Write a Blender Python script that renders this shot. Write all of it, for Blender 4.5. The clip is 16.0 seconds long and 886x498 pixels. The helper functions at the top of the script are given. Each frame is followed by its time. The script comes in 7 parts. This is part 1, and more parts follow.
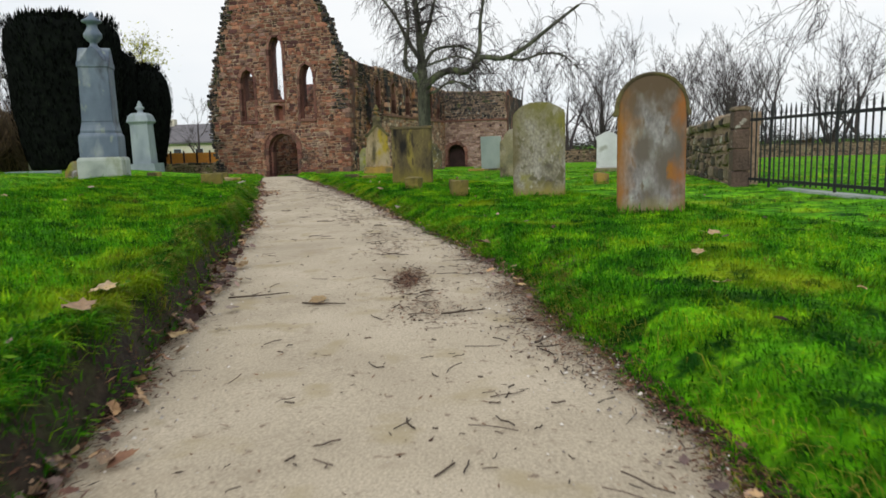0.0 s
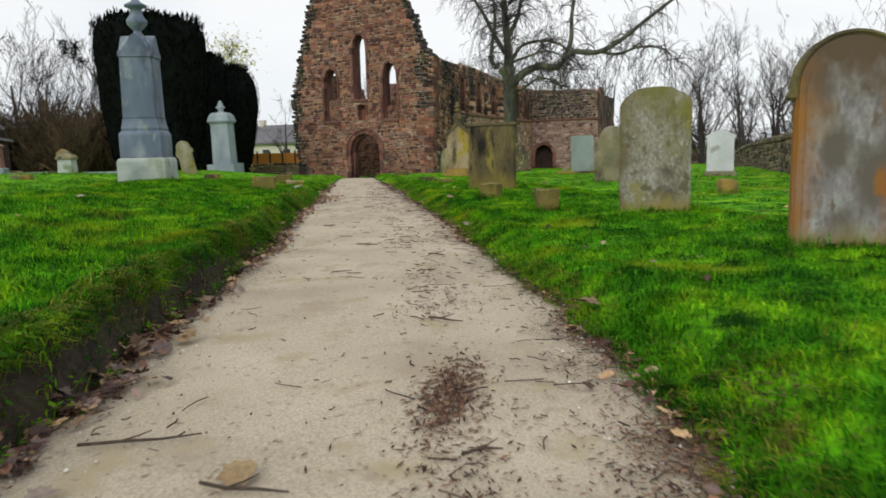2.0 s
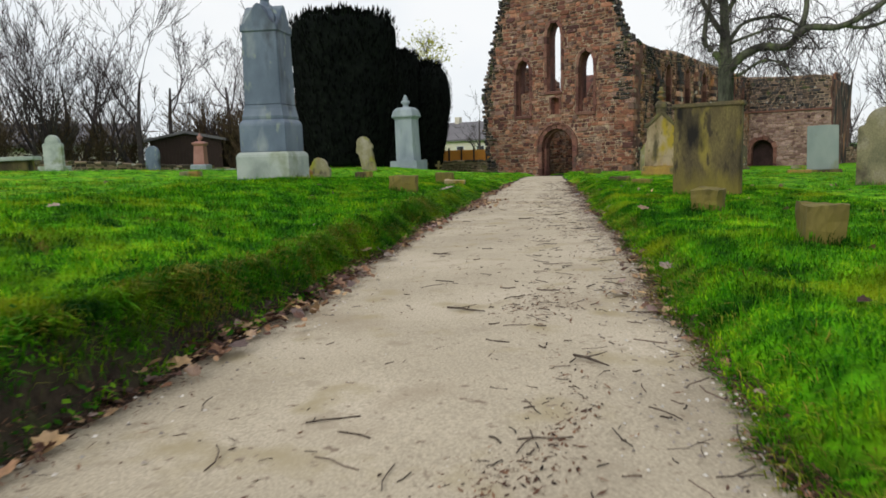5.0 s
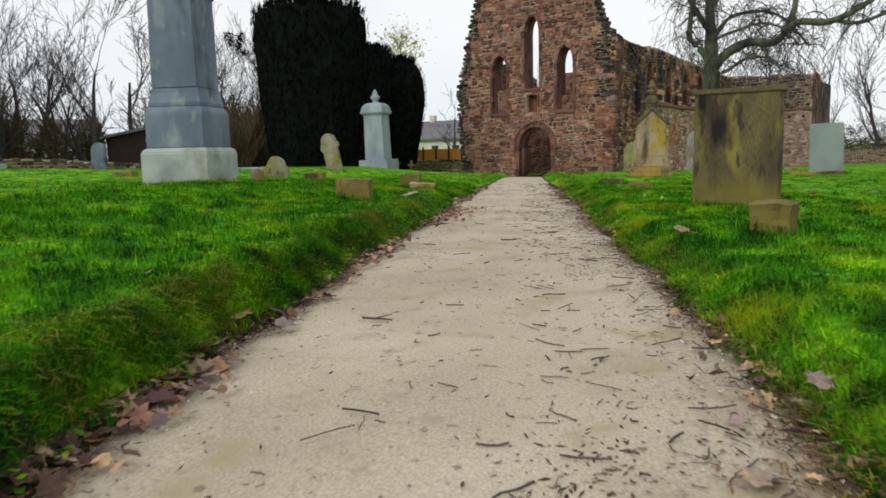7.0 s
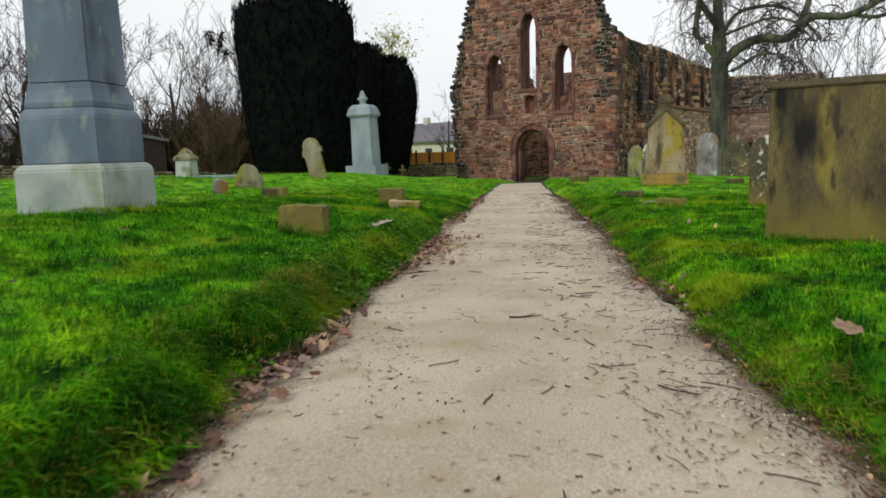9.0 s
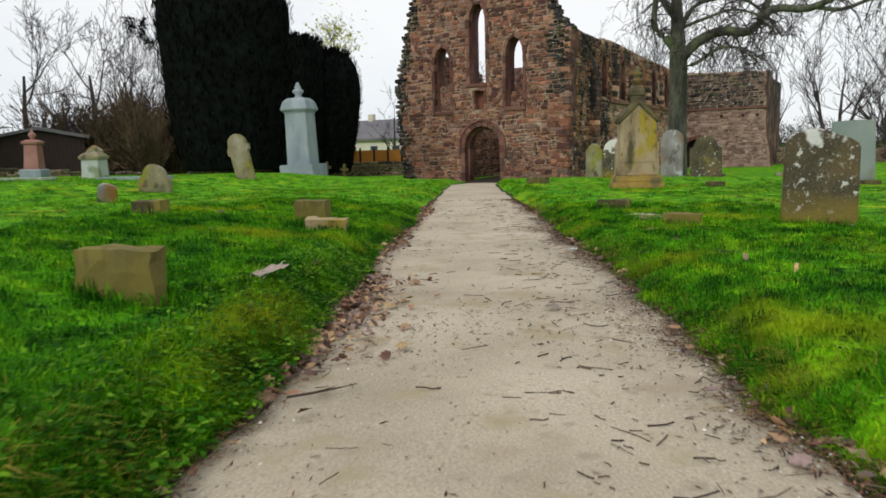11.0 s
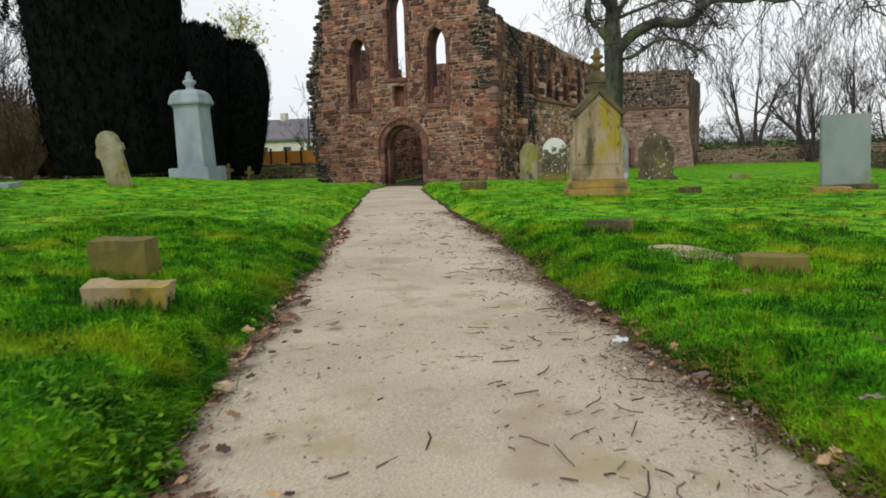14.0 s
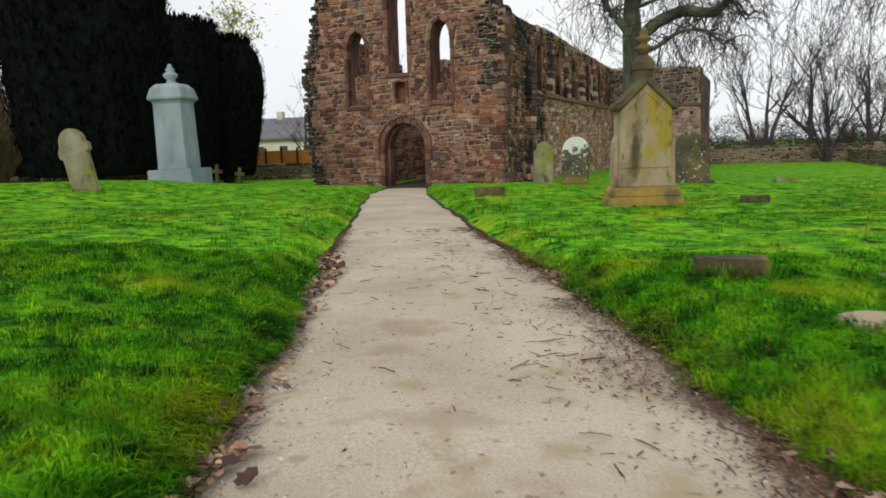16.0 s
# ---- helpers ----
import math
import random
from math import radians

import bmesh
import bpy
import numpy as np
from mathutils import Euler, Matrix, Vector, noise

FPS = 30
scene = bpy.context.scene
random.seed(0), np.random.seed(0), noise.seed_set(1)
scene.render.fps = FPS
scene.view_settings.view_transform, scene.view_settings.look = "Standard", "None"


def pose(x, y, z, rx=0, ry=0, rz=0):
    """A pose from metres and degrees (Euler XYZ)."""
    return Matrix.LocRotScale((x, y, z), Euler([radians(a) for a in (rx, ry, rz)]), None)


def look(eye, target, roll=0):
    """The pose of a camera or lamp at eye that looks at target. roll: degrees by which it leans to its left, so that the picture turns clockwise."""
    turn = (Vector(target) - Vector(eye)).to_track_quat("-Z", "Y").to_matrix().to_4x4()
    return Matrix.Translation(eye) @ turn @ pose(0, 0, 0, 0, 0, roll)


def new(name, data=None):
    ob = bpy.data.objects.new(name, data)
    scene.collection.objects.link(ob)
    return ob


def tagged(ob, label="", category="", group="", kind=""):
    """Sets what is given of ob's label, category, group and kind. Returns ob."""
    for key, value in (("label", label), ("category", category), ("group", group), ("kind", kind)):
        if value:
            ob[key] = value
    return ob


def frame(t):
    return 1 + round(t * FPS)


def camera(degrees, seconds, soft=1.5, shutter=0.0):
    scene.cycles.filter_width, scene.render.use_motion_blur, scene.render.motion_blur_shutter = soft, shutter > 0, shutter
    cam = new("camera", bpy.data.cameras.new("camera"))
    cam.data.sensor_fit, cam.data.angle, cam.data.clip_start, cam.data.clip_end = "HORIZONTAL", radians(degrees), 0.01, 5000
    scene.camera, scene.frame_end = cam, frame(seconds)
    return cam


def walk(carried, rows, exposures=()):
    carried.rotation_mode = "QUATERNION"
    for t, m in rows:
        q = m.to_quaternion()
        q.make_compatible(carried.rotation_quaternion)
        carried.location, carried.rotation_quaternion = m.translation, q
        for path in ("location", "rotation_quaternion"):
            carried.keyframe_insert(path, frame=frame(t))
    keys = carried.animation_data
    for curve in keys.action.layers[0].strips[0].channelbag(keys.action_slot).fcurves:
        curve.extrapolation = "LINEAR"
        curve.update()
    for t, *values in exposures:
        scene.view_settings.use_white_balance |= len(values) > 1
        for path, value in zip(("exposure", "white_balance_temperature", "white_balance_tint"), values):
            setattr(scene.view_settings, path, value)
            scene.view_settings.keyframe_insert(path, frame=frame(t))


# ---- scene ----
cam = camera(63.6, 16.0, soft=1.65, shutter=0.3)
PATH = [
    (0, (0.015, 0.01, 0.65), (0.014, 1.991, 0.372), -1.5),
    (0.5, (0.036, 0.457, 0.653), (0.027, 2.437, 0.375), -1.6),
    (1, (0.04, 0.921, 0.648), (-0.025, 2.901, 0.373), -1.5),
    (1.5, (0.05, 1.379, 0.647), (-0.091, 3.356, 0.374), -1.4),
    (2, (0.048, 1.824, 0.641), (-0.19, 3.791, 0.371), -1.4),
    (2.5, (0.026, 2.272, 0.631), (-0.347, 4.219, 0.365), -1.4),
    (3, (0.01, 2.694, 0.626), (-0.5, 4.61, 0.362), -1.4),
    (3.5, (-0.021, 3.107, 0.622), (-0.658, 4.985, 0.359), -1.4),
    (4, (-0.056, 3.476, 0.626), (-0.791, 5.317, 0.361), -1.6),
    (4.2, (-0.057, 3.644, 0.6), (-0.828, 5.471, 0.34), -1.7),
    (6.3, (-0.532, 5.554, 0.562), (-1.243, 7.404, 0.293), -1.3),
    (6.5, (-0.582, 5.701, 0.558), (-1.284, 7.554, 0.291), -1.3),
    (7, (-0.708, 6.072, 0.557), (-1.406, 7.927, 0.29), -1.3),
    (7.5, (-0.84, 6.48, 0.557), (-1.536, 8.336, 0.289), -1.3),
    (8, (-0.981, 6.947, 0.573), (-1.672, 8.805, 0.306), -1.1),
    (8.5, (-1.125, 7.342, 0.636), (-1.815, 9.2, 0.367), -1.3),
    (8.7, (-1.17, 7.511, 0.649), (-1.862, 9.369, 0.384), -1.5),
    (10.8, (-1.838, 9.612, 0.664), (-2.408, 11.509, 0.393), -1.5),
    (11, (-1.89, 9.785, 0.67), (-2.436, 11.689, 0.398), -1.5),
    (11.5, (-2.03, 10.229, 0.666), (-2.521, 12.148, 0.394), -1.4),
    (12, (-2.16, 10.68, 0.664), (-2.642, 12.602, 0.391), -1.4),
    (12.5, (-2.287, 11.12, 0.663), (-2.766, 13.042, 0.389), -1.4),
    (13, (-2.404, 11.553, 0.657), (-2.832, 13.488, 0.382), -1.5),
    (13.5, (-2.512, 11.96, 0.646), (-2.925, 13.897, 0.374), -1.5),
    (14, (-2.629, 12.412, 0.656), (-2.956, 14.366, 0.38), -1.6),
    (14.5, (-2.752, 12.85, 0.675), (-3.037, 14.809, 0.396), -1.7),
    (15, (-2.885, 13.292, 0.689), (-3.165, 15.253, 0.411), -1.6),
    (15.5, (-3.009, 13.751, 0.699), (-3.287, 15.712, 0.417), -1.6),
    (16, (-3.151, 14.24, 0.68), (-3.474, 16.194, 0.402), -1.6),
]
walk(cam, [(t, look(eye, target, roll)) for t, eye, target, roll in PATH])

# ---- light: an overcast winter sky and a weak, wide sun ----
world = bpy.data.worlds.new("overcast_sky")
scene.world = world
world.use_nodes = True
wn, wl = world.node_tree.nodes, world.node_tree.links
wn.clear()
w_out, w_bg = wn.new("ShaderNodeOutputWorld"), wn.new("ShaderNodeBackground")
w_sky, w_mix, w_cloud = wn.new("ShaderNodeTexSky"), wn.new("ShaderNodeMix"), wn.new("ShaderNodeTexNoise")
w_ramp, w_co, w_map = wn.new("ShaderNodeValToRGB"), wn.new("ShaderNodeTexCoord"), wn.new("ShaderNodeMapping")
w_scale = wn.new("ShaderNodeVectorMath")
w_sky.sky_type, w_sky.sun_disc = "NISHITA", False
w_sky.sun_elevation, w_sky.sun_rotation = radians(32), radians(200)
w_scale.operation, w_scale.inputs[3].default_value = "SCALE", 0.1
w_map.inputs["Scale"].default_value = (1.0, 1.0, 2.6)
w_cloud.inputs["Scale"].default_value, w_cloud.inputs["Detail"].default_value = 1.7, 4.0
w_ramp.color_ramp.elements[0].position, w_ramp.color_ramp.elements[0].color = 0.34, (0.74, 0.80, 0.87, 1)
w_ramp.color_ramp.elements[1].position, w_ramp.color_ramp.elements[1].color = 0.60, (0.94, 0.95, 0.955, 1)
w_mix.data_type = "RGBA"
w_mix.inputs["Factor"].default_value = 0.92
wl.new(w_co.outputs["Generated"], w_map.inputs["Vector"])
wl.new(w_map.outputs["Vector"], w_cloud.inputs["Vector"])
wl.new(w_cloud.outputs["Fac"], w_ramp.inputs["Fac"])
wl.new(w_sky.outputs["Color"], w_scale.inputs[0])
wl.new(w_scale.outputs["Vector"], w_mix.inputs["A"])
wl.new(w_ramp.outputs["Color"], w_mix.inputs["B"])
wl.new(w_mix.outputs["Result"], w_bg.inputs["Color"])
w_bg.inputs["Strength"].default_value = 1.06
wl.new(w_bg.outputs["Background"], w_out.inputs["Surface"])

sun_data = bpy.data.lights.new("sun", "SUN")
sun_data.energy, sun_data.angle, sun_data.color = 1.25, radians(25), (1.0, 0.96, 0.9)
sun = new("sun", sun_data)
sun.matrix_world = look((-10, -25, 25), (0, 12, 0))
scene.view_settings.exposure = 0.0


# ---- materials ----
def material(name, ramp, scale=3.0, fine=(40.0, 0.35), rough=0.9, bump=(30.0, 0.3), stains=(), random_by="", spread=0.25, rand_mix=0.55, stretch=(1, 1, 1), metal=0.0, spec=0.3, bands=()):
    """Procedural surface: a ramp over broad noise, fine grain, stains of (colour, scale, threshold, softness), a change per piece, bump."""
    m = bpy.data.materials.new(name)
    m.use_nodes = True
    nt, ns, ln = m.node_tree, m.node_tree.nodes, m.node_tree.links
    b = ns["Principled BSDF"]
    b.inputs["Roughness"].default_value, b.inputs["Metallic"].default_value = rough, metal
    b.inputs["Specular IOR Level"].default_value = spec
    geo, mp = ns.new("ShaderNodeNewGeometry"), ns.new("ShaderNodeMapping")
    mp.inputs["Scale"].default_value = stretch
    ln.new(geo.outputs["Position"], mp.inputs["Vector"])
    at = mp.outputs["Vector"]
    rnd = None
    if random_by == "object":
        rnd = ns.new("ShaderNodeObjectInfo").outputs["Random"]
    if random_by == "island":
        rnd = geo.outputs["Random Per Island"]

    def noise_at(s, detail=4.0):
        n = ns.new("ShaderNodeTexNoise")
        n.inputs["Scale"].default_value, n.inputs["Detail"].default_value = s, detail
        ln.new(at, n.inputs["Vector"])
        return n.outputs["Fac"]

    def blend(kind, fac, a, c):
        x = ns.new("ShaderNodeMix")
        x.data_type, x.blend_type = "RGBA", kind
        for key, v in (("Factor", fac), ("A", a), ("B", c)):
            if isinstance(v, (int, float)):
                x.inputs[key].default_value = v
            elif isinstance(v, tuple):
                x.inputs[key].default_value = (*v, 1)
            else:
                ln.new(v, x.inputs[key])
        return x.outputs["Result"]

    r = ns.new("ShaderNodeValToRGB")
    els = r.color_ramp.elements
    while len(els) < len(ramp):
        els.new(0.5)
    for i, c in enumerate(ramp):
        els[i].position = 0.3 + 0.4 * i / max(1, len(ramp) - 1)
        els[i].color = (*c, 1)
    src = noise_at(scale)
    if rnd is not None:
        mix = ns.new("ShaderNodeMix")
        mix.inputs["Factor"].default_value = rand_mix
        ln.new(src, mix.inputs["A"])
        ln.new(rnd, mix.inputs["B"])
        src = mix.outputs["Result"]
    ln.new(src, r.inputs["Fac"])
    col = r.outputs["Color"]
    g = ns.new("ShaderNodeMapRange")
    g.inputs["From Min"].default_value, g.inputs["From Max"].default_value = 0.3, 0.7
    g.inputs["To Min"].default_value, g.inputs["To Max"].default_value = 1 - fine[1], 1 + fine[1]
    ln.new(noise_at(fine[0]), g.inputs["Value"])
    col = blend("MULTIPLY", 1.0, col, g.outputs["Result"])
    if rnd is not None:
        v = ns.new("ShaderNodeMapRange")
        v.inputs["To Min"].default_value, v.inputs["To Max"].default_value = 1 - spread, 1 + spread
        w = ns.new("ShaderNodeMath")
        w.operation = "FRACT"
        w2 = ns.new("ShaderNodeMath")
        w2.operation, w2.inputs[1].default_value = "MULTIPLY", 7.31
        ln.new(rnd, w2.inputs[0])
        ln.new(w2.outputs[0], w.inputs[0])
        ln.new(w.outputs[0], v.inputs["Value"])
        col = blend("MULTIPLY", 1.0, col, v.outputs["Result"])
    for colour, s, edge, soft in stains:
        k = ns.new("ShaderNodeMapRange")
        k.inputs["From Min"].default_value, k.inputs["From Max"].default_value = edge, edge + soft
        ln.new(noise_at(s, 6.0), k.inputs["Value"])
        col = blend("MIX", k.outputs["Result"], col, colour)
    for colour, axis, v0, v1, wobble in bands:
        # weathering that starts from one edge of the stone and fades between two heights or widths
        if axis in "XYZ":
            co, sep = ns.new("ShaderNodeTexCoord"), ns.new("ShaderNodeSeparateXYZ")
            ln.new(co.outputs["Object"], sep.inputs[0])
        add = ns.new("ShaderNodeMath")
        add.operation, add.inputs[1].default_value = "MULTIPLY_ADD", wobble
        ln.new(noise_at(7.0), add.inputs[0])
        ln.new(sep.outputs[axis], add.inputs[2])
        k = ns.new("ShaderNodeMapRange")
        k.inputs["From Min"].default_value, k.inputs["From Max"].default_value = v0 + wobble / 2, v1 + wobble / 2
        ln.new(add.outputs[0], k.inputs["Value"])
        col = blend("MIX", k.outputs["Result"], col, colour)
    ln.new(col, b.inputs["Base Color"])
    if bump[1]:
        bp = ns.new("ShaderNodeBump")
        bp.inputs["Strength"].default_value, bp.inputs["Distance"].default_value = bump[1], 0.02
        ln.new(noise_at(bump[0], 6.0), bp.inputs["Height"])
        ln.new(bp.outputs["Normal"], b.inputs["Normal"])
    return m


GRASS_STAINS = [((0.33, 0.40, 0.010), 1.1, 0.56, 0.16), ((0.008, 0.055, 0.002), 5.5, 0.54, 0.11), ((0.17, 0.12, 0.03), 4.3, 0.67, 0.06)]
M_SOIL = material("turf", [(0.030, 0.15, 0.002), (0.095, 0.32, 0.003), (0.20, 0.46, 0.005)], 3.4, (17, 0.55), 0.95, (45, 0.9), GRASS_STAINS, spec=0.1)
M_BLADE = material("grass_blade", [(0.005, 0.050, 0.002), (0.028, 0.155, 0.003), (0.092, 0.305, 0.004), (0.31, 0.475, 0.010)], 3.4, (9, 0.6), 0.8, (20, 0.0), GRASS_STAINS, "island", 0.26, 0.22, spec=0.08)
M_DRY = material("dry_grass_blade", [(0.07, 0.15, 0.007), (0.18, 0.22, 0.015), (0.32, 0.26, 0.04)], 2.5, (5, 0.25), 0.8, (20, 0.0), (), "island", 0.3, 0.4, spec=0.15)
M_WEED = material("weed_leaf", [(0.015, 0.085, 0.004), (0.045, 0.17, 0.006), (0.14, 0.29, 0.014)], 2.0, (30, 0.2), 0.8, (30, 0.0), (), "island", 0.3, spec=0.1)


def thin_leaf(m, share):
    """Lets a share of the light through, as a thin blade or leaf does."""
    nt = m.node_tree
    b, out = nt.nodes["Principled BSDF"], nt.nodes["Material Output"]
    through_bsdf, mix = nt.nodes.new("ShaderNodeBsdfTranslucent"), nt.nodes.new("ShaderNodeMixShader")
    mix.inputs[0].default_value = share
    nt.links.new(b.inputs["Base Color"].links[0].from_socket, through_bsdf.inputs["Color"])
    nt.links.new(b.outputs[0], mix.inputs[1])
    nt.links.new(through_bsdf.outputs[0], mix.inputs[2])
    nt.links.new(mix.outputs[0], out.inputs["Surface"])


for m in (M_BLADE, M_DRY, M_WEED):
    thin_leaf(m, 0.3)
M_PATH = material("packed_gravel", [(0.37, 0.312, 0.23), (0.445, 0.378, 0.28), (0.515, 0.44, 0.335)], 1.4, (130, 0.24), 0.95, (150, 0.16), [((0.33, 0.265, 0.185), 1.7, 0.60, 0.14), ((0.37, 0.305, 0.19), 4.1, 0.57, 0.14), ((0.35, 0.29, 0.21), 9.0, 0.63, 0.10), ((0.24, 0.185, 0.135), 28.0, 0.645, 0.06), ((0.60, 0.56, 0.49), 75.0, 0.70, 0.05)], spec=0.15)
# dark soil, coloured darker still for the shade below the overhanging turf
M_EARTH = material("shaded_bare_earth", [(0.016, 0.012, 0.008), (0.034, 0.024, 0.015), (0.030, 0.038, 0.010)], 5, (40, 0.4), 0.95, (40, 0.8))
M_LEAF = material("dead_leaf", [(0.09, 0.045, 0.036), (0.24, 0.125, 0.075), (0.44, 0.29, 0.15), (0.22, 0.15, 0.135)], 5, (60, 0.2), 0.7, (60, 0.2), (), "island", 0.5)
M_LEAF_ONE = material("fallen_maple_leaf", [(0.18, 0.115, 0.075), (0.33, 0.22, 0.12), (0.42, 0.30, 0.15), (0.28, 0.22, 0.18)], 9, (60, 0.25), 0.7, (60, 0.2), (), "object", 0.3)
M_TWIG = material("twig", [(0.05, 0.036, 0.028), (0.11, 0.08, 0.06)], 8, (60, 0.3), 0.85, (60, 0.4), (), "island", 0.5)
M_BARK = material("bark", [(0.035, 0.036, 0.028), (0.08, 0.08, 0.06), (0.12, 0.13, 0.085)], 2.5, (12, 0.4), 0.95, (9, 0.9), [((0.13, 0.16, 0.07), 1.6, 0.56, 0.15), ((0.025, 0.022, 0.02), 3.0, 0.6, 0.1)], stretch=(1, 1, 0.35))
M_BARK_FAR = material("far_bark", [(0.040, 0.033, 0.036), (0.075, 0.06, 0.06)], 1.5, (6, 0.3), 0.95, (6, 0.0))
M_BRUSH = material("brushwood", [(0.05, 0.036, 0.024), (0.11, 0.075, 0.038)], 0.8, (6, 0.3), 0.95, (6, 0.0), (), "island", 0.4)
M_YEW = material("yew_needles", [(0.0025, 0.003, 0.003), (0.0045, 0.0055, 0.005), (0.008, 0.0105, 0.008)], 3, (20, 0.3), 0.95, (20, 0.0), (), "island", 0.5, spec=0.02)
M_PALE_LEAF = material("pale_spring_leaf", [(0.34, 0.36, 0.05), (0.46, 0.46, 0.10)], 2, (20, 0.2), 0.8, (20, 0.0), (), "island", 0.3)
RED = [(0.10, 0.045, 0.040), (0.19, 0.076, 0.052), (0.26, 0.108, 0.068), (0.34, 0.172, 0.108), (0.23, 0.14, 0.115)]
M_RUBBLE = material("red_sandstone_rubble", RED, 0.9, (14, 0.35), 0.93, (18, 0.7), [((0.065, 0.05, 0.042), 0.45, 0.60, 0.12), ((0.44, 0.33, 0.24), 3.2, 0.62, 0.08), ((0.05, 0.035, 0.03), 2.3, 0.60, 0.08)], "object", 0.36)
M_RUBBLE_I = material("red_sandstone_rubble_joined", RED, 0.9, (14, 0.35), 0.93, (18, 0.7), [((0.065, 0.05, 0.042), 0.45, 0.60, 0.12), ((0.44, 0.33, 0.24), 3.2, 0.62, 0.08), ((0.05, 0.035, 0.03), 2.3, 0.60, 0.08)], "island", 0.36)
M_SIDE = material("weather_blackened_rubble", [(0.06, 0.040, 0.038), (0.15, 0.075, 0.055), (0.25, 0.125, 0.08), (0.38, 0.22, 0.15)], 0.9, (14, 0.4), 0.93, (18, 0.7), [((0.40, 0.19, 0.085), 1.3, 0.56, 0.10), ((0.028, 0.025, 0.026), 1.1, 0.49, 0.09), ((0.44, 0.38, 0.31), 3.0, 0.63, 0.06)], "island", 0.5, stretch=(1, 1, 0.35))
M_BLACKEDGE = material("blackened_wall_core", [(0.03, 0.028, 0.030), (0.07, 0.06, 0.058), (0.15, 0.105, 0.085)], 1.5, (14, 0.35), 0.95, (18, 0.7), [((0.50, 0.49, 0.46), 4.0, 0.62, 0.05), ((0.07, 0.085, 0.03), 2.0, 0.58, 0.1)], "island", 0.6)
M_MORTAR = material("old_lime_mortar", [(0.16, 0.095, 0.07), (0.33, 0.225, 0.155), (0.44, 0.34, 0.25)], 1.6, (24, 0.35), 0.95, (30, 0.8), [((0.10, 0.065, 0.05), 0.6, 0.56, 0.15)])
# red reveal stone, its tone also darkened for the shade within openings
M_REVEAL = material("shade_toned_red_reveal", [(0.10, 0.045, 0.038), (0.17, 0.075, 0.055)], 1.6, (20, 0.35), 0.95, (20, 0.8), [((0.05, 0.036, 0.032), 1.0, 0.55, 0.15)])
M_ASHLAR = material("red_ashlar", [(0.11, 0.048, 0.042), (0.18, 0.08, 0.062), (0.24, 0.12, 0.09)], 1.5, (20, 0.3), 0.9, (30, 0.5), [((0.08, 0.06, 0.05), 1.5, 0.57, 0.15)], "object", 0.25)
M_PATCH = material("pale_patched_stone", [(0.26, 0.15, 0.11), (0.42, 0.29, 0.22), (0.40, 0.21, 0.12), (0.50, 0.38, 0.29)], 1.1, (14, 0.4), 0.93, (18, 0.6), [((0.42, 0.17, 0.07), 0.9, 0.55, 0.12), ((0.10, 0.06, 0.05), 1.4, 0.57, 0.10)], "island", 0.42)
M_PINKISH = material("pinkish_patched_stone", [(0.19, 0.115, 0.10), (0.30, 0.20, 0.175), (0.37, 0.26, 0.225)], 1.1, (14, 0.35), 0.93, (18, 0.6), [((0.11, 0.065, 0.06), 1.0, 0.57, 0.12)], "island", 0.26)
# near-black stone colour standing in for the shade inside recesses
M_HOLLOW_SHADE = material("shade_dark_recess_stone", [(0.03, 0.018, 0.018), (0.06, 0.034, 0.032)], 2.0, (20, 0.3), 0.95, (20, 0.5))
WALLC = [(0.055, 0.045, 0.035), (0.13, 0.10, 0.07), (0.24, 0.175, 0.12)]
WALLS = [((0.44, 0.42, 0.37), 4.0, 0.64, 0.05), ((0.10, 0.105, 0.03), 1.6, 0.57, 0.12)]
M_WALLSTONE = material("field_stone", WALLC, 1.4, (18, 0.35), 0.93, (22, 0.7), WALLS, "island", 0.4)
M_WALLSTONE_O = material("field_stone_single", WALLC, 1.4, (18, 0.35), 0.93, (22, 0.7), WALLS, "object", 0.4)
M_GREY = material("lichened_grey_stone", [(0.15, 0.13, 0.12), (0.24, 0.22, 0.215), (0.33, 0.33, 0.31)], 3.2, (60, 0.14), 0.92, (40, 0.25), [((0.23, 0.115, 0.03), 1.9, 0.53, 0.12), ((0.42, 0.47, 0.44), 6.0, 0.585, 0.07), ((0.06, 0.055, 0.04), 3.1, 0.59, 0.1)], stretch=(1, 1, 0.55))
M_BIG = material("orange_stained_grey_stone", [(0.15, 0.13, 0.12), (0.24, 0.225, 0.22), (0.33, 0.33, 0.31)], 5.0, (45, 0.30), 0.92, (40, 0.25), [((0.42, 0.47, 0.43), 5.0, 0.57, 0.08), ((0.13, 0.11, 0.09), 2.7, 0.58, 0.1), ((0.15, 0.12, 0.09), 12.0, 0.59, 0.08), ((0.24, 0.12, 0.03), 7.0, 0.62, 0.07)], stretch=(1, 1, 0.5),
                 bands=(((0.30, 0.135, 0.03), "X", -0.12, -0.26, 0.3), ((0.115, 0.08, 0.05), "Z", 0.70, 0.98, 0.6), ((0.32, 0.12, 0.03), "X", 0.16, 0.33, 0.5), ((0.20, 0.17, 0.05), "Z", 0.14, 0.02, 0.25)))
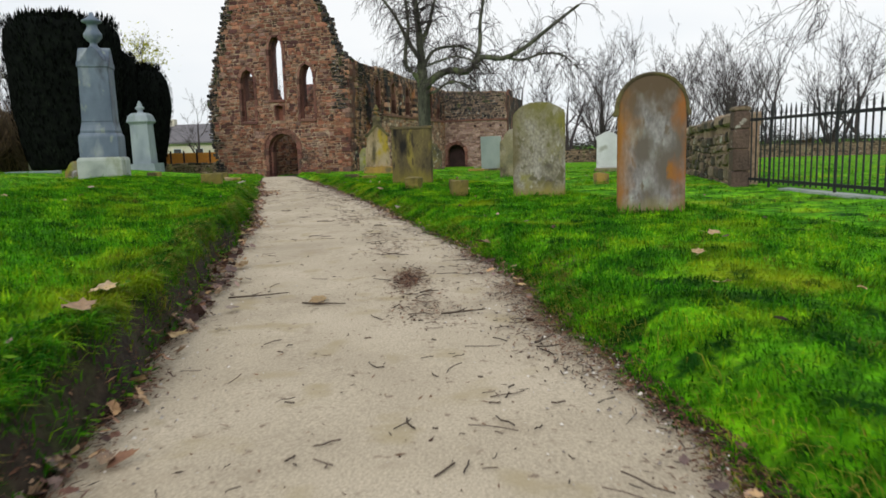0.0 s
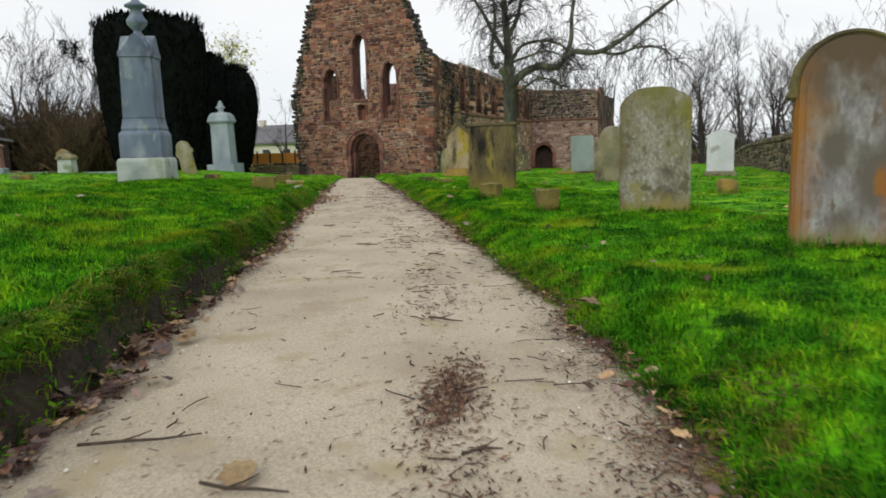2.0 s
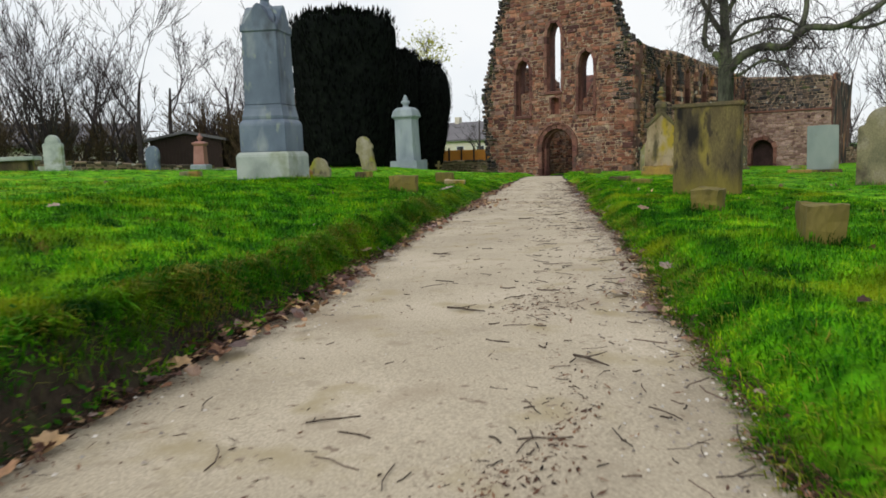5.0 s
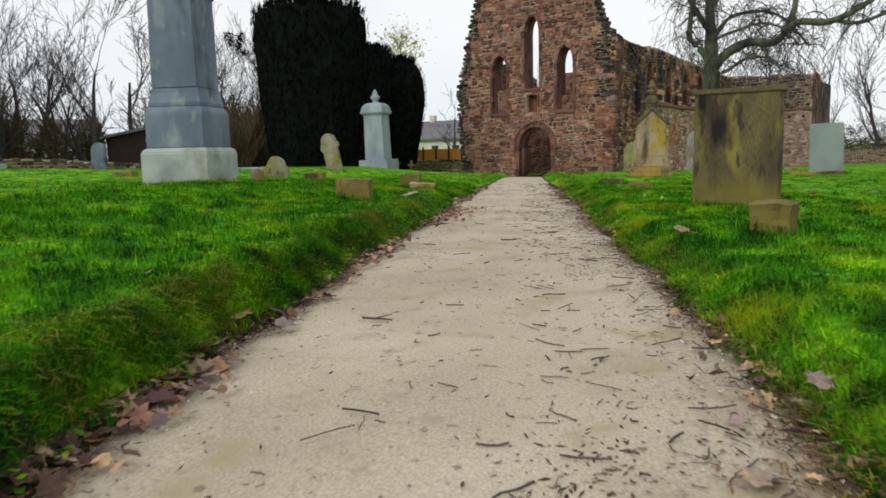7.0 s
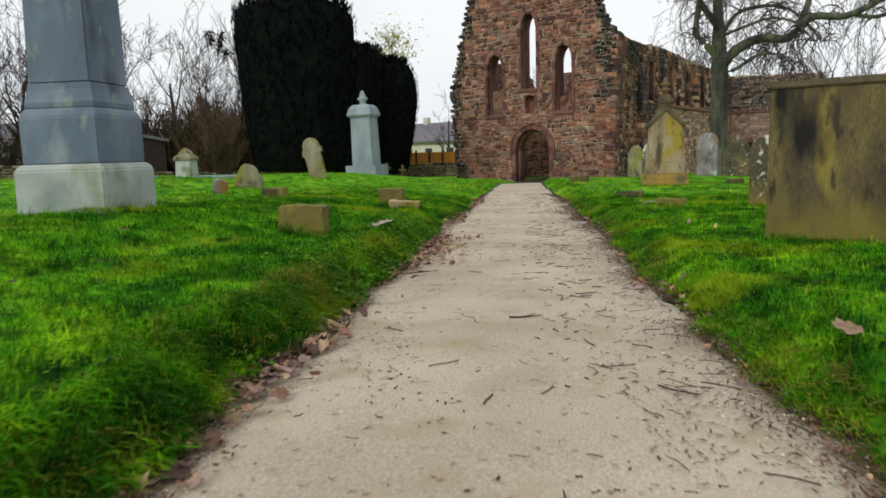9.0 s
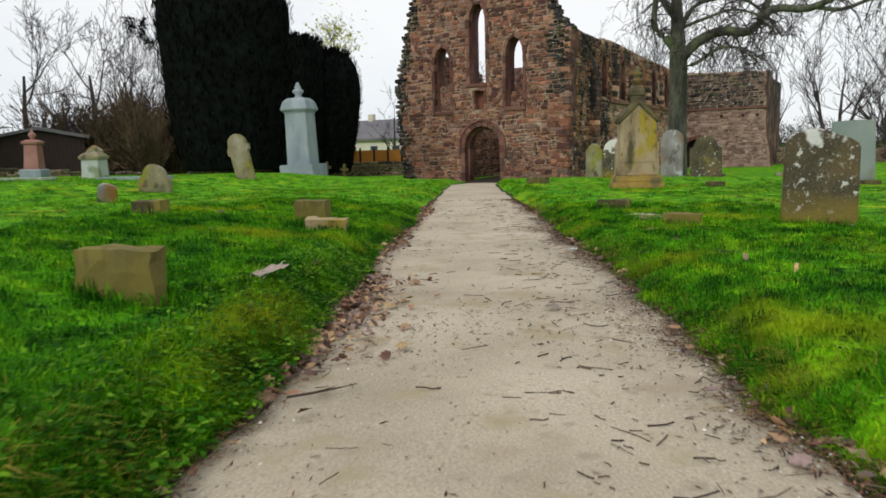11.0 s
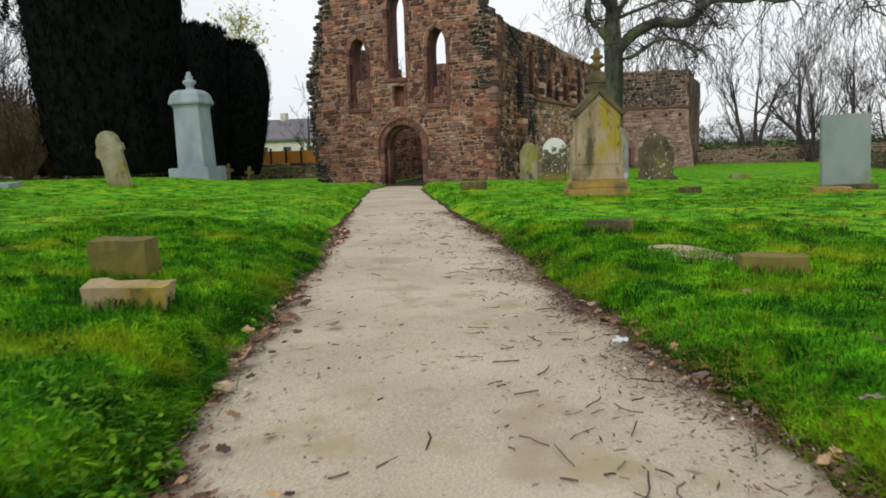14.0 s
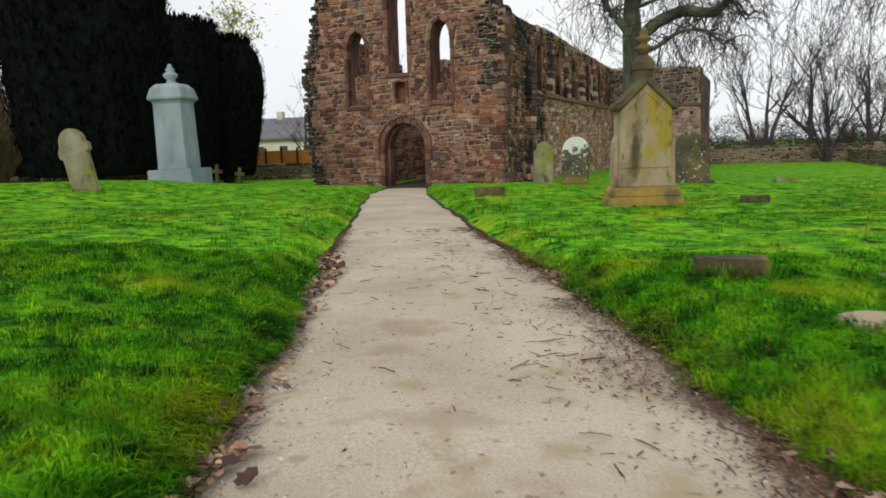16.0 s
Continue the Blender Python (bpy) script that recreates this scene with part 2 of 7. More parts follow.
M_TALL = material("moss_topped_sandstone", [(0.16, 0.145, 0.10), (0.25, 0.23, 0.18), (0.33, 0.31, 0.27)], 5.0, (45, 0.35), 0.94, (40, 0.35), [((0.22, 0.21, 0.04), 3.2, 0.55, 0.1), ((0.09, 0.08, 0.06), 3.7, 0.58, 0.1), ((0.13, 0.12, 0.07), 13.0, 0.57, 0.08), ((0.40, 0.38, 0.33), 17.0, 0.63, 0.06)], stretch=(1, 1, 0.7),
                  bands=(((0.17, 0.16, 0.045), "Z", 0.5, 1.25, 1.3), ((0.25, 0.21, 0.06), "Z", 0.16, 0.02, 0.3), ((0.13, 0.11, 0.05), "X", -0.2, -0.3, 0.2)))
M_DKSTONE = material("dark_streaked_sandstone", [(0.06, 0.048, 0.03), (0.12, 0.095, 0.042), (0.20, 0.165, 0.06)], 2.8, (60, 0.25), 0.94, (30, 0.5), [((0.26, 0.21, 0.045), 2.9, 0.55, 0.12), ((0.016, 0.014, 0.012), 2.3, 0.515, 0.09), ((0.05, 0.04, 0.025), 11.0, 0.57, 0.1)], stretch=(1.4, 1.4, 0.45),
                     bands=(((0.17, 0.14, 0.032), "Z", 0.34, 0.06, 0.5),))
M_LICH2 = material("lichen_topped_stone", [(0.045, 0.04, 0.028), (0.09, 0.075, 0.045), (0.15, 0.11, 0.05)], 2.6, (60, 0.25), 0.94, (30, 0.5), [((0.55, 0.55, 0.50), 14.0, 0.62, 0.05), ((0.30, 0.29, 0.24), 30.0, 0.6, 0.08)],
                   bands=(((0.62, 0.62, 0.58), "Z", 0.72, 0.80, 0.9), ((0.20, 0.15, 0.035), "Z", 0.28, 0.06, 0.3)))
M_HOOD = material("dark_mossy_hood", [(0.06, 0.05, 0.03), (0.11, 0.09, 0.05), (0.16, 0.14, 0.05)], 4, (60, 0.25), 0.95, (40, 0.4), [((0.24, 0.11, 0.025), 3.0, 0.6, 0.1)])
M_MOSSY = material("mossy_sandstone", [(0.15, 0.14, 0.085), (0.23, 0.205, 0.12), (0.33, 0.30, 0.24)], 3.0, (60, 0.2), 0.94, (40, 0.35), [((0.21, 0.21, 0.03), 2.6, 0.52, 0.14), ((0.075, 0.065, 0.045), 3.7, 0.575, 0.12), ((0.27, 0.16, 0.05), 2.2, 0.63, 0.1)], stretch=(1, 1, 0.7))
M_DARK = material("dark_mossy_sandstone", [(0.05, 0.04, 0.024), (0.095, 0.078, 0.034), (0.17, 0.145, 0.055)], 2.6, (60, 0.25), 0.94, (30, 0.5), [((0.21, 0.17, 0.035), 2.3, 0.54, 0.12), ((0.016, 0.014, 0.012), 3.1, 0.555, 0.1)], stretch=(1, 1, 0.4))
M_LICHEN = material("white_lichened_stone", [(0.045, 0.04, 0.028), (0.10, 0.085, 0.05), (0.16, 0.115, 0.05)], 2.6, (60, 0.25), 0.94, (30, 0.5), [((0.58, 0.58, 0.54), 17.0, 0.635, 0.04), ((0.55, 0.55, 0.50), 3.5, 0.665, 0.05), ((0.17, 0.14, 0.03), 2.1, 0.56, 0.15)])
M_OCHRE = material("ochre_sandstone", [(0.24, 0.17, 0.095), (0.36, 0.28, 0.18), (0.42, 0.33, 0.22)], 2.4, (60, 0.14), 0.92, (40, 0.25), [((0.34, 0.25, 0.035), 2.2, 0.51, 0.10), ((0.085, 0.07, 0.04), 3.0, 0.56, 0.1), ((0.14, 0.12, 0.05), 9.0, 0.6, 0.1)], stretch=(1, 1, 0.45))
M_ORANGE = material("orange_lichened_plinth", [(0.28, 0.18, 0.06), (0.42, 0.27, 0.06)], 4.0, (60, 0.2), 0.93, (40, 0.4), [((0.16, 0.13, 0.06), 3.0, 0.54, 0.1)])
M_BLUEGREY = material("blue_grey_granite", [(0.065, 0.09, 0.13), (0.115, 0.15, 0.205), (0.19, 0.235, 0.29)], 2.3, (220, 0.16), 0.55, (60, 0.08), [((0.30, 0.34, 0.35), 1.9, 0.58, 0.12), ((0.045, 0.055, 0.07), 3.1, 0.57, 0.12), ((0.20, 0.24, 0.22), 9.0, 0.62, 0.08)], stretch=(1, 1, 0.5))
M_GREENGREY = material("weathered_granite_plinth", [(0.22, 0.26, 0.24), (0.36, 0.40, 0.37), (0.44, 0.47, 0.44)], 2.4, (150, 0.14), 0.75, (60, 0.15), [((0.17, 0.21, 0.11), 2.0, 0.55, 0.14)])
M_PALE = material("pale_granite", [(0.155, 0.19, 0.225), (0.235, 0.28, 0.315), (0.31, 0.355, 0.385)], 1.6, (160, 0.1), 0.65, (60, 0.08), [((0.20, 0.25, 0.24), 2.6, 0.57, 0.12)], stretch=(1, 1, 0.5))
M_TEAL = material("green_stained_slab", [(0.14, 0.175, 0.17), (0.21, 0.255, 0.24), (0.27, 0.31, 0.285)], 1.6, (160, 0.1), 0.7, (60, 0.1), [((0.17, 0.19, 0.12), 2.2, 0.55, 0.14)], stretch=(1, 1, 0.5))
M_WHITE = material("white_marble", [(0.50, 0.52, 0.53), (0.66, 0.68, 0.69)], 2.0, (80, 0.1), 0.6, (60, 0.08), [((0.34, 0.35, 0.32), 3.0, 0.58, 0.1)])
M_PINK = material("pink_granite", [(0.24, 0.105, 0.085), (0.34, 0.17, 0.14)], 3.0, (160, 0.15), 0.6, (60, 0.08))
M_IRON = material("black_painted_iron", [(0.006, 0.007, 0.010), (0.014, 0.015, 0.019)], 6, (60, 0.3), 0.5, (80, 0.15), spec=0.4)
M_HARL = material("pale_harling", [(0.58, 0.53, 0.43), (0.66, 0.62, 0.53)], 1.0, (30, 0.08), 0.95, (40, 0.3))
M_SLATE = material("grey_slate", [(0.10, 0.095, 0.105), (0.17, 0.16, 0.17)], 1.0, (12, 0.2), 0.7, (20, 0.3), (), "island", 0.2)
M_GLASS = material("dark_window_glass", [(0.03, 0.03, 0.035), (0.05, 0.05, 0.055)], 2.0, (8, 0.1), 0.1, (8, 0.0), spec=0.5)
M_ORANGEWOOD = material("orange_fence_wood", [(0.50, 0.20, 0.03), (0.60, 0.27, 0.045)], 2.0, (20, 0.2), 0.8, (20, 0.3), (), "island", 0.15)
M_BROWNWOOD = material("dark_brown_boards", [(0.03, 0.019, 0.017), (0.055, 0.033, 0.028)], 2.0, (20, 0.25), 0.85, (20, 0.3), (), "island", 0.2)
M_HEDGE = material("dull_hedge", [(0.035, 0.03, 0.032), (0.07, 0.055, 0.055), (0.055, 0.06, 0.04)], 0.7, (5, 0.4), 0.95, (5, 0.5), (), "island", 0.4)


# ---- mesh helpers ----
def mesh_of(name, verts, faces, smooth=False):
    me = bpy.data.meshes.new(name)
    me.from_pydata([tuple(v) for v in verts], [], faces)
    if smooth:
        me.polygons.foreach_set("use_smooth", [True] * len(me.polygons))
    me.update()
    return me


def tri_mesh(name, verts, tris, smooth=False):
    """A mesh from arrays of vertices (n, 3) and triangles (m, 3)."""
    me = bpy.data.meshes.new(name)
    nv, nf = len(verts), len(tris)
    me.vertices.add(nv)
    me.loops.add(nf * 3)
    me.polygons.add(nf)
    me.vertices.foreach_set("co", np.asarray(verts, dtype=np.float32).ravel())
    me.loops.foreach_set("vertex_index", np.asarray(tris, dtype=np.int32).ravel())
    me.polygons.foreach_set("loop_start", np.arange(0, nf * 3, 3, dtype=np.int32))
    me.polygons.foreach_set("loop_total", np.full(nf, 3, dtype=np.int32))
    if smooth:
        me.polygons.foreach_set("use_smooth", np.ones(nf, dtype=bool))
    me.update(calc_edges=True)
    return me


def bm_mesh(name, bm, smooth=False):
    bmesh.ops.recalc_face_normals(bm, faces=bm.faces)
    me = bpy.data.meshes.new(name)
    bm.to_mesh(me)
    bm.free()
    if smooth:
        me.polygons.foreach_set("use_smooth", [True] * len(me.polygons))
    return me


def part(name, me, mat, parent=None, label="", at=None):
    """Links a mesh (or bmesh) as one object under a thing or a part."""
    if isinstance(me, bmesh.types.BMesh):
        me = bm_mesh(name, me)
    if mat is not None and not me.materials:
        me.materials.append(mat)
    ob = new(name, me)
    ob.parent = parent
    if at is not None:
        ob.matrix_basis = at
    if label:
        ob["label"] = label
    return ob


def thing(name, label, category, m=None, group="", kind=""):
    ob = new(name)
    ob.empty_display_size = 0.2
    if m is not None:
        ob.matrix_basis = m
    return tagged(ob, label, category, group, kind)


def box(bm, x0, x1, y0, y1, z0, z1, bevel=0.0, jitter=0.0):
    vs = [bm.verts.new((x + random.uniform(-jitter, jitter), y + random.uniform(-jitter, jitter), z + random.uniform(-jitter, jitter)))
          for z in (z0, z1) for x, y in ((x0, y0), (x1, y0), (x1, y1), (x0, y1))]
    fs = [bm.faces.new([vs[i] for i in q]) for q in ((3, 2, 1, 0), (4, 5, 6, 7), (0, 1, 5, 4), (1, 2, 6, 5), (2, 3, 7, 6), (3, 0, 4, 7))]
    if bevel:
        es = {e for f in fs for e in f.edges}
        bmesh.ops.bevel(bm, geom=list(es), offset=bevel, segments=2, affect="EDGES")
    return bm


def plate(outline, y0, y1, bevel=0.0, segments=2):
    """A slab: an outline of (x, z) between the depths y0 and y1, edges rounded."""
    bm = bmesh.new()
    f = bm.faces.new([bm.verts.new((x, y0, z)) for x, z in outline])
    got = bmesh.ops.extrude_face_region(bm, geom=[f])
    bmesh.ops.translate(bm, verts=[v for v in got["geom"] if isinstance(v, bmesh.types.BMVert)], vec=(0, y1 - y0, 0))
    bmesh.ops.recalc_face_normals(bm, faces=bm.faces)
    if bevel:
        es = [e for e in bm.edges if len(e.link_faces) == 2 and e.calc_face_angle(0) > 0.5]
        bmesh.ops.bevel(bm, geom=es, offset=bevel, segments=segments, affect="EDGES")
    return bm


def lathe(bm, rings, sides=16, z0=0.0):
    """A turned form: rings of (radius, height)."""
    rows = []
    for r, z in rings:
        rows.append([bm.verts.new((r * math.cos(2 * math.pi * k / sides), r * math.sin(2 * math.pi * k / sides), z0 + z)) for k in range(sides)])
    for a, b in zip(rows, rows[1:]):
        for k in range(sides):
            bm.faces.new((a[k], a[(k + 1) % sides], b[(k + 1) % sides], b[k]))
    bm.faces.new(rows[0][::-1])
    bm.faces.new(rows[-1])
    return bm


def frustum(bm, levels):
    """A square shaft: levels of (half width, height)."""
    rows = [[bm.verts.new((sx * h, sy * h, z)) for sx, sy in ((-1, -1), (1, -1), (1, 1), (-1, 1))] for h, z in levels]
    for a, b in zip(rows, rows[1:]):
        for k in range(4):
            bm.faces.new((a[k], a[(k + 1) % 4], b[(k + 1) % 4], b[k]))
    bm.faces.new(rows[0][::-1])
    bm.faces.new(rows[-1])
    return bm


def arc(cx, cz, r, a0, a1, n):
    return [(cx + r * math.cos(radians(a0 + (a1 - a0) * i / n)), cz + r * math.sin(radians(a0 + (a1 - a0) * i / n))) for i in range(n + 1)]


# ---- lie of the land ----
LEFT_Y, LEFT_X = [-60, 0, 1.6, 2.8, 4.7, 8, 12, 16.7, 20, 25, 33, 44.2], [12, -0.7, -0.88, -1.02, -1.42, -2.11, -3.10, -4.25, -5.04, -6.22, -8.13, -10.45]
RIGHT_Y, RIGHT_X = [-60, 0, 1.4, 2.3, 3.9, 5.7, 7.8, 10.2, 12.4, 15.6, 18, 22, 29.6, 44.2], [13.5, 0.75, 0.63, 0.55, 0.36, -0.02, -0.52, -1.12, -1.66, -2.41, -3.01, -4.1, -6.0, -8.75]


def edge_left(y):
    return np.interp(y, LEFT_Y, LEFT_X) + 0.022 * np.sin(y * 1.13 + 0.4) + 0.018 * np.sin(y * 3.7 + 1) + 0.015 * np.sin(y * 9.1 + 2 * np.sin(y)) + 0.010 * np.sin(y * 23.7)


def edge_right(y):
    return np.interp(y, RIGHT_Y, RIGHT_X) + 0.022 * np.sin(y * 1.31 + 2) + 0.018 * np.sin(y * 4.1) + 0.015 * np.sin(y * 8.3 + 2 * np.sin(1.1 * y)) + 0.010 * np.sin(y * 21.1)


def path_z(y):
    return np.interp(y, [0, 10, 14, 20, 30, 44], [-0.03, -0.03, -0.08, -0.16, -0.33, -0.93])


def smooth(t):
    t = np.clip(t, 0, 1)
    return t * t * (3 - 2 * t)


def land(x, y):
    x, y = np.asarray(x, float), np.asarray(y, float)
    right = np.interp(y, [0, 10, 16, 24, 31, 36, 44, 65, 200], [0.1, 0.08, 0.0, -0.12, -0.22, -0.40, -0.85, -1.0, -1.5])
    away = smooth((np.interp(y, LEFT_Y, LEFT_X) - x - 0.2) / 1.9)
    left = right + np.interp(y, [0, 4, 7, 10, 13, 16, 19], [0.05, 0.09, 0.085, 0.075, 0.055, 0.02, 0.0]) + away * np.interp(y, [0, 4, 9, 12, 17, 24], [0.12, 0.17, 0.17, 0.185, 0.11, 0.03])
    left = left + 0.30 * smooth((-x - 9.5) / 4.5) * np.interp(y, [10, 16, 31, 38], [0, 1, 1, 0])
    lump = 0.012 * np.sin(6.3 * x + 2.1 * np.sin(2.7 * y)) * np.sin(5.7 * y + 1.9 * np.sin(3.1 * x)) + 0.013 * np.sin(1.9 * x + 0.7 * y) * np.sin(1.3 * y - 0.5 * x) + 0.007 * np.sin(4.7 * x + 1.1) * np.sin(4.1 * y + 0.4 * x)
    zp, el, er = path_z(y), edge_left(y), edge_right(y)
    dl, dr = el - x, x - er
    foot = np.interp(y, [0, 2, 4, 6, 8], [0.03, 0.03, 0.03, 0.02, 0.0])
    bank = np.where(dl > 0, zp + (left + lump - zp) * smooth((dl + 0.02 - foot) / np.interp(y, [0, 3.5, 5.5, 8, 11, 14], [0.08, 0.08, 0.12, 0.24, 0.32, 0.36])), np.where(dr > 0, zp + (right + lump - zp) * smooth((dr + 0.02) / 0.30), zp - 0.017))
    past = smooth((y - 43.5) / 0.6)
    return bank * (1 - past) + (right + 0.3 * lump) * past


def land_at(x, y):
    return float(land(x, y))


ys = np.concatenate([[-3000, -800, -200, -60, -25, -10, -6], np.arange(-4, 20, 0.12), np.arange(20, 46, 0.5), [48, 52, 57, 62, 68, 75, 85, 100, 130, 200, 400, 1000, 3500]])
off = np.array([0, 0.05, 0.1, 0.15, 0.22, 0.3, 0.42, 0.6, 0.85, 1.15, 1.5, 2, 2.6, 3.3, 4.2, 5.5, 7, 9, 12, 16, 22, 32, 50, 90, 200, 600, 3000])
rows_v = []
for y in ys:
    a, b = float(edge_left(y)), float(edge_right(y))
    xs = np.concatenate([a - off[::-1], a + (b - a) * np.array([0.2, 0.5, 0.8]), b + off])
    rows_v.append(np.stack([xs, np.full_like(xs, y), land(xs, np.full_like(xs, y))], 1))
nx = len(rows_v[0])
gv = np.concatenate(rows_v)
gf = [(j * nx + i, j * nx + i + 1, (j + 1) * nx + i + 1, (j + 1) * nx + i) for j in range(len(ys) - 1) for i in range(nx - 1)]
ground_me = mesh_of("ground", gv, gf, True)
ground_me.materials.append(M_SOIL)
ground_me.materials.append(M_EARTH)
cols = np.tile(np.arange(nx - 1), len(ys) - 1)
row_y = np.repeat((ys[:-1] + ys[1:]) / 2, nx - 1)
# bank foot: bare soil with the overhang's shade in its colour
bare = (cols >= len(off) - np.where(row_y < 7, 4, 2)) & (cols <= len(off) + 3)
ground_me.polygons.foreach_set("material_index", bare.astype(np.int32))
ground = tagged(part("ground", ground_me, None), "green churchyard turf falling gently towards the ruined church", "ground", kind="structure")

py = np.concatenate([np.arange(-4, 20, 0.1), np.arange(20, 44.3, 0.4)])
frac = np.linspace(0.0, 1.0, 15)
pv, k = [], len(frac)
for y in py:
    a, b = float(edge_left(y)), float(edge_right(y))
    worn = 0.5 + 0.25 * math.sin(y * 2.1) + 0.25 * math.sin(y * 5.3 + 1) + 0.15 * math.sin(y * 17.0) + 0.12 * math.sin(y * 29.0)
    a += -0.03 + 0.03 * max(0.0, worn)
    b -= -0.03 + max(0.0, 1.1 - worn) * float(np.interp(y, [0, 9, 12, 18, 24], [0.035, 0.045, 0.07, 0.06, 0.03]))
    for f in frac:
        x = a + (b - a) * f
        crown = 0.02 * (1 - (2 * f - 1) ** 2)
        pv.append((x, y, float(path_z(y)) + crown - 0.012 + 0.006 * math.sin(3.1 * x + 1.7 * y) * math.sin(2.3 * y)))
pf = [(j * k + i, j * k + i + 1, (j + 1) * k + i + 1, (j + 1) * k + i) for j in range(len(py) - 1) for i in range(k - 1)]
path = tagged(part("path", mesh_of("path", pv, pf, True), M_PATH), "pale packed gravel path leading to the arched doorway", "path", kind="structure")


# ---- rubble masonry ----
def stone_shape(seed):
    """A rough block in a unit square, flat back on the wall, bulging front with worn corners."""
    r = random.Random(seed)
    j = lambda q: r.uniform(-q, q)
    cut = lambda: r.uniform(0.10, 0.26)
    tilt = r.gauss(0, 0.05)
    pts = []
    for sx, sz, first in ((-1, -1, True), (1, -1, False), (1, 1, True), (-1, 1, False)):
        a, b = (0.5 * sx, 0.5 * sz - cut() * sz), (0.5 * sx - cut() * sx, 0.5 * sz)
        pts += [a, b] if first else [b, a]
    pts = [(x + j(0.05) + tilt * z, z + j(0.06) + tilt * x) for x, z in pts]
    n = len(pts)
    back = [(x, 0.0, z) for x, z in pts]
    mid = [(x * 0.97, -0.55 + j(0.15), z * 0.97) for x, z in pts]
    front = [(x * 0.76, -1.0 + j(0.15), z * 0.70) for x, z in pts]
    faces = [tuple(range(2 * n, 3 * n))]
    for a in (0, n):
        faces += [(a + i, a + (i + 1) % n, a + n + (i + 1) % n, a + n + i) for i in range(n)]
    return back + mid + front, faces


SHAPES = [stone_shape(100 + i) for i in range(24)]
SHAPES_NP = [(np.array(v), f) for v, f in SHAPES]


def courses(x0, x1, z0, z1, rnd, keep, h=(0.13, 0.30), w=(0.2, 0.75)):
    """Blocks of random rubble in wavering courses: (x, z, width, height), kept where keep() allows."""
    out, z = [], z0

    def lay(cx, cz, ww, hh, depth):
        if keep(cx, cz, ww, hh):
            out.append((cx + rnd.uniform(-0.012, 0.012), cz + rnd.uniform(-0.015, 0.015), ww - rnd.uniform(0.012, 0.045), hh - rnd.uniform(0.008, 0.04)))
        elif depth and ww > 0.12:
            for f in (-0.33, 0, 0.33):
                lay(cx + f * ww, cz, ww / 3, hh, depth - 1)
    while z < z1:
        hh = rnd.uniform(*h)
        x = x0 + rnd.uniform(-0.3, 0)
        while x < x1:
            ww = min(rnd.uniform(*w), hh * rnd.uniform(1.0, 3.2))
            cx, cz = x + ww / 2, z + hh / 2 + 0.05 * math.sin(x * 0.9 + z * 2.1)
            if hh > 0.17 and rnd.random() < 0.38:
                f = rnd.uniform(0.35, 0.65)
                lay(cx, cz - hh / 2 + hh * f / 2, ww, hh * f, 1)
                g2 = rnd.uniform(0.35, 0.65)
                lay(cx - ww / 2 + ww * g2 / 2, cz + hh * f / 2, ww * g2, hh * (1 - f), 1)
                lay(cx + ww * g2 / 2, cz + hh * f / 2, ww * (1 - g2), hh * (1 - f), 1)
            else:
                lay(cx, cz, ww, hh, 1)
            x += ww
        z += hh
    return out


def rubble_mesh(name, blocks, rnd, proud=(0.012, 0.055), y=0.0):
    vs, fs, n = [], [], 0
    for cx, cz, ww, hh in blocks:
        v, f = SHAPES_NP[rnd.randrange(len(SHAPES_NP))]
        q = v * np.array([ww, rnd.uniform(*proud), hh]) + np.array([cx, y, cz])
        vs.append(q)
        fs += [tuple(i + n for i in g) for g in f]
        n += len(v)
    return mesh_of(name, np.concatenate(vs), fs)


def rubble_parts(blocks, parent, rnd, meshes, proud=(0.012, 0.055), y=0.0):
    for cx, cz, ww, hh in blocks:
        part("stone", meshes[rnd.randrange(len(meshes))], None, parent, at=Matrix.LocRotScale((cx, y, cz), None, (ww, rnd.uniform(*proud), hh)))


def pierced(name, outline, holes, thick, mat, parent, label=""):
    """A wall of the given outline in x and z with holes through it, from y = 0 to y = thick."""
    cu = bpy.data.curves.new(name, "CURVE")
    cu.dimensions, cu.fill_mode = "2D", "BOTH"
    cu.extrude = thick / 2
    for loop in (outline, *holes):
        sp = cu.splines.new("POLY")
        sp.points.add(len(loop) - 1)
        for p, (x, z) in zip(sp.points, loop):
            p.co = (x, z, 0, 1)
        sp.use_cyclic_u = True
    tmp = bpy.data.objects.new(name, cu)
    me = bpy.data.meshes.new_from_object(tmp)
    bpy.data.objects.remove(tmp)
    me.transform(Matrix.Translation((0, thick / 2, 0)) @ Matrix.Rotation(math.pi / 2, 4, "X"))
    me.materials.clear()
    bm = bmesh.new()
    bm.from_mesh(me)
    bmesh.ops.remove_doubles(bm, verts=bm.verts, dist=0.0005)
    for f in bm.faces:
        # side faces take the red tone with shade in its colour
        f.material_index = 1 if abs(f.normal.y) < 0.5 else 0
    bm.to_mesh(me)
    bm.free()
    me.materials.append(mat)
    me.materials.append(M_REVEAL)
    return part(name, me, None, parent, label)


def lancet(x0, x1, z0, apex, n=8):
    """A pointed opening, anticlockwise from its lower left corner."""
    w = x1 - x0
    spring = apex - 0.98 * w
    c = (x0 + x1) / 2
    right = [(x1 - (w / 2) * (i / n) ** 1.9, spring + (apex - spring) * math.sin(math.pi / 2 * i / n)) for i in range(n + 1)]
    left = [(2 * c - x, z) for x, z in right[:-1]][::-1]
    return [(x0, z0), (x1, z0)] + right + left


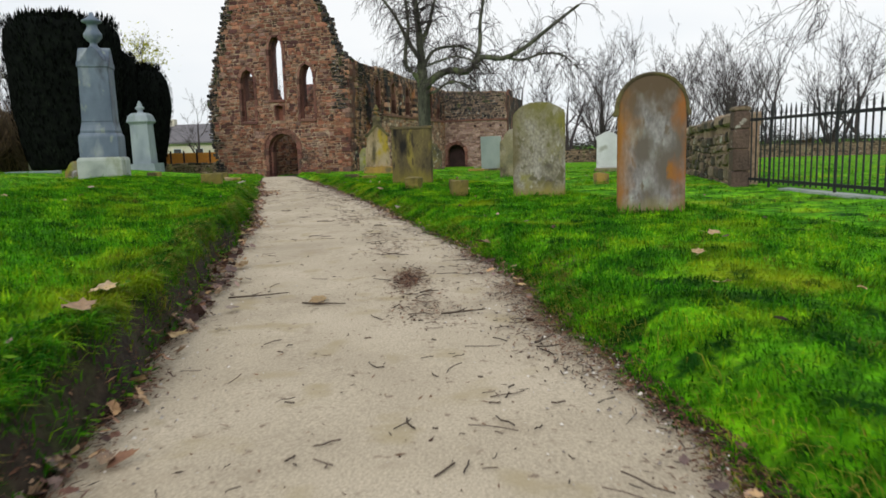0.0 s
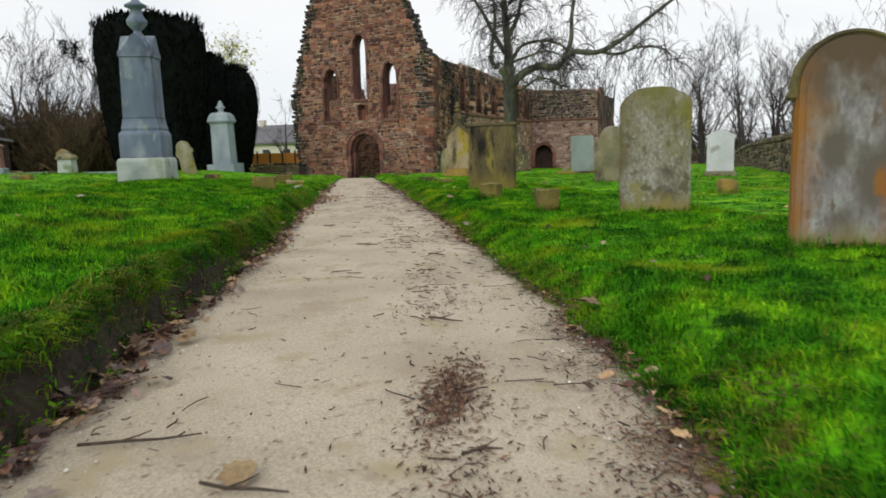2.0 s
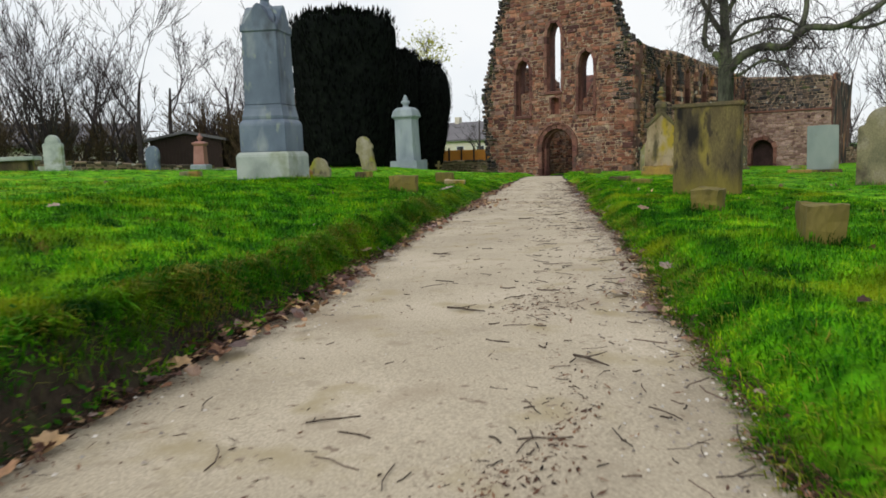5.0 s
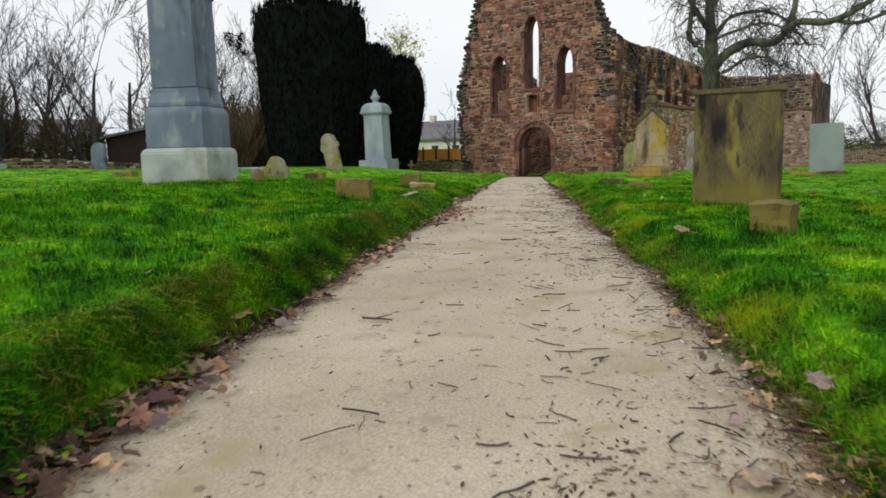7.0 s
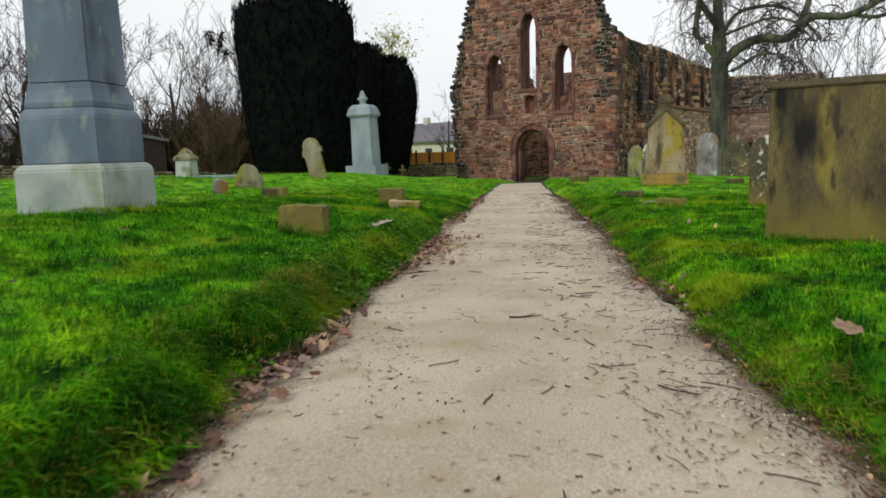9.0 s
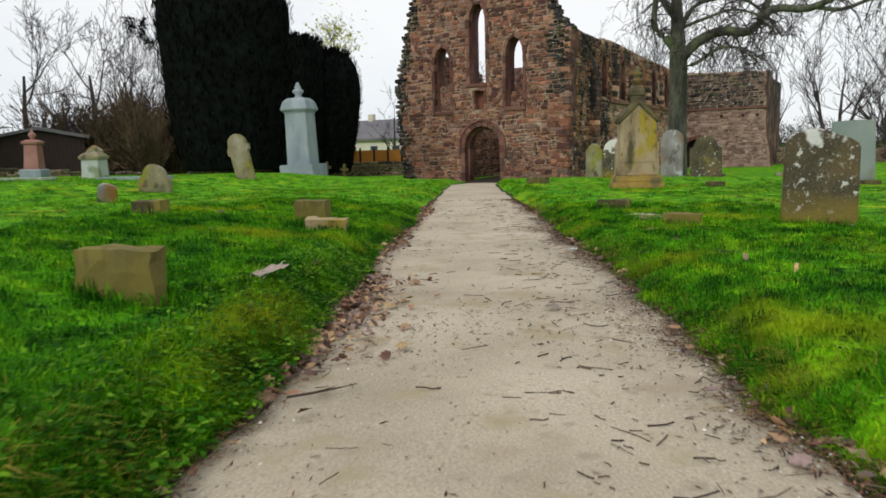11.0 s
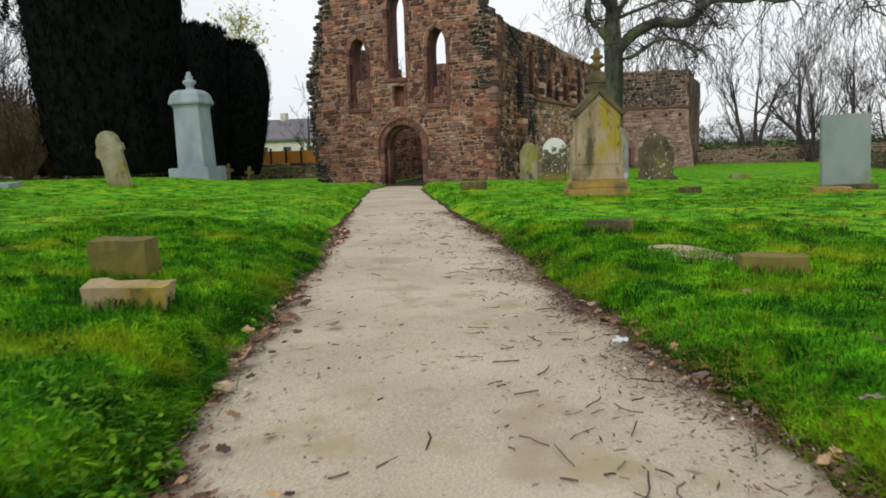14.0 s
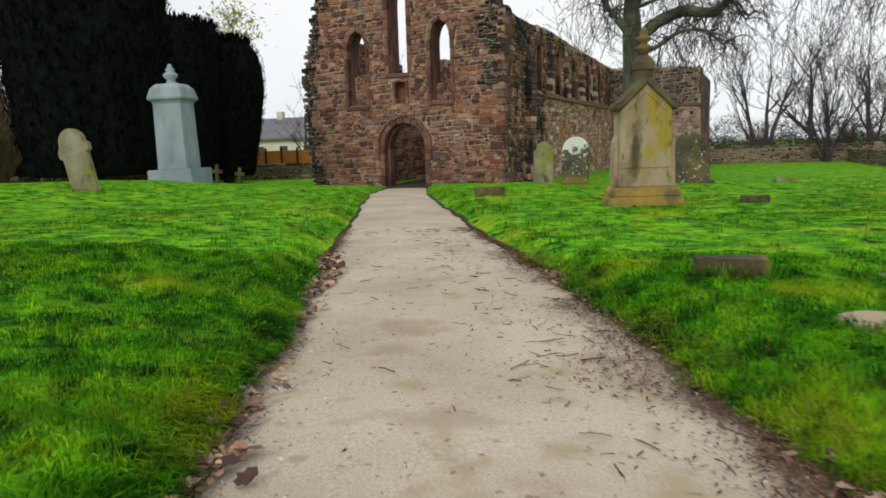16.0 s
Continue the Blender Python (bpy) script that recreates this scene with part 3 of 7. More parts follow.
def grow(loop, d, cx, cz):
    """The loop moved outwards by about d."""
    out = []
    n = len(loop)
    for i in range(n):
        (xa, za), (xb, zb) = loop[i - 1], loop[(i + 1) % n]
        tx, tz = xb - xa, zb - za
        l = math.hypot(tx, tz) or 1
        out.append((loop[i][0] + d * tz / l, loop[i][1] - d * tx / l))
    return out


def inside(loop, x, z):
    c = False
    for (xa, za), (xb, zb) in zip(loop, loop[1:] + loop[:1]):
        if (za > z) != (zb > z) and x < (xb - xa) * (z - za) / (zb - za) + xa:
            c = not c
    return c


def dressed(loop, d, y0, y1, step, parent, name="dressed_stone", mat=None, closed=True):
    """Dressed blocks laid singly along an opening's edge, from the opening outwards by d."""
    outer = grow(loop, d, 0, 0)
    n = len(loop)
    pts = [(loop[i], outer[i]) for i in range(1, n)] + [(loop[0], outer[0])] if closed else [(loop[i], outer[i]) for i in range(1, n - 1)]
    dist = [0.0]
    for (a, _), (b, _) in zip(pts, pts[1:]):
        dist.append(dist[-1] + math.dist(a, b))
    total, count = dist[-1], max(3, round(dist[-1] / step))

    def at(q):
        for i in range(len(dist) - 1):
            if q <= dist[i + 1] or i == len(dist) - 2:
                f = (q - dist[i]) / max(1e-6, dist[i + 1] - dist[i])
                (a, ao), (b, bo) = pts[i], pts[i + 1]
                return (a[0] + (b[0] - a[0]) * f, a[1] + (b[1] - a[1]) * f), (ao[0] + (bo[0] - ao[0]) * f, ao[1] + (bo[1] - ao[1]) * f)
    for i in range(count):
        long = 1.0 + (0.5 if i % 2 and d > 0.1 else 0.0) * random.random()
        (p, po), (q, qo) = at(total * i / count + 0.006), at(total * (i + 1) / count - 0.006)
        po = (p[0] + (po[0] - p[0]) * long, p[1] + (po[1] - p[1]) * long)
        qo = (q[0] + (qo[0] - q[0]) * long, q[1] + (qo[1] - q[1]) * long)
        yy = y0 + random.uniform(-0.012, 0.012)
        cx, cz = (p[0] + qo[0]) / 2, (p[1] + qo[1]) / 2
        ring = [(c[0] - cx, c[1] - cz) for c in (p, po, qo, q)]
        V = [(x * 0.93, yy, z * 0.93) for x, z in ring] + [(x, yy + 0.025, z) for x, z in ring] + [(x, y1, z) for x, z in ring]
        F = [(0, 1, 2, 3), (11, 10, 9, 8)]
        for a in (0, 4):
            F += [(a + k, a + 4 + k, a + 4 + (k + 1) % 4, a + (k + 1) % 4) for k in range(4)]
        part(name, mesh_of(name, V, F), mat or M_ASHLAR, parent, at=Matrix.Translation((cx, 0, cz)))


# ---- the ruined church ----
rnd = random.Random(7)
CHURCH = pose(-9.4, 44.0, -0.9, 0, 0, -15)
church = thing("ruined_church", "roofless red sandstone priory church with a broken gable and arched door", "church", CHURCH)


def ragged(points, step, amount, rnd, fixed=2):
    out = []
    for (xa, za), (xb, zb) in zip(points, points[1:]):
        n = max(1, round(math.dist((xa, za), (xb, zb)) / step))
        for i in range(n):
            f = i / n
            a = amount if i or len(out) > fixed else 0
            out.append((xa + (xb - xa) * f + rnd.uniform(-a, a), za + (zb - za) * f + rnd.uniform(-a, a) * 0.5))
    return out + [points[-1]]


FRONT = [(4.1, -0.5), (4.15, 2.0), (4.22, 4.2), (4.33, 6.8), (4.05, 7.0), (3.7, 7.35), (3.5, 7.9), (3.2, 8.7), (2.75, 9.7), (2.35, 10.4), (1.7, 11.9), (0.6, 13.2),
         (-0.8, 13.4), (-2.0, 12.6), (-3.0, 11.5), (-3.55, 10.4), (-3.75, 9.9), (-3.95, 9.0), (-4.4, 7.4), (-4.75, 5.8), (-5.0, 4.6), (-4.95, 2.5), (-4.75, 1.0), (-4.66, -0.5)]
front_loop = ragged(FRONT, 0.22, 0.07, rnd)
door_loop = [(-1.16, -0.4), (0.75, -0.4)] + [(0.75, 0.6), (0.75, 1.2)] + arc(-0.205, 1.75, 0.955, 0, 180, 16) + [(-1.16, 1.2), (-1.16, 0.6)]
win_left, win_right, win_mid = lancet(-2.80, -1.92, 3.5, 6.62), lancet(1.12, 2.0, 3.55, 6.74), lancet(-0.80, 0.06, 4.75, 8.46)
niche_loop = [(-0.55, 3.5), (-0.05, 3.5), (-0.05, 4.4), (-0.55, 4.4)]
holes = [door_loop, win_left, win_right, win_mid, niche_loop]
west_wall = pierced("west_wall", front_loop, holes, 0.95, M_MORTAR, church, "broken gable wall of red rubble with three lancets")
part("niche_back", box(bmesh.new(), -0.6, 0.0, 0.36, 0.5, 3.45, 4.45), M_RUBBLE_I, west_wall)

grown = [grow(h, 0.15, 0, 0) for h in holes]


def on_front(cx, cz, w, h):
    for dx in (-0.42 * w, 0.42 * w):
        for dz in (-0.4 * h, 0.4 * h):
            if not inside(front_loop, cx + dx, cz + dz):
                return False
    return not any(inside(g, cx + fx * w, cz + fz * h) for g in grown for fx in (-0.42, 0, 0.42) for fz in (-0.4, 0, 0.4))


all_front = courses(-5.2, 4.4, -0.3, 13.3, rnd, on_front, (0.12, 0.27), (0.18, 0.72))
def torn(q):
    """Stones near the broken left end and the upper right corner, black and white with weather."""
    near_end = q[0] < float(np.interp(q[1], [-0.5, 1.0, 2.5, 4.6, 5.8, 7.4, 9.0, 9.9, 10.4, 11.5], [-4.66, -4.75, -4.95, -5.0, -4.75, -4.4, -3.95, -3.75, -3.55, -3.0])) + 0.42 + 0.14 * math.sin(q[1] * 3.3)
    corner = q[0] > 3.35 + 0.2 * math.sin(q[1] * 2.7) and 4.0 < q[1] < 7.2
    return near_end or corner


front_blocks = [q for q in all_front if not torn(q)]
edge_rnd = random.Random(41)
edge_blocks = [p for cx, cz, ww, hh in all_front if torn((cx, cz)) for p in (((cx, cz - hh / 4, ww, hh * 0.44), (cx, cz + hh / 4, ww * 0.94, hh * 0.44)) if hh > 0.13 else ((cx, cz, ww, hh),))]
tagged(part("edge_rubble", rubble_mesh("edge_rubble", edge_blocks, edge_rnd, (0.03, 0.16)), M_BLACKEDGE, west_wall, "thin blackened stones flecked white with lichen"), kind="stuff")
# rubble set in the lower halves of the side lancets
for x0, x1, z0, z1 in ((-2.80, -1.92, 3.5, 4.75), (1.12, 2.0, 3.55, 4.25)):
    fill = part("window_infill", plate(ragged([(x0, z0), (x1, z0), (x1, z1 - 0.1), ((x0 + x1) / 2, z1 + 0.08), (x0, z1)], 0.2, 0.03, edge_rnd), 0.50, 0.80), M_MORTAR, west_wall, "rubble filling the foot of a lancet")
    tagged(part("rubble", rubble_mesh("infill_rubble", courses(x0, x1, z0, z1, edge_rnd, lambda cx, cz, w, h, a=x0, b=x1: cx - w / 2 > a and cx + w / 2 < b, (0.10, 0.2), (0.14, 0.4)), edge_rnd, (0.02, 0.06), 0.50), M_RUBBLE_I, fill), kind="stuff")
for loop, d, step in ((door_loop, 0.22, 0.30), (win_left, 0.15, 0.34), (win_right, 0.15, 0.34), (win_mid, 0.16, 0.38), (niche_loop, 0.12, 0.30)):
    dressed(loop, d, -0.055, 0.25, step, west_wall)
hood_line = [(-1.5, 1.0)] + [(-1.40, 1.2)] + arc(-0.205, 1.75, 1.195, 180, 0, 18)[1:-1] + [(0.99, 1.2), (1.1, 1.0)]
dressed(hood_line[::-1], 0.09, -0.11, 0.1, 0.36, west_wall, "hood_stone", None, False)
dressed(grow(door_loop, -0.13, 0, 0), 0.13, 0.26, 0.60, 0.32, west_wall, "inner_arch_stone")
for x0, x1, z in ((-2.95, -1.8, 3.42), (0.98, 2.12, 3.47), (-0.98, 0.12, 4.68)):
    part("window_sill", box(bmesh.new(), x0, x1, -0.09, 0.5, z - 0.1, z + 0.06, 0.02), M_ASHLAR, west_wall, "worn sandstone sill")
part("threshold", box(bmesh.new(), -1.15, 0.74, -0.35, 0.9, -0.25, -0.06, 0.03), M_PATCH, church, "pale worn threshold slab")

NAVE = 22.5
south_loop = ragged([(0, -0.6), (NAVE, -0.9), (NAVE, 6.55), (17, 6.7), (11, 6.85), (6.2, 7.05), (5.2, 7.0), (4.2, 6.9), (2.2, 6.95), (0.9, 7.1), (0, 7.0)], 0.3, 0.06, rnd, 1)
S_HOLES = [lancet(c - 0.42, c + 0.42, 4.1, 6.25) for c in (5.2, 8.4, 11.6, 14.8, 18.0, 20.4)]
# the south wall runs back from the front's corner
SOUTH = Matrix.Translation((4.1, 0.06, 0)) @ Matrix.Rotation(radians(90), 4, "Z")
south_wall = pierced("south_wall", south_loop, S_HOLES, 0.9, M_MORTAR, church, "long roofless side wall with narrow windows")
south_wall.matrix_basis = SOUTH
s_grown = [grow(h, 0.12, 0, 0) for h in S_HOLES]


def on_south(cx, cz, w, h):
    return inside(south_loop, cx - 0.4 * w, cz + 0.4 * h) and inside(south_loop, cx + 0.4 * w, cz + 0.4 * h) and not any(inside(g, cx + f * w, cz) for g in s_grown for f in (-0.4, 0, 0.4))


south_blocks = courses(0, NAVE, -0.4, 7.4, rnd, on_south, (0.14, 0.3), (0.25, 0.8))
upper = [b for b in south_blocks if b[1] > 3.9 or b[0] < 6.0]
lower = [b for b in south_blocks if not (b[1] > 3.9 or b[0] < 6.0)]
tagged(part("rubble", rubble_mesh("south_rubble", upper, rnd, (0.02, 0.10)), M_SIDE, south_wall), kind="stuff")
tagged(part("patched_rubble", rubble_mesh("south_patch", lower, rnd, (0.02, 0.06)), M_PATCH, south_wall, "paler patched stonework"), kind="stuff")
for h in S_HOLES:
    dressed(h, 0.13, -0.05, 0.3, 0.45, south_wall)
part("string_course", box(bmesh.new(), 6.0, NAVE, -0.16, 0.1, 3.84, 4.0, 0.02), M_ASHLAR, south_wall)
for c, d, top in ((3.5, 0.30, 5.6), (6.8, 0.25, 6.2), (10.0, 0.25, 6.4), (13.2, 0.25, 6.4), (16.4, 0.25, 6.4)):
    bm, z = bmesh.new(), (-0.5 if c < 6 else 3.98)
    while z < top:
        hh = rnd.uniform(0.18, 0.32)
        f = 1.0 if z < top - 0.6 else max(0.25, (top - z) / 0.6)
        box(bm, c - 0.36 + rnd.uniform(-0.04, 0.04), c + 0.36 + rnd.uniform(-0.04, 0.04), -d * f + rnd.uniform(-0.03, 0.03), 0.1, z + 0.008, z + hh - 0.008, 0, 0.015)
        z += hh
    bmesh.ops.bevel(bm, geom=list(bm.edges), offset=0.02, segments=1, affect="EDGES")
    tagged(part("buttress", bm, M_SIDE, south_wall, "worn stone buttress"), kind="stuff")

# torn wall ends: the core stones that stick out along the broken edges of the front
z, i = -0.4, 0
while z < 6.7:
    hh = rnd.uniform(0.2, 0.34)
    wide, deep = (rnd.uniform(0.42, 0.6), 0.26) if i % 2 else (0.26, rnd.uniform(0.42, 0.6))
    xe = 4.16 + 0.02 * z
    bm = box(bmesh.new(), xe - wide, xe + 0.03 + rnd.uniform(0, 0.03), -0.05 + rnd.uniform(-0.02, 0.02), deep, z + 0.01, z + hh - 0.012, 0, 0.012)
    bmesh.ops.bevel(bm, geom=list(bm.edges), offset=0.022, segments=1, affect="EDGES")
    part("quoin", bm, M_RUBBLE, west_wall)
    z, i = z + hh, i + 1
edge_pts = []
for (xa, za), (xb, zb) in zip(front_loop, front_loop[1:]):
    if (xa < -3.0 and za > -0.3) or (xa > 2.2 and za > 6.6):
        edge_pts.append(((xa + xb) / 2, (za + zb) / 2))
bm = bmesh.new()
for x, z in edge_pts:
    for k in range(5):
        yy = 0.02 + 0.15 * k + rnd.uniform(-0.05, 0.05)
        a, b, cc = rnd.uniform(0.08, 0.17), rnd.uniform(0.07, 0.14), rnd.uniform(0.05, 0.10)
        ox, oz = x + rnd.uniform(-0.09, 0.05) * (1 if x < 0 else -1), z + rnd.uniform(-0.08, 0.08)
        box(bm, ox - a, ox + a, yy - b, yy + b, oz - cc, oz + cc, 0, 0.03)
bmesh.ops.bevel(bm, geom=list(bm.edges), offset=0.018, segments=1, affect="EDGES")
tagged(part("torn_edge", bm, M_BLACKEDGE, west_wall, "blackened broken wall edge"), kind="stuff")

north_loop = ragged([(0, -0.6), (NAVE + 12, -0.9), (NAVE + 12, 5.5), (18, 6.2), (14.5, 6.9), (11.6, 6.8), (10.4, 5.9), (9.6, 4.7), (6.6, 4.6), (5.8, 5.9), (4.6, 6.5), (0, 6.6)], 0.4, 0.06, rnd, 1)
north_wall = pierced("north_wall", north_loop, [], 0.9, M_MORTAR, church, "inner face of the far side wall")
north_wall.matrix_basis = Matrix.Translation((-4.6, 0.9, 0)) @ Matrix.Rotation(radians(90), 4, "Z") @ Matrix.Translation((0, -0.9, 0))
tagged(part("rubble", rubble_mesh("north_rubble", courses(0, 18, -0.3, 7.0, rnd, lambda cx, cz, w, h: inside(north_loop, cx, cz + 0.4 * h), (0.16, 0.3), (0.3, 0.9)), rnd, (0.02, 0.06)), M_RUBBLE_I, north_wall), kind="stuff")
east_wall = pierced("east_wall", ragged([(-4.6, -0.9), (4.1, -0.9), (4.1, 6), (2.0, 7.2), (-0.4, 8.2), (-2.8, 7.2), (-4.6, 6)], 0.4, 0.06, rnd, 1), [lancet(-1.8, 1.0, 2.5, 6.8)], 0.9, M_MORTAR, church)
east_wall.matrix_basis = Matrix.Translation((0, NAVE + 12, 0))

# the transept, square to the side wall at its far end
T0, T1 = 4.1, 9.75
tran_loop = ragged([(T0, -0.9), (T1 + 0.5, -0.9), (T1 + 0.2, 1.5), (T1, 2.5), (T1 - 0.1, 6.3), (T1 - 1.2, 6.45), (T1 - 3, 6.45), (T0, 6.6)], 0.3, 0.06, rnd, 1)
porch_loop = [(4.35, -0.6), (5.95, -0.6), (5.95, 0.7)] + arc(5.15, 1.1, 0.8, 0, 180, 12) + [(4.35, 0.7)]
T_HOLES = [porch_loop]
transept = pierced("transept_wall", tran_loop, T_HOLES, 0.9, M_MORTAR, church, "transept gable, dark above and paler below its string course")
transept.matrix_basis = Matrix.Translation((0, NAVE, 0))
t_grown = [grow(h, 0.14, 0, 0) for h in T_HOLES]
on_tran = lambda cx, cz, w, h: all(inside(tran_loop, cx + f * w, cz + 0.35 * h) for f in (-0.4, 0.4)) and not any(inside(g, cx + f * w, cz) for g in t_grown for f in (-0.4, 0, 0.4))
tb = courses(T0, T1 + 0.5, -0.8, 7, rnd, on_tran, (0.15, 0.28), (0.25, 0.8))
tagged(part("rubble", rubble_mesh("transept_rubble", [b for b in tb if b[1] > 4.0], rnd, (0.02, 0.06)), M_BLACKEDGE, transept), kind="stuff")
tagged(part("patched_rubble", rubble_mesh("transept_patch", [b for b in tb if b[1] <= 4.0], rnd, (0.02, 0.05)), M_PINKISH, transept, "paler pinkish stonework"), kind="stuff")
# sockets are dark blocks on the face, coloured as shaded holes
for hx in (6.9, 8.3, 9.2):
    part("putlog_hole", box(bmesh.new(), hx - 0.10, hx + 0.10, -0.055, 0.05, 3.36, 3.56, 0.01), M_HOLLOW_SHADE, transept, "dark block painted as the shade of a wall socket")
part("string_course", box(bmesh.new(), T0, T1 + 0.1, -0.14, 0.1, 3.9, 4.05, 0.02), M_ASHLAR, transept)
dressed(porch_loop, 0.25, -0.08, 0.3, 0.36, transept)
# the doorway's shade is put into this panel's colour
part("door_back", box(bmesh.new(), 4.2, 6.1, 0.7, 0.85, -0.8, 2.1), M_HOLLOW_SHADE, transept, "back of the side doorway, darkened for its shade")
part("side_wall", box(bmesh.new(), T1 - 1.0, T1 - 0.05, 0.9, 9, -0.9, 6.1), M_SIDE, transept)
part("wall_stub", plate([(T1 - 0.9, 6.0), (T1 - 0.2, 6.0), (T1 - 0.25, 6.6), (T1 - 0.5, 6.9), (T1 - 0.8, 6.5)], 4.0, 4.9, 0.03), M_SIDE, transept, "jagged stub standing above the wall head")


# ---- boundary walls ----
def dry_wall(name, a, b, height, thick, label, rnd, face_side=1, cap=True, singles=0.0):
    """A mortared field-stone wall from a to b; singles: metres from a whose stones are built singly."""
    a, b = Vector(a), Vector(b)
    d = b - a
    L, yaw = d.length, math.degrees(math.atan2(d.y, d.x))
    w = tagged(new(name), label, "wall", kind="structure")
    w.matrix_basis = pose(a.x, a.y, 0, 0, 0, yaw)
    n = max(2, round(L / 1.0))
    gz = [land_at(a.x + d.x * i / n, a.y + d.y * i / n) for i in range(n + 1)]
    at = lambda x: float(np.interp(x, [L * i / n for i in range(n + 1)], gz))
    outline = [(L * i / n, gz[i] - 0.3) for i in range(n + 1)] + [(L * i / n, gz[i] + height) for i in range(n, -1, -1)]
    part("wall_core", pierced_mesh(outline, thick), M_MORTAR, w)
    for side in (-1, 1):
        blocks = [(x if side < 0 else L - x, z + at(x if side < 0 else L - x), ww, hh) for x, z, ww, hh in courses(0, L, -0.12, height - 0.12, rnd, lambda cx, cz, ww, hh: cx - ww / 2 > 0.0 and cx + ww / 2 < L, (0.10, 0.22), (0.14, 0.55))]
        if side > 0 and face_side == -1 or side < 0 and face_side == 1:
            if L > 30:
                continue
        near = [q for q in blocks if side == face_side and q[0] < singles][:300]
        rest = [q for q in blocks if q not in near] if near else blocks
        m = Matrix.Identity(4) if side < 0 else Matrix.Translation((L, thick, 0)) @ Matrix.Rotation(math.pi, 4, "Z")
        if side > 0:
            near, rest = [(L - x, z, ww, hh) for x, z, ww, hh in near], [(L - x, z, ww, hh) for x, z, ww, hh in rest]
        if rest:
            tagged(part("rubble", rubble_mesh("wall_rubble", rest, rnd, (0.01, 0.045)), M_WALLSTONE, w, at=m), kind="stuff")
        for cx, cz, ww, hh in near:
            p = m @ Vector((cx, 0, cz))
            part("stone", STONES_W[rnd.randrange(len(STONES_W))], None, w, at=Matrix.LocRotScale(p, m.to_quaternion(), (ww, rnd.uniform(0.015, 0.055), hh)))
    if cap:
        vs, fs, x = [], [], 0.0
        bm = bmesh.new()
        while x < L:
            ww = rnd.uniform(0.25, 0.6)
            z = at(x) + height
            box(bm, x + 0.01, min(L, x + ww) - 0.01, -0.06, thick + 0.06, z - 0.03, z + rnd.uniform(0.08, 0.17), 0, 0.02)
            x += ww
        bmesh.ops.bevel(bm, geom=list(bm.edges), offset=0.03, segments=1, affect="EDGES")
        tagged(part("coping", bm, M_WALLSTONE, w, "rough coping stones grey with lichen"), kind="stuff")
    return w


def pierced_mesh(outline, thick):
    return bm_mesh("wall_core", plate(outline, 0, thick))


STONES_W = []
for v, f in SHAPES:
    me = mesh_of("wall_stone", v, f)
    me.materials.append(M_WALLSTONE_O)
    STONES_W.append(me)
dry_wall("wall_east_side", (4.13, 9.33), (17.6, 70), 0.80, 0.3, "mortared field-stone boundary wall with a rough coping", rnd, 1, singles=7.0)
dry_wall("wall_far", (3.0, 70.5), (60, 71.5), 1.15, 0.5, "low grey stone wall closing the far side of the churchyard", rnd, -1)
dry_wall("wall_left_side", (-50, -12), (-24.8, 44.8), 0.5, 0.5, "low tumbled stone wall along the edge of the churchyard", rnd, -1)
dry_wall("wall_left_end", (-24.8, 44.8), (-25.6, 56.0), 0.5, 0.5, "low tumbled stone wall behind the yews", rnd, -1)
dry_wall("wall_by_fence", (-25.6, 56.0), (-10.5, 58.6), 0.85, 0.4, "low tumbled stone wall below the wooden fence", rnd, -1)

gate_pier = thing("gate_pier", "square red sandstone gate pier splashed with white lichen", "gate pier", pose(3.80, 9.15, land_at(3.80, 9.15), 0, 0, -8))
bm = bmesh.new()
for i, (z0, z1) in enumerate(((-0.2, 0.2), (0.2, 0.47), (0.47, 0.72), (0.72, 0.95))):
    box(bm, -0.105 + 0.006 * (i % 2), 0.11 - 0.004 * i, -0.105, 0.105, z0 + 0.006, z1, 0.014, 0.006)
part("shaft", bm, material("pier_sandstone", [(0.08, 0.055, 0.045), (0.15, 0.10, 0.078)], 2.5, (40, 0.3), 0.92, (40, 0.5), [((0.5, 0.48, 0.43), 5.0, 0.64, 0.05)]), gate_pier)
part("cap", plate([(-0.115, 0.955), (0.115, 0.955), (0.11, 0.99), (0.06, 1.01), (-0.06, 1.01), (-0.11, 0.99)], -0.115, 0.115, 0.012), M_WALLSTONE, gate_pier, "weathered low cap")

# ---- the iron railing ----
FA, FB = Vector((3.86, 8.98)), Vector((4.36, 2.6))
fd = FB - FA
FL = fd.length
fz = land_at(4.1, 7)
railing = thing("iron_railing", "tall black iron railing with pointed bars on a low kerb", "railing", pose(FA.x, FA.y, fz, 0, 0, math.degrees(math.atan2(fd.y, fd.x))))
bm = bmesh.new()
rows_b = [(0.0095, 0.05), (0.0095, 0.86), (0.014, 0.87), (0.003, 0.97)]
lathe(bm, rows_b, 6)
bar_me = bm_mesh("bar", bm)
bar_me.materials.append(M_IRON)
post_me = bm_mesh("post", lathe(bmesh.new(), [(0.016, -0.08), (0.016, 0.88), (0.021, 0.90), (0.004, 1.01)], 8))
post_me.materials.append(M_IRON)
nb = int(FL / 0.105)
for i in range(nb):
    part("post" if i % 12 == 4 else "bar", post_me if i % 12 == 4 else bar_me, None, railing, at=pose(0.05 + 0.105 * i, 0, 0.0, rnd.uniform(-0.6, 0.6), rnd.uniform(-0.6, 0.6)))
part("top_rail", box(bmesh.new(), 0, FL, -0.007, 0.007, 0.80, 0.835), M_IRON, railing)
part("bottom_rail", box(bmesh.new(), 0, FL, -0.007, 0.007, 0.075, 0.11), M_IRON, railing)
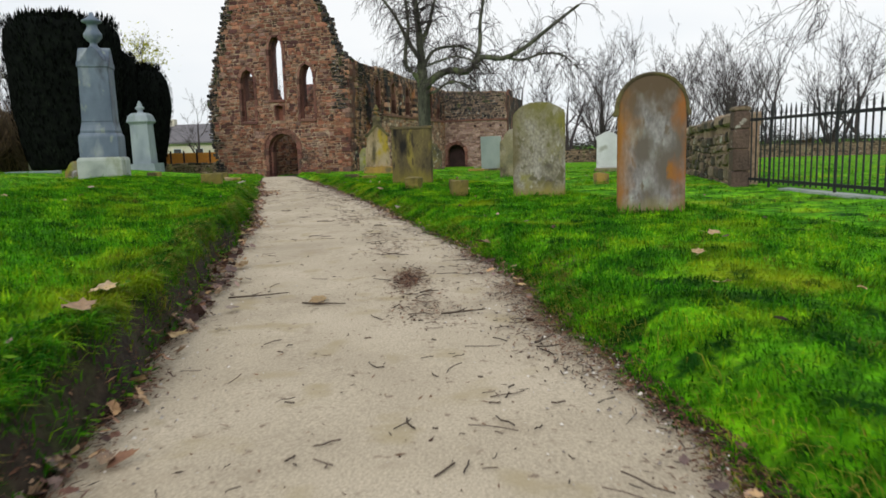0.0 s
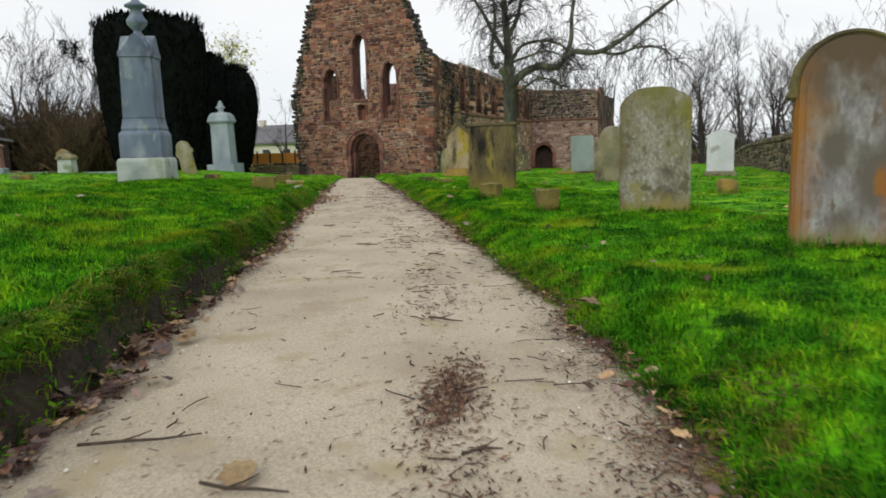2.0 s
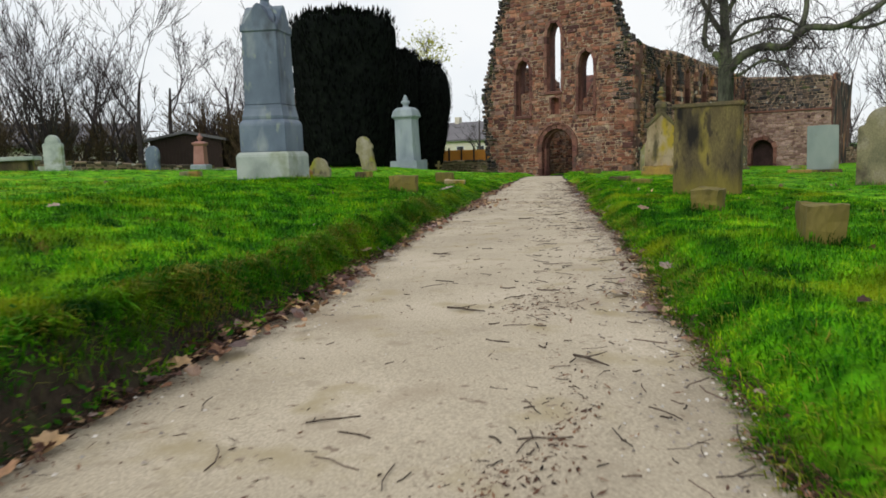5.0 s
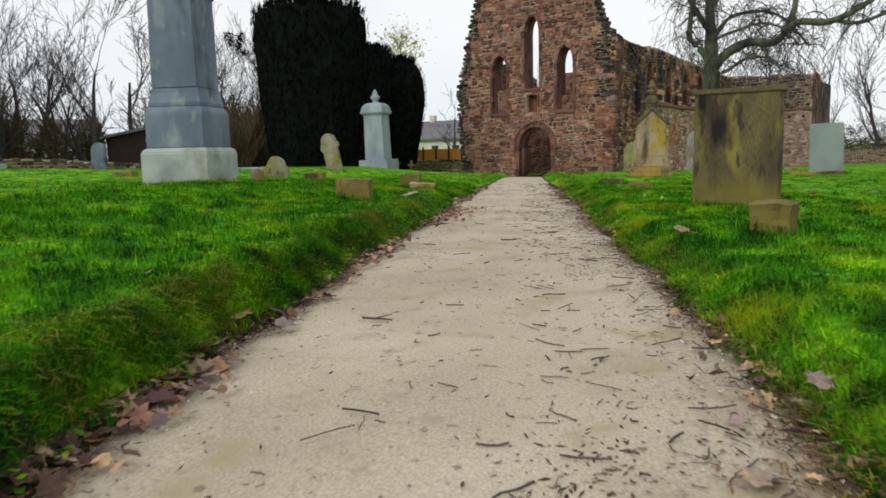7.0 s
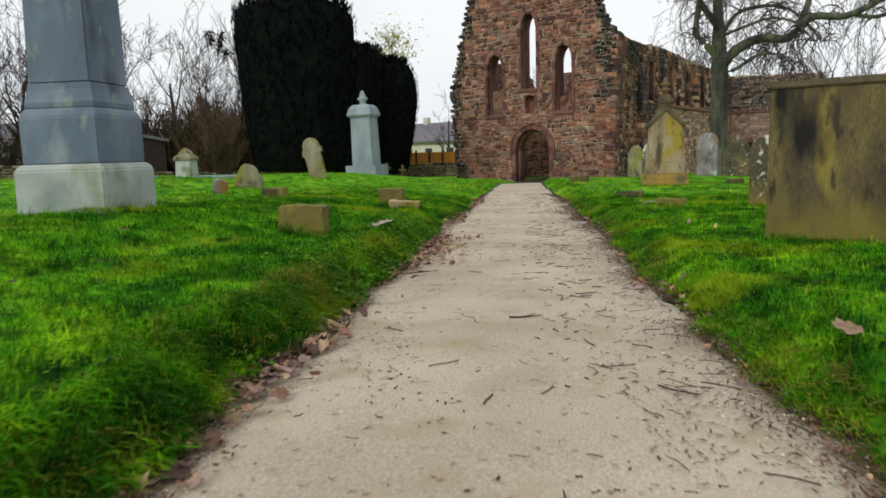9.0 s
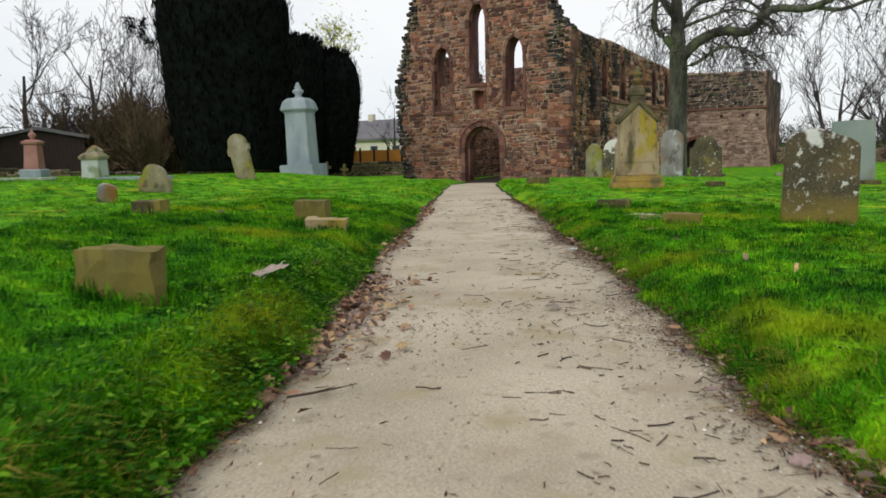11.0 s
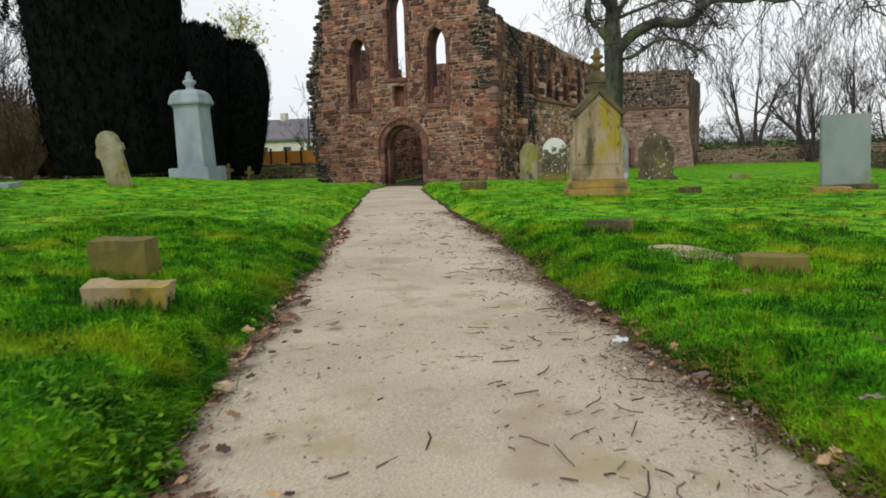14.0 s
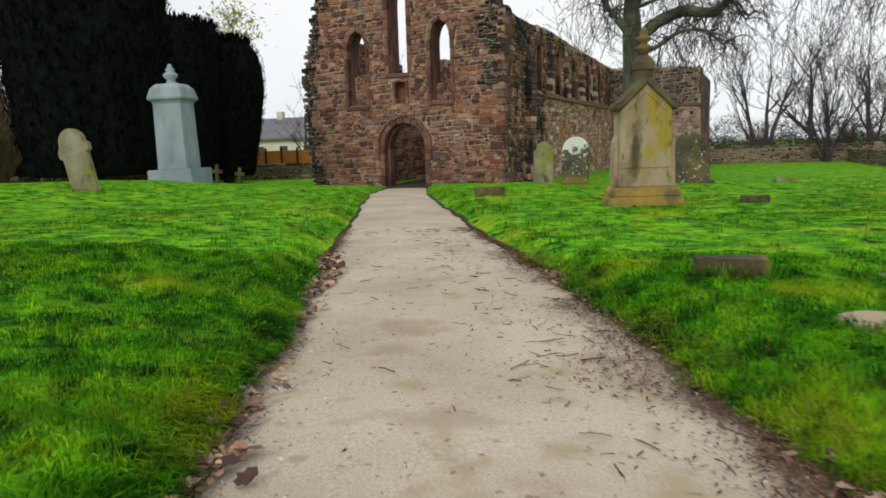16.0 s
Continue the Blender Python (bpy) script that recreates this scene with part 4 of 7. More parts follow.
kerb = tagged(part("railing_kerb", box(bmesh.new(), 0.8, FL, -0.08, 0.08, -0.2, 0.022, 0.01, 0.004), M_GREENGREY, None, at=railing.matrix_basis.copy()), "low pale stone kerb under the railing", "kerb", kind="structure")


# ---- gravestones ----
def profile(kind, w, h):
    a = w / 2
    if kind == "round":
        return [(-a, 0), (a, 0)] + arc(0, h - a, a, 0, 180, 20)
    if kind == "shoulder":
        s = w * 0.13
        r = a - s
        return [(-a, 0), (a, 0), (a, h - r - 0.06), (a - s * 0.3, h - r - 0.01), (a - s, h - r)] + arc(0, h - r, r, 0, 180, 16)[1:-1] + [(-a + s, h - r), (-a + s * 0.3, h - r - 0.01), (-a, h - r - 0.06)]
    if kind == "segment":
        rise = 0.16 * w
        r = (a * a + rise * rise) / (2 * rise)
        ang = math.degrees(math.asin(a / r))
        return [(-a, 0), (a, 0)] + arc(0, h - r, r, 90 - ang, 90 + ang, 14)
    if kind == "ogee":
        return [(-a, 0), (a, 0), (a, h * 0.87), (a * 0.985, h * 0.905), (a * 0.93, h * 0.915), (a * 0.90, h * 0.935), (a * 0.70, h * 0.955), (a * 0.42, h * 0.99), (a * 0.1, h), (-a * 0.3, h * 0.995), (-a * 0.62, h * 0.97), (-a * 0.80, h * 0.93), (-a * 0.94, h * 0.90), (-a, h * 0.86)]
    if kind == "gable":
        return [(-a, 0), (a, 0), (a * 0.98, h * 0.80), (a * 1.12, h * 0.80), (a * 1.12, h * 0.84), (a * 0.3, h * 0.97), (0, h), (-a * 0.3, h * 0.97), (-a * 1.12, h * 0.84), (-a * 1.12, h * 0.80), (-a * 0.98, h * 0.80)]
    if kind == "worn":
        return [(-a, 0), (a, 0), (a * 0.98, h * 0.84), (a * 0.72, h * 0.90), (a * 0.25, h * 0.96), (-a * 0.1, h), (-a * 0.5, h * 0.985), (-a * 0.85, h * 0.92), (-a * 0.97, h * 0.86)]
    if kind == "ears":
        s = w * 0.10
        r = a - s
        return [(-r, 0), (r, 0), (r, h * 0.62), (a, h * 0.64), (a, h * 0.76), (r, h * 0.78)] + arc(0, h - r * 0.95, r, 10, 170, 16) + [(-r, h * 0.78), (-a, h * 0.70), (-a, h * 0.60), (-r, h * 0.58)]
    return [(-a, 0), (a, 0), (a * 0.99, h * 0.985), (a * 0.2, h), (-a * 0.985, h * 0.992)]


def roughen(bm, amount, scale, seed):
    """Breaks up the flat faces and straight edges of a weathered block."""
    bmesh.ops.subdivide_edges(bm, edges=list(bm.edges), cuts=5, use_grid_fill=True)
    for v in bm.verts:
        q = v.co * scale + Vector((seed * 7.3, seed * 3.1, seed * 1.7))
        v.co += noise.noise_vector(q) * amount + noise.noise_vector(q * 3.1) * amount * 0.4
    return bm


def gravestone(label, x, y, w, h, t, kind, mat, yaw=-15, lean=(0, 0), base=None, sunk=0.08, inset=None):
    g = thing("gravestone", label, "gravestone", pose(x, y, land_at(x, y), lean[0], lean[1], yaw), "gravestones in the churchyard")
    z0 = base[2] if base else -sunk
    body = plate([(px, pz + z0) for px, pz in profile(kind, w, h - z0)], -t / 2, t / 2, min(0.014, t * 0.12))
    part("slab", body, mat, g)
    if base is None and h > 0.4:
        inner = [(px * 0.84, z0 + 0.10 + pz * 0.86) for px, pz in profile(kind, w, h - z0)]
        part("carved_panel", plate(inner, -t / 2 - 0.006, -t / 2 + 0.02, 0.005), mat, g)
    if base:
        bw, bt, bz = base
        part("base", plate([(-bw / 2, -0.12), (bw / 2, -0.12), (bw / 2, bz - 0.02), (bw / 2 - 0.02, bz + 0.003), (-bw / 2 + 0.02, bz + 0.003), (-bw / 2, bz - 0.02)], -bt / 2, bt / 2, 0.012), base_mat(mat), g)
    return g


def base_mat(m):
    return {M_WHITE: M_MOSSY, M_PALE: M_DARK, M_TEAL: M_DARK, M_OCHRE: M_ORANGE}.get(m, m)


# the large round-headed stone with a hood
g = gravestone("tall round-headed grey gravestone stained orange with lichen, standing in grass", 1.71, 5.82, 0.53, 1.10, 0.10, "round", M_BIG, -8)
hood_o = [(0.302, 0.80)] + arc(0, 1.10 - 0.265, 0.284, 0, 180, 24) + [(-0.302, 0.80), (-0.302, 0.775)]
hood_i = [(-0.262, 0.775)] + arc(0, 1.10 - 0.265, 0.258, 180, 0, 24) + [(0.262, 0.775), (0.302, 0.775)]
bmh = plate(hood_o + hood_i, -0.054, 0.07, 0.010)
part("hood", bmh, M_HOOD, g, "arched hood mould, dark and mossy")
gravestone("flat-topped mossy yellow-grey gravestone with an eared corner", 1.12, 8.12, 0.58, 1.05, 0.11, "ogee", M_TALL, -10)
g = gravestone("square dark gravestone mottled brown and moss green", -0.50, 12.95, 0.73, 1.02, 0.13, "flat", M_DKSTONE, -12)
part("top_moulding", plate([(-0.385, 0.985), (0.385, 0.985), (0.378, 1.035), (-0.38, 1.03)], -0.085, 0.085, 0.008), M_LICHEN, g, "top edge white with lichen")
for s in (-1, 1):
    part("carved_panel", plate([(px + s * 0.18, 0.22 + pz) for px, pz in profile("round", 0.30, 0.68)], -0.0675, -0.03, 0.004), M_DKSTONE, g)
for x, y, w, h, k, lab in ((-0.38, 10.3, 0.21, 0.18, "gable", "stubby mossy marker stone sunk in the grass"), (0.21, 8.35, 0.19, 0.20, "flat", "stubby mossy marker stone sunk in the grass"), (2.32, 10.4, 0.17, 0.17, "flat", "small reddish marker stone in the grass")):
    s = thing("grave_marker", lab, "grave marker", pose(x, y, land_at(x, y), 3, 2, -20 if x < 0 else 8), "small markers in the grass")
    part("block", roughen(box(bmesh.new(), -w / 2, w / 2, -0.085, 0.085, -0.05, h), 0.02, 8.0, x), M_ORANGE if x > 1 else M_DKSTONE, s)
gravestone("plain blue-grey slab on a dark plinth in open grass", 1.74, 24.45, 0.70, 1.16, 0.12, "flat", M_TEAL, -4, (-3, -1.5), (0.86, 0.32, 0.06))
gravestone("green mossy round-shouldered gravestone", 1.58, 15.3, 0.62, 1.02, 0.11, "shoulder", M_MOSSY, -12)
gravestone("small white marble gravestone with a gabled head", 4.23, 18.2, 0.56, 1.0, 0.12, "gable", M_WHITE, -10, (0, 0), (0.66, 0.3, 0.08))
gravestone("worn dark gravestone blotched with white lichen", -0.52, 16.3, 0.56, 0.78, 0.15, "worn", M_LICH2, -6)
gravestone("narrow greenish gravestone close to the church wall", -3.57, 34.1, 0.56, 1.12, 0.11, "shoulder", M_MOSSY, -15)
gravestone("round-headed gravestone crusted white with lichen", -2.81, 30.9, 0.60, 1.08, 0.12, "round", M_LICH2, -15, (0, 2))
gravestone("broad brown gravestone speckled with lichen", -0.35, 30.5, 0.82, 1.10, 0.14, "shoulder", M_LICHEN, -15, (0, -1), (1.0, 0.3, 0.06))
gravestone("pale grey gravestone with a round head near the tree", -1.2, 31.6, 0.62, 1.35, 0.12, "round", M_GREY, -15)
gravestone("leaning sandstone gravestone with small ears, yellow with lichen", -12.24, 26.9, 0.64, 1.22, 0.13, "ears", M_MOSSY, 6, (-2, -13))
gravestone("squat round-shouldered mossy gravestone", -10.72, 21.2, 0.64, 0.50, 0.13, "shoulder", M_MOSSY, 4)
gravestone("low rough grey stone beside the path graves", -9.17, 18.15, 0.26, 0.26, 0.20, "worn", M_GREY, 40, (6, 4))
gravestone("greenish gravestone behind a small pedestal", -17.6, 27.5, 0.48, 0.95, 0.11, "gable", M_MOSSY, 5)
gravestone("blue-grey gravestone with a pointed round head", -20.5, 25.2, 0.56, 0.98, 0.12, "round", M_BLUEGREY, 10, (0, 1))
gravestone("pale scroll-headed gravestone beside a table tomb", -22.2, 22.4, 0.75, 1.35, 0.14, "shoulder", M_GREENGREY, 12, (0, 0), (1.0, 0.45, 0.28))

# gothic pedestal stone with a finial
gx, gy = -2.08, 23.95
goth = thing("gothic_gravestone", "tall gabled ochre sandstone gravestone with a mossy turned finial", "gravestone", pose(gx, gy, land_at(gx, gy) + 0.02, 0, 0, 10), "gravestones in the churchyard")
part("plinth", plate([(-0.475, -0.15), (0.475, -0.15), (0.475, 0.09), (0.46, 0.105), (-0.46, 0.105), (-0.475, 0.09)], -0.25, 0.25, 0.012), M_ORANGE, goth, "plinth orange with lichen")
part("plinth", plate([(-0.445, 0.105), (0.445, 0.105), (0.445, 0.16), (0.44, 0.20), (0.405, 0.225), (-0.405, 0.225), (-0.44, 0.20), (-0.445, 0.16)], -0.235, 0.235, 0.012), M_ORANGE, goth, "moulded upper plinth orange with lichen")
part("slab", plate([(-0.375, 0.225), (0.375, 0.225), (0.36, 0.42), (0.345, 0.46), (0.335, 1.26), (0, 1.58), (-0.335, 1.26), (-0.345, 0.46), (-0.36, 0.42)], -0.15, 0.17, 0.012), M_OCHRE, goth)
rim_o = [(-0.325, 0.47), (0.325, 0.47), (0.318, 1.24), (0, 1.54), (-0.318, 1.24)]
rim_i = [(-0.255, 0.53), (0.255, 0.53), (0.25, 1.18), (0, 1.42), (-0.25, 1.18)]
for a, b in zip(range(5), (1, 2, 3, 4, 0)):
    part("panel_moulding", plate([rim_o[a], rim_o[b], rim_i[b], rim_i[a]], -0.160, -0.13, 0.006), M_OCHRE, goth)
for k in (-1, 1):
    part("gable_coping", plate([(k * 0.385, 1.195), (k * 0.41, 1.235), (k * 0.40, 1.29), (k * 0.36, 1.315), (k * 0.33, 1.31), (k * 0.09, 1.585), (0, 1.63), (0, 1.535), (k * 0.31, 1.235)], -0.195, 0.20, 0.016), M_HOOD, goth, "dark mossy coping with a knobbed foot")
    part("pilaster", plate([(k * 0.345, 0.225), (k * 0.40, 0.225), (k * 0.39, 0.80), (k * 0.345, 0.90)], -0.11, 0.13, 0.008), M_OCHRE, goth)
part("finial_block", bm_mesh("finial_block", lathe(bmesh.new(), [(0.13, 1.50), (0.13, 1.70), (0.15, 1.72), (0.15, 1.80), (0.11, 1.87), (0.07, 1.90)], 8)), M_HOOD, goth, "eight-sided block dark with moss")
part("finial", bm_mesh("finial", lathe(bmesh.new(), [(0.065, 1.89), (0.06, 1.93), (0.125, 1.975), (0.12, 2.00), (0.055, 2.03), (0.05, 2.06), (0.10, 2.095), (0.095, 2.12), (0.045, 2.15), (0.055, 2.185), (0.02, 2.25)], 14), True), M_HOOD, goth, "turned finial dark with moss")

# the obelisk
ox, oy = -5.52, 11.86
ob = thing("obelisk_monument", "blue-grey granite obelisk with an urn on a stepped pedestal", "monument", pose(ox, oy, 0.36, 0, 0, 13) @ Matrix.Diagonal((0.9, 0.9, 0.875, 1)), "monuments")
bm = frustum(bmesh.new(), [(0.375, -0.30), (0.375, 0.29), (0.345, 0.34)])
bmesh.ops.bevel(bm, geom=list(bm.edges), offset=0.012, segments=2, affect="EDGES")
part("plinth", bm, M_GREENGREY, ob, "greenish weathered granite plinth")
bm = frustum(bmesh.new(), [(0.325, 0.34), (0.325, 0.71), (0.315, 0.75), (0.285, 0.79)])
bmesh.ops.bevel(bm, geom=list(bm.edges), offset=0.01, segments=2, affect="EDGES")
part("pedestal", bm, M_BLUEGREY, ob)
bm = frustum(bmesh.new(), [(0.285, 0.79), (0.288, 0.83), (0.280, 0.86), (0.266, 0.93), (0.262, 0.98)])
part("moulding", bm, M_BLUEGREY, ob)
bm = frustum(bmesh.new(), [(0.260, 0.98), (0.246, 2.02)])
bmesh.ops.bevel(bm, geom=list(bm.edges), offset=0.012, segments=2, affect="EDGES")
part("shaft", bm, M_BLUEGREY, ob)
for k in range(4):
    turn = Matrix.Rotation(math.pi / 2 * k, 4, "Z")
    part("gablet", plate([(-0.255, 1.96), (0.255, 1.96), (0.255, 2.03), (0.235, 2.07), (0.20, 2.06), (0.05, 2.30), (0, 2.335), (-0.05, 2.30), (-0.20, 2.06), (-0.235, 2.07), (-0.255, 2.03)], -0.266, 0.0, 0.010), M_BLUEGREY, ob, "pointed gablet streaked dark", at=turn)
part("neck", frustum(bmesh.new(), [(0.215, 2.0), (0.20, 2.16), (0.12, 2.30)]), M_BLUEGREY, ob)
part("urn", bm_mesh("urn", lathe(bmesh.new(), [(0.15, 2.22), (0.14, 2.30), (0.07, 2.36), (0.055, 2.41), (0.10, 2.45), (0.155, 2.52), (0.155, 2.58), (0.11, 2.64), (0.085, 2.70), (0.095, 2.76), (0.17, 2.79), (0.165, 2.82), (0.09, 2.86), (0.05, 2.90), (0.03, 2.96)], 20), True), M_BLUEGREY, ob, "turned stone urn")

# the pale square monument
mx, my = -13.05, 31.9
mon = thing("pedestal_monument", "pale granite pedestal monument with a small urn, leaning a little", "monument", pose(mx, my, land_at(mx, my) + 0.02, 0, -1.5, 2) @ Matrix.Diagonal((1, 1, 0.95, 1)), "monuments")
bm = frustum(bmesh.new(), [(0.60, -0.2), (0.60, 0.32)])
bmesh.ops.bevel(bm, geom=list(bm.edges), offset=0.02, segments=2, affect="EDGES")
part("plinth", bm, M_PALE, mon)
bm = frustum(bmesh.new(), [(0.40, 0.32), (0.375, 2.10), (0.41, 2.14), (0.41, 2.18)])
bmesh.ops.bevel(bm, geom=list(bm.edges), offset=0.012, segments=2, affect="EDGES")
part("shaft", bm, M_PALE, mon)
bm = frustum(bmesh.new(), [(0.455, 2.18), (0.48, 2.24), (0.455, 2.32), (0.41, 2.50), (0.30, 2.62), (0.16, 2.64)])
bmesh.ops.bevel(bm, geom=list(bm.edges), offset=0.015, segments=2, affect="EDGES")
part("cap", bm, M_PALE, mon, "rounded cap with moulded edge")
part("urn", bm_mesh("urn", lathe(bmesh.new(), [(0.14, 2.62), (0.12, 2.68), (0.10, 2.74), (0.19, 2.84), (0.18, 2.90), (0.09, 2.96), (0.12, 3.02), (0.06, 3.08), (0.07, 3.12), (0.03, 3.17)], 16), True), M_PALE, mon)
gravestone("grey stone standing close behind the pale monument", -13.75, 33.4, 0.60, 1.6, 0.14, "round", M_GREENGREY, -5)
for x, y in ((-14.6, 37.0), (-14.4, 38.3)):
    c = thing("stone_cross", "small weathered stone cross in shade by the yews", "cross", pose(x, y, land_at(x, y), 0, 3, -10), "small crosses")
    part("cross", plate([(-0.06, -0.1), (0.06, -0.1), (0.05, 0.42), (0.19, 0.42), (0.19, 0.54), (0.05, 0.54), (0.05, 0.72), (-0.05, 0.72), (-0.05, 0.54), (-0.19, 0.54), (-0.19, 0.42), (-0.05, 0.42)], -0.05, 0.05, 0.01), M_DARK, c)

# pedestal, pillar, table tomb
px, py_ = -16.85, 26.6
pd = thing("pedestal_gravestone", "small square pedestal with a mossy yellow domed cap", "gravestone", pose(px, py_, land_at(px, py_), 0, 0, 10), "gravestones in the churchyard")
part("shaft", frustum(bmesh.new(), [(0.26, -0.1), (0.24, 0.52)]), M_GREENGREY, pd)
part("cap", frustum(bmesh.new(), [(0.28, 0.52), (0.29, 0.60), (0.22, 0.68), (0.10, 0.74), (0.08, 0.82)]), M_MOSSY, pd, "mossy cap")
px, py_ = -22.5, 30.1
pk = thing("pink_pillar", "polished pink granite pillar with a small urn", "monument", pose(px, py_, land_at(px, py_) + 0.05, 0, 1, 20), "monuments")
part("base", frustum(bmesh.new(), [(0.36, -0.2), (0.36, 0.18), (0.30, 0.22)]), M_PALE, pk)
part("shaft", frustum(bmesh.new(), [(0.25, 0.22), (0.21, 1.05), (0.27, 1.10), (0.28, 1.17), (0.14, 1.24)]), M_PINK, pk)
part("urn", bm_mesh("urn", lathe(bmesh.new(), [(0.10, 1.22), (0.06, 1.28), (0.13, 1.38), (0.12, 1.44), (0.05, 1.50), (0.02, 1.60)], 12), True), M_PINK, pk)
px, py_ = -20.2, 18.6
tt = thing("table_tomb", "long low table tomb with a dark lichened slab", "tomb", pose(px, py_, land_at(px, py_), 0, -1.0, 38), "")
part("slab", box(bmesh.new(), -1.5, 1.3, -0.5, 0.5, 0.34, 0.46, 0.02), M_GREENGREY, tt)
part("chest", box(bmesh.new(), -1.3, 1.1, -0.4, 0.4, -0.15, 0.34, 0.02), M_DARK, tt)


def low_block(label, x, y, w, d, h, yaw, mat, cat="kerb stone", lean=(0, 0)):
    t = thing("grave_kerb_stone", label, cat, pose(x, y, land_at(x, y), lean[0], lean[1], yaw), "low stones in the grass")
    part("block", roughen(box(bmesh.new(), -w / 2, w / 2, -d / 2, d / 2, -0.08, h), 0.014, 9.0, x), mat, t)
    return t


low_block("squared brown sandstone block low in the grass", -3.84, 12.06, 0.345, 0.09, 0.335 - land_at(-3.84, 12.06), 2, M_DKSTONE)
low_block("squared mossy block low in the grass", -4.77, 15.62, 0.29, 0.16, 0.205, 6, M_DKSTONE)
low_block("broken sandstone piece lying before a block", -4.34, 14.98, 0.32, 0.13, 0.11, 14, M_OCHRE, lean=(4, 3))
low_block("low dark block in the grass", -5.95, 14.95, 0.26, 0.14, 0.14, 8, M_DARK)
low_block("low mossy block beside a flat slab", -1.60, 16.12, 0.31, 0.15, 0.10, -4, M_DKSTONE)
low_block("low dark mossy block half lost in grass", -2.25, 18.2, 0.36, 0.14, 0.10, -8, M_DARK)
low_block("small dark block far off in the grass", -0.66, 24.0, 0.33, 0.18, 0.09, -6, M_DARK)
low_block("small pale block far off in the grass", 1.6, 30.5, 0.4, 0.2, 0.10, 4, M_MOSSY)
low_block("low block beside the path", -4.35, 26.6, 0.5, 0.3, 0.14, 12, M_DARK)
low_block("dark block in front of the white slab", 1.15, 23.3, 0.5, 0.2, 0.08, -8, M_ORANGE)
low_block("small mossy block near the wall graves", -11.6, 17.2, 0.45, 0.2, 0.10, 10, M_MOSSY)
low_block("flat pale ledger stone by the yews", -13.9, 24.6, 1.6, 0.7, 0.05, 20, M_PALE)
low_block("flat pale ledger stone by the far graves", -17.0, 24.0, 1.8, 0.7, 0.07, 15, M_GREENGREY)
slab = thing("flat_grave_slab", "flat pale round-ended slab lying in the grass", "grave slab", pose(-1.84, 16.90, land_at(-1.84, 16.90) - 0.016, 0, 0, 28), "")
part("slab", plate(profile("round", 0.34, 0.78), -0.03, 0.02, 0.01), M_OCHRE, slab, at=Matrix.Translation((0, -0.39, 0)) @ Matrix.Rotation(radians(-90), 4, "X"))


# ---- trees ----
def tube(V, F, pts, radii, sides):
    """Adds a tapered tube along points to the lists V and F."""
    n0 = len(V)
    for i, (p, r) in enumerate(zip(pts, radii)):
        d = (pts[min(i + 1, len(pts) - 1)] - pts[max(i - 1, 0)])
        d = d.normalized() if d.length > 1e-6 else Vector((0, 0, 1))
        a = d.orthogonal().normalized()
        b = d.cross(a)
        for k in range(sides):
            t = 2 * math.pi * k / sides
            V.append(p + (a * math.cos(t) + b * math.sin(t)) * r)
    for i in range(len(pts) - 1):
        for k in range(sides):
            q = n0 + i * sides
            F.append((q + k, q + (k + 1) % sides, q + sides + (k + 1) % sides, q + sides + k))


def bough(V, F, rnd, start, way, length, r, depth, droop=0.0, up=0.25, spread=0.6, kids=(3, 5), wobble=0.18, minr=0.004, out=None):
    """A limb with its branches and twigs."""
    n = max(3, min(7, int(length / 0.35) + 2)) if depth else 2
    pts, p, d = [start.copy()], start.copy(), way.normalized()
    for i in range(n):
        d = (d + Vector((rnd.gauss(0, wobble), rnd.gauss(0, wobble), rnd.gauss(0, wobble) + (up - droop * (i / n) * 2) * 0.3))).normalized()
        p = p + d * (length / n)
        pts.append(p.copy())
    radii = [max(minr, r * (1 - 0.75 * i / n)) for i in range(n + 1)]
    tube(V, F, pts, radii, 6 if r > 0.06 else 4 if r > 0.02 else 3)
    if out is not None:
        V, F = out
    if depth <= 0:
        return
    for _ in range(rnd.randint(*kids)):
        i = rnd.randint(max(1, n // 4), n)
        base = (pts[i] - pts[i - 1]).normalized()
        side = Vector((rnd.gauss(0, 1), rnd.gauss(0, 1), rnd.gauss(0, 0.6))).normalized()
        bough(V, F, rnd, pts[i], base * (1 - spread * 0.5) + side * spread, length * (rnd.uniform(0.42, 0.76) if depth > 1 else rnd.uniform(0.24, 0.44)), radii[i] * 0.58, depth - 1, droop, up, spread, kids, wobble, minr)


def bare_tree_mesh(seed, height, stems=1, depth=4, spread=0.6, kids=(3, 5), minr=0.012, trunk_r=0.2):
    r = random.Random(seed)
    V, F, TV, TF = [], [], [], []
    for s in range(stems):
        w = Vector((r.gauss(0, 0.24 if stems > 1 else 0.04), r.gauss(0, 0.24 if stems > 1 else 0.04), 1))
        bough(V, F, r, Vector((r.uniform(-0.2, 0.2) if stems > 1 else 0, r.uniform(-0.2, 0.2) if stems > 1 else 0, -0.3)), w, height * (0.52 if stems > 1 else 0.55), trunk_r / math.sqrt(stems), depth, 0.0, 0.34, spread, kids, 0.10, minr, (TV, TF))
    return mesh_of("trunk", V, F), mesh_of("crown", TV, TF)


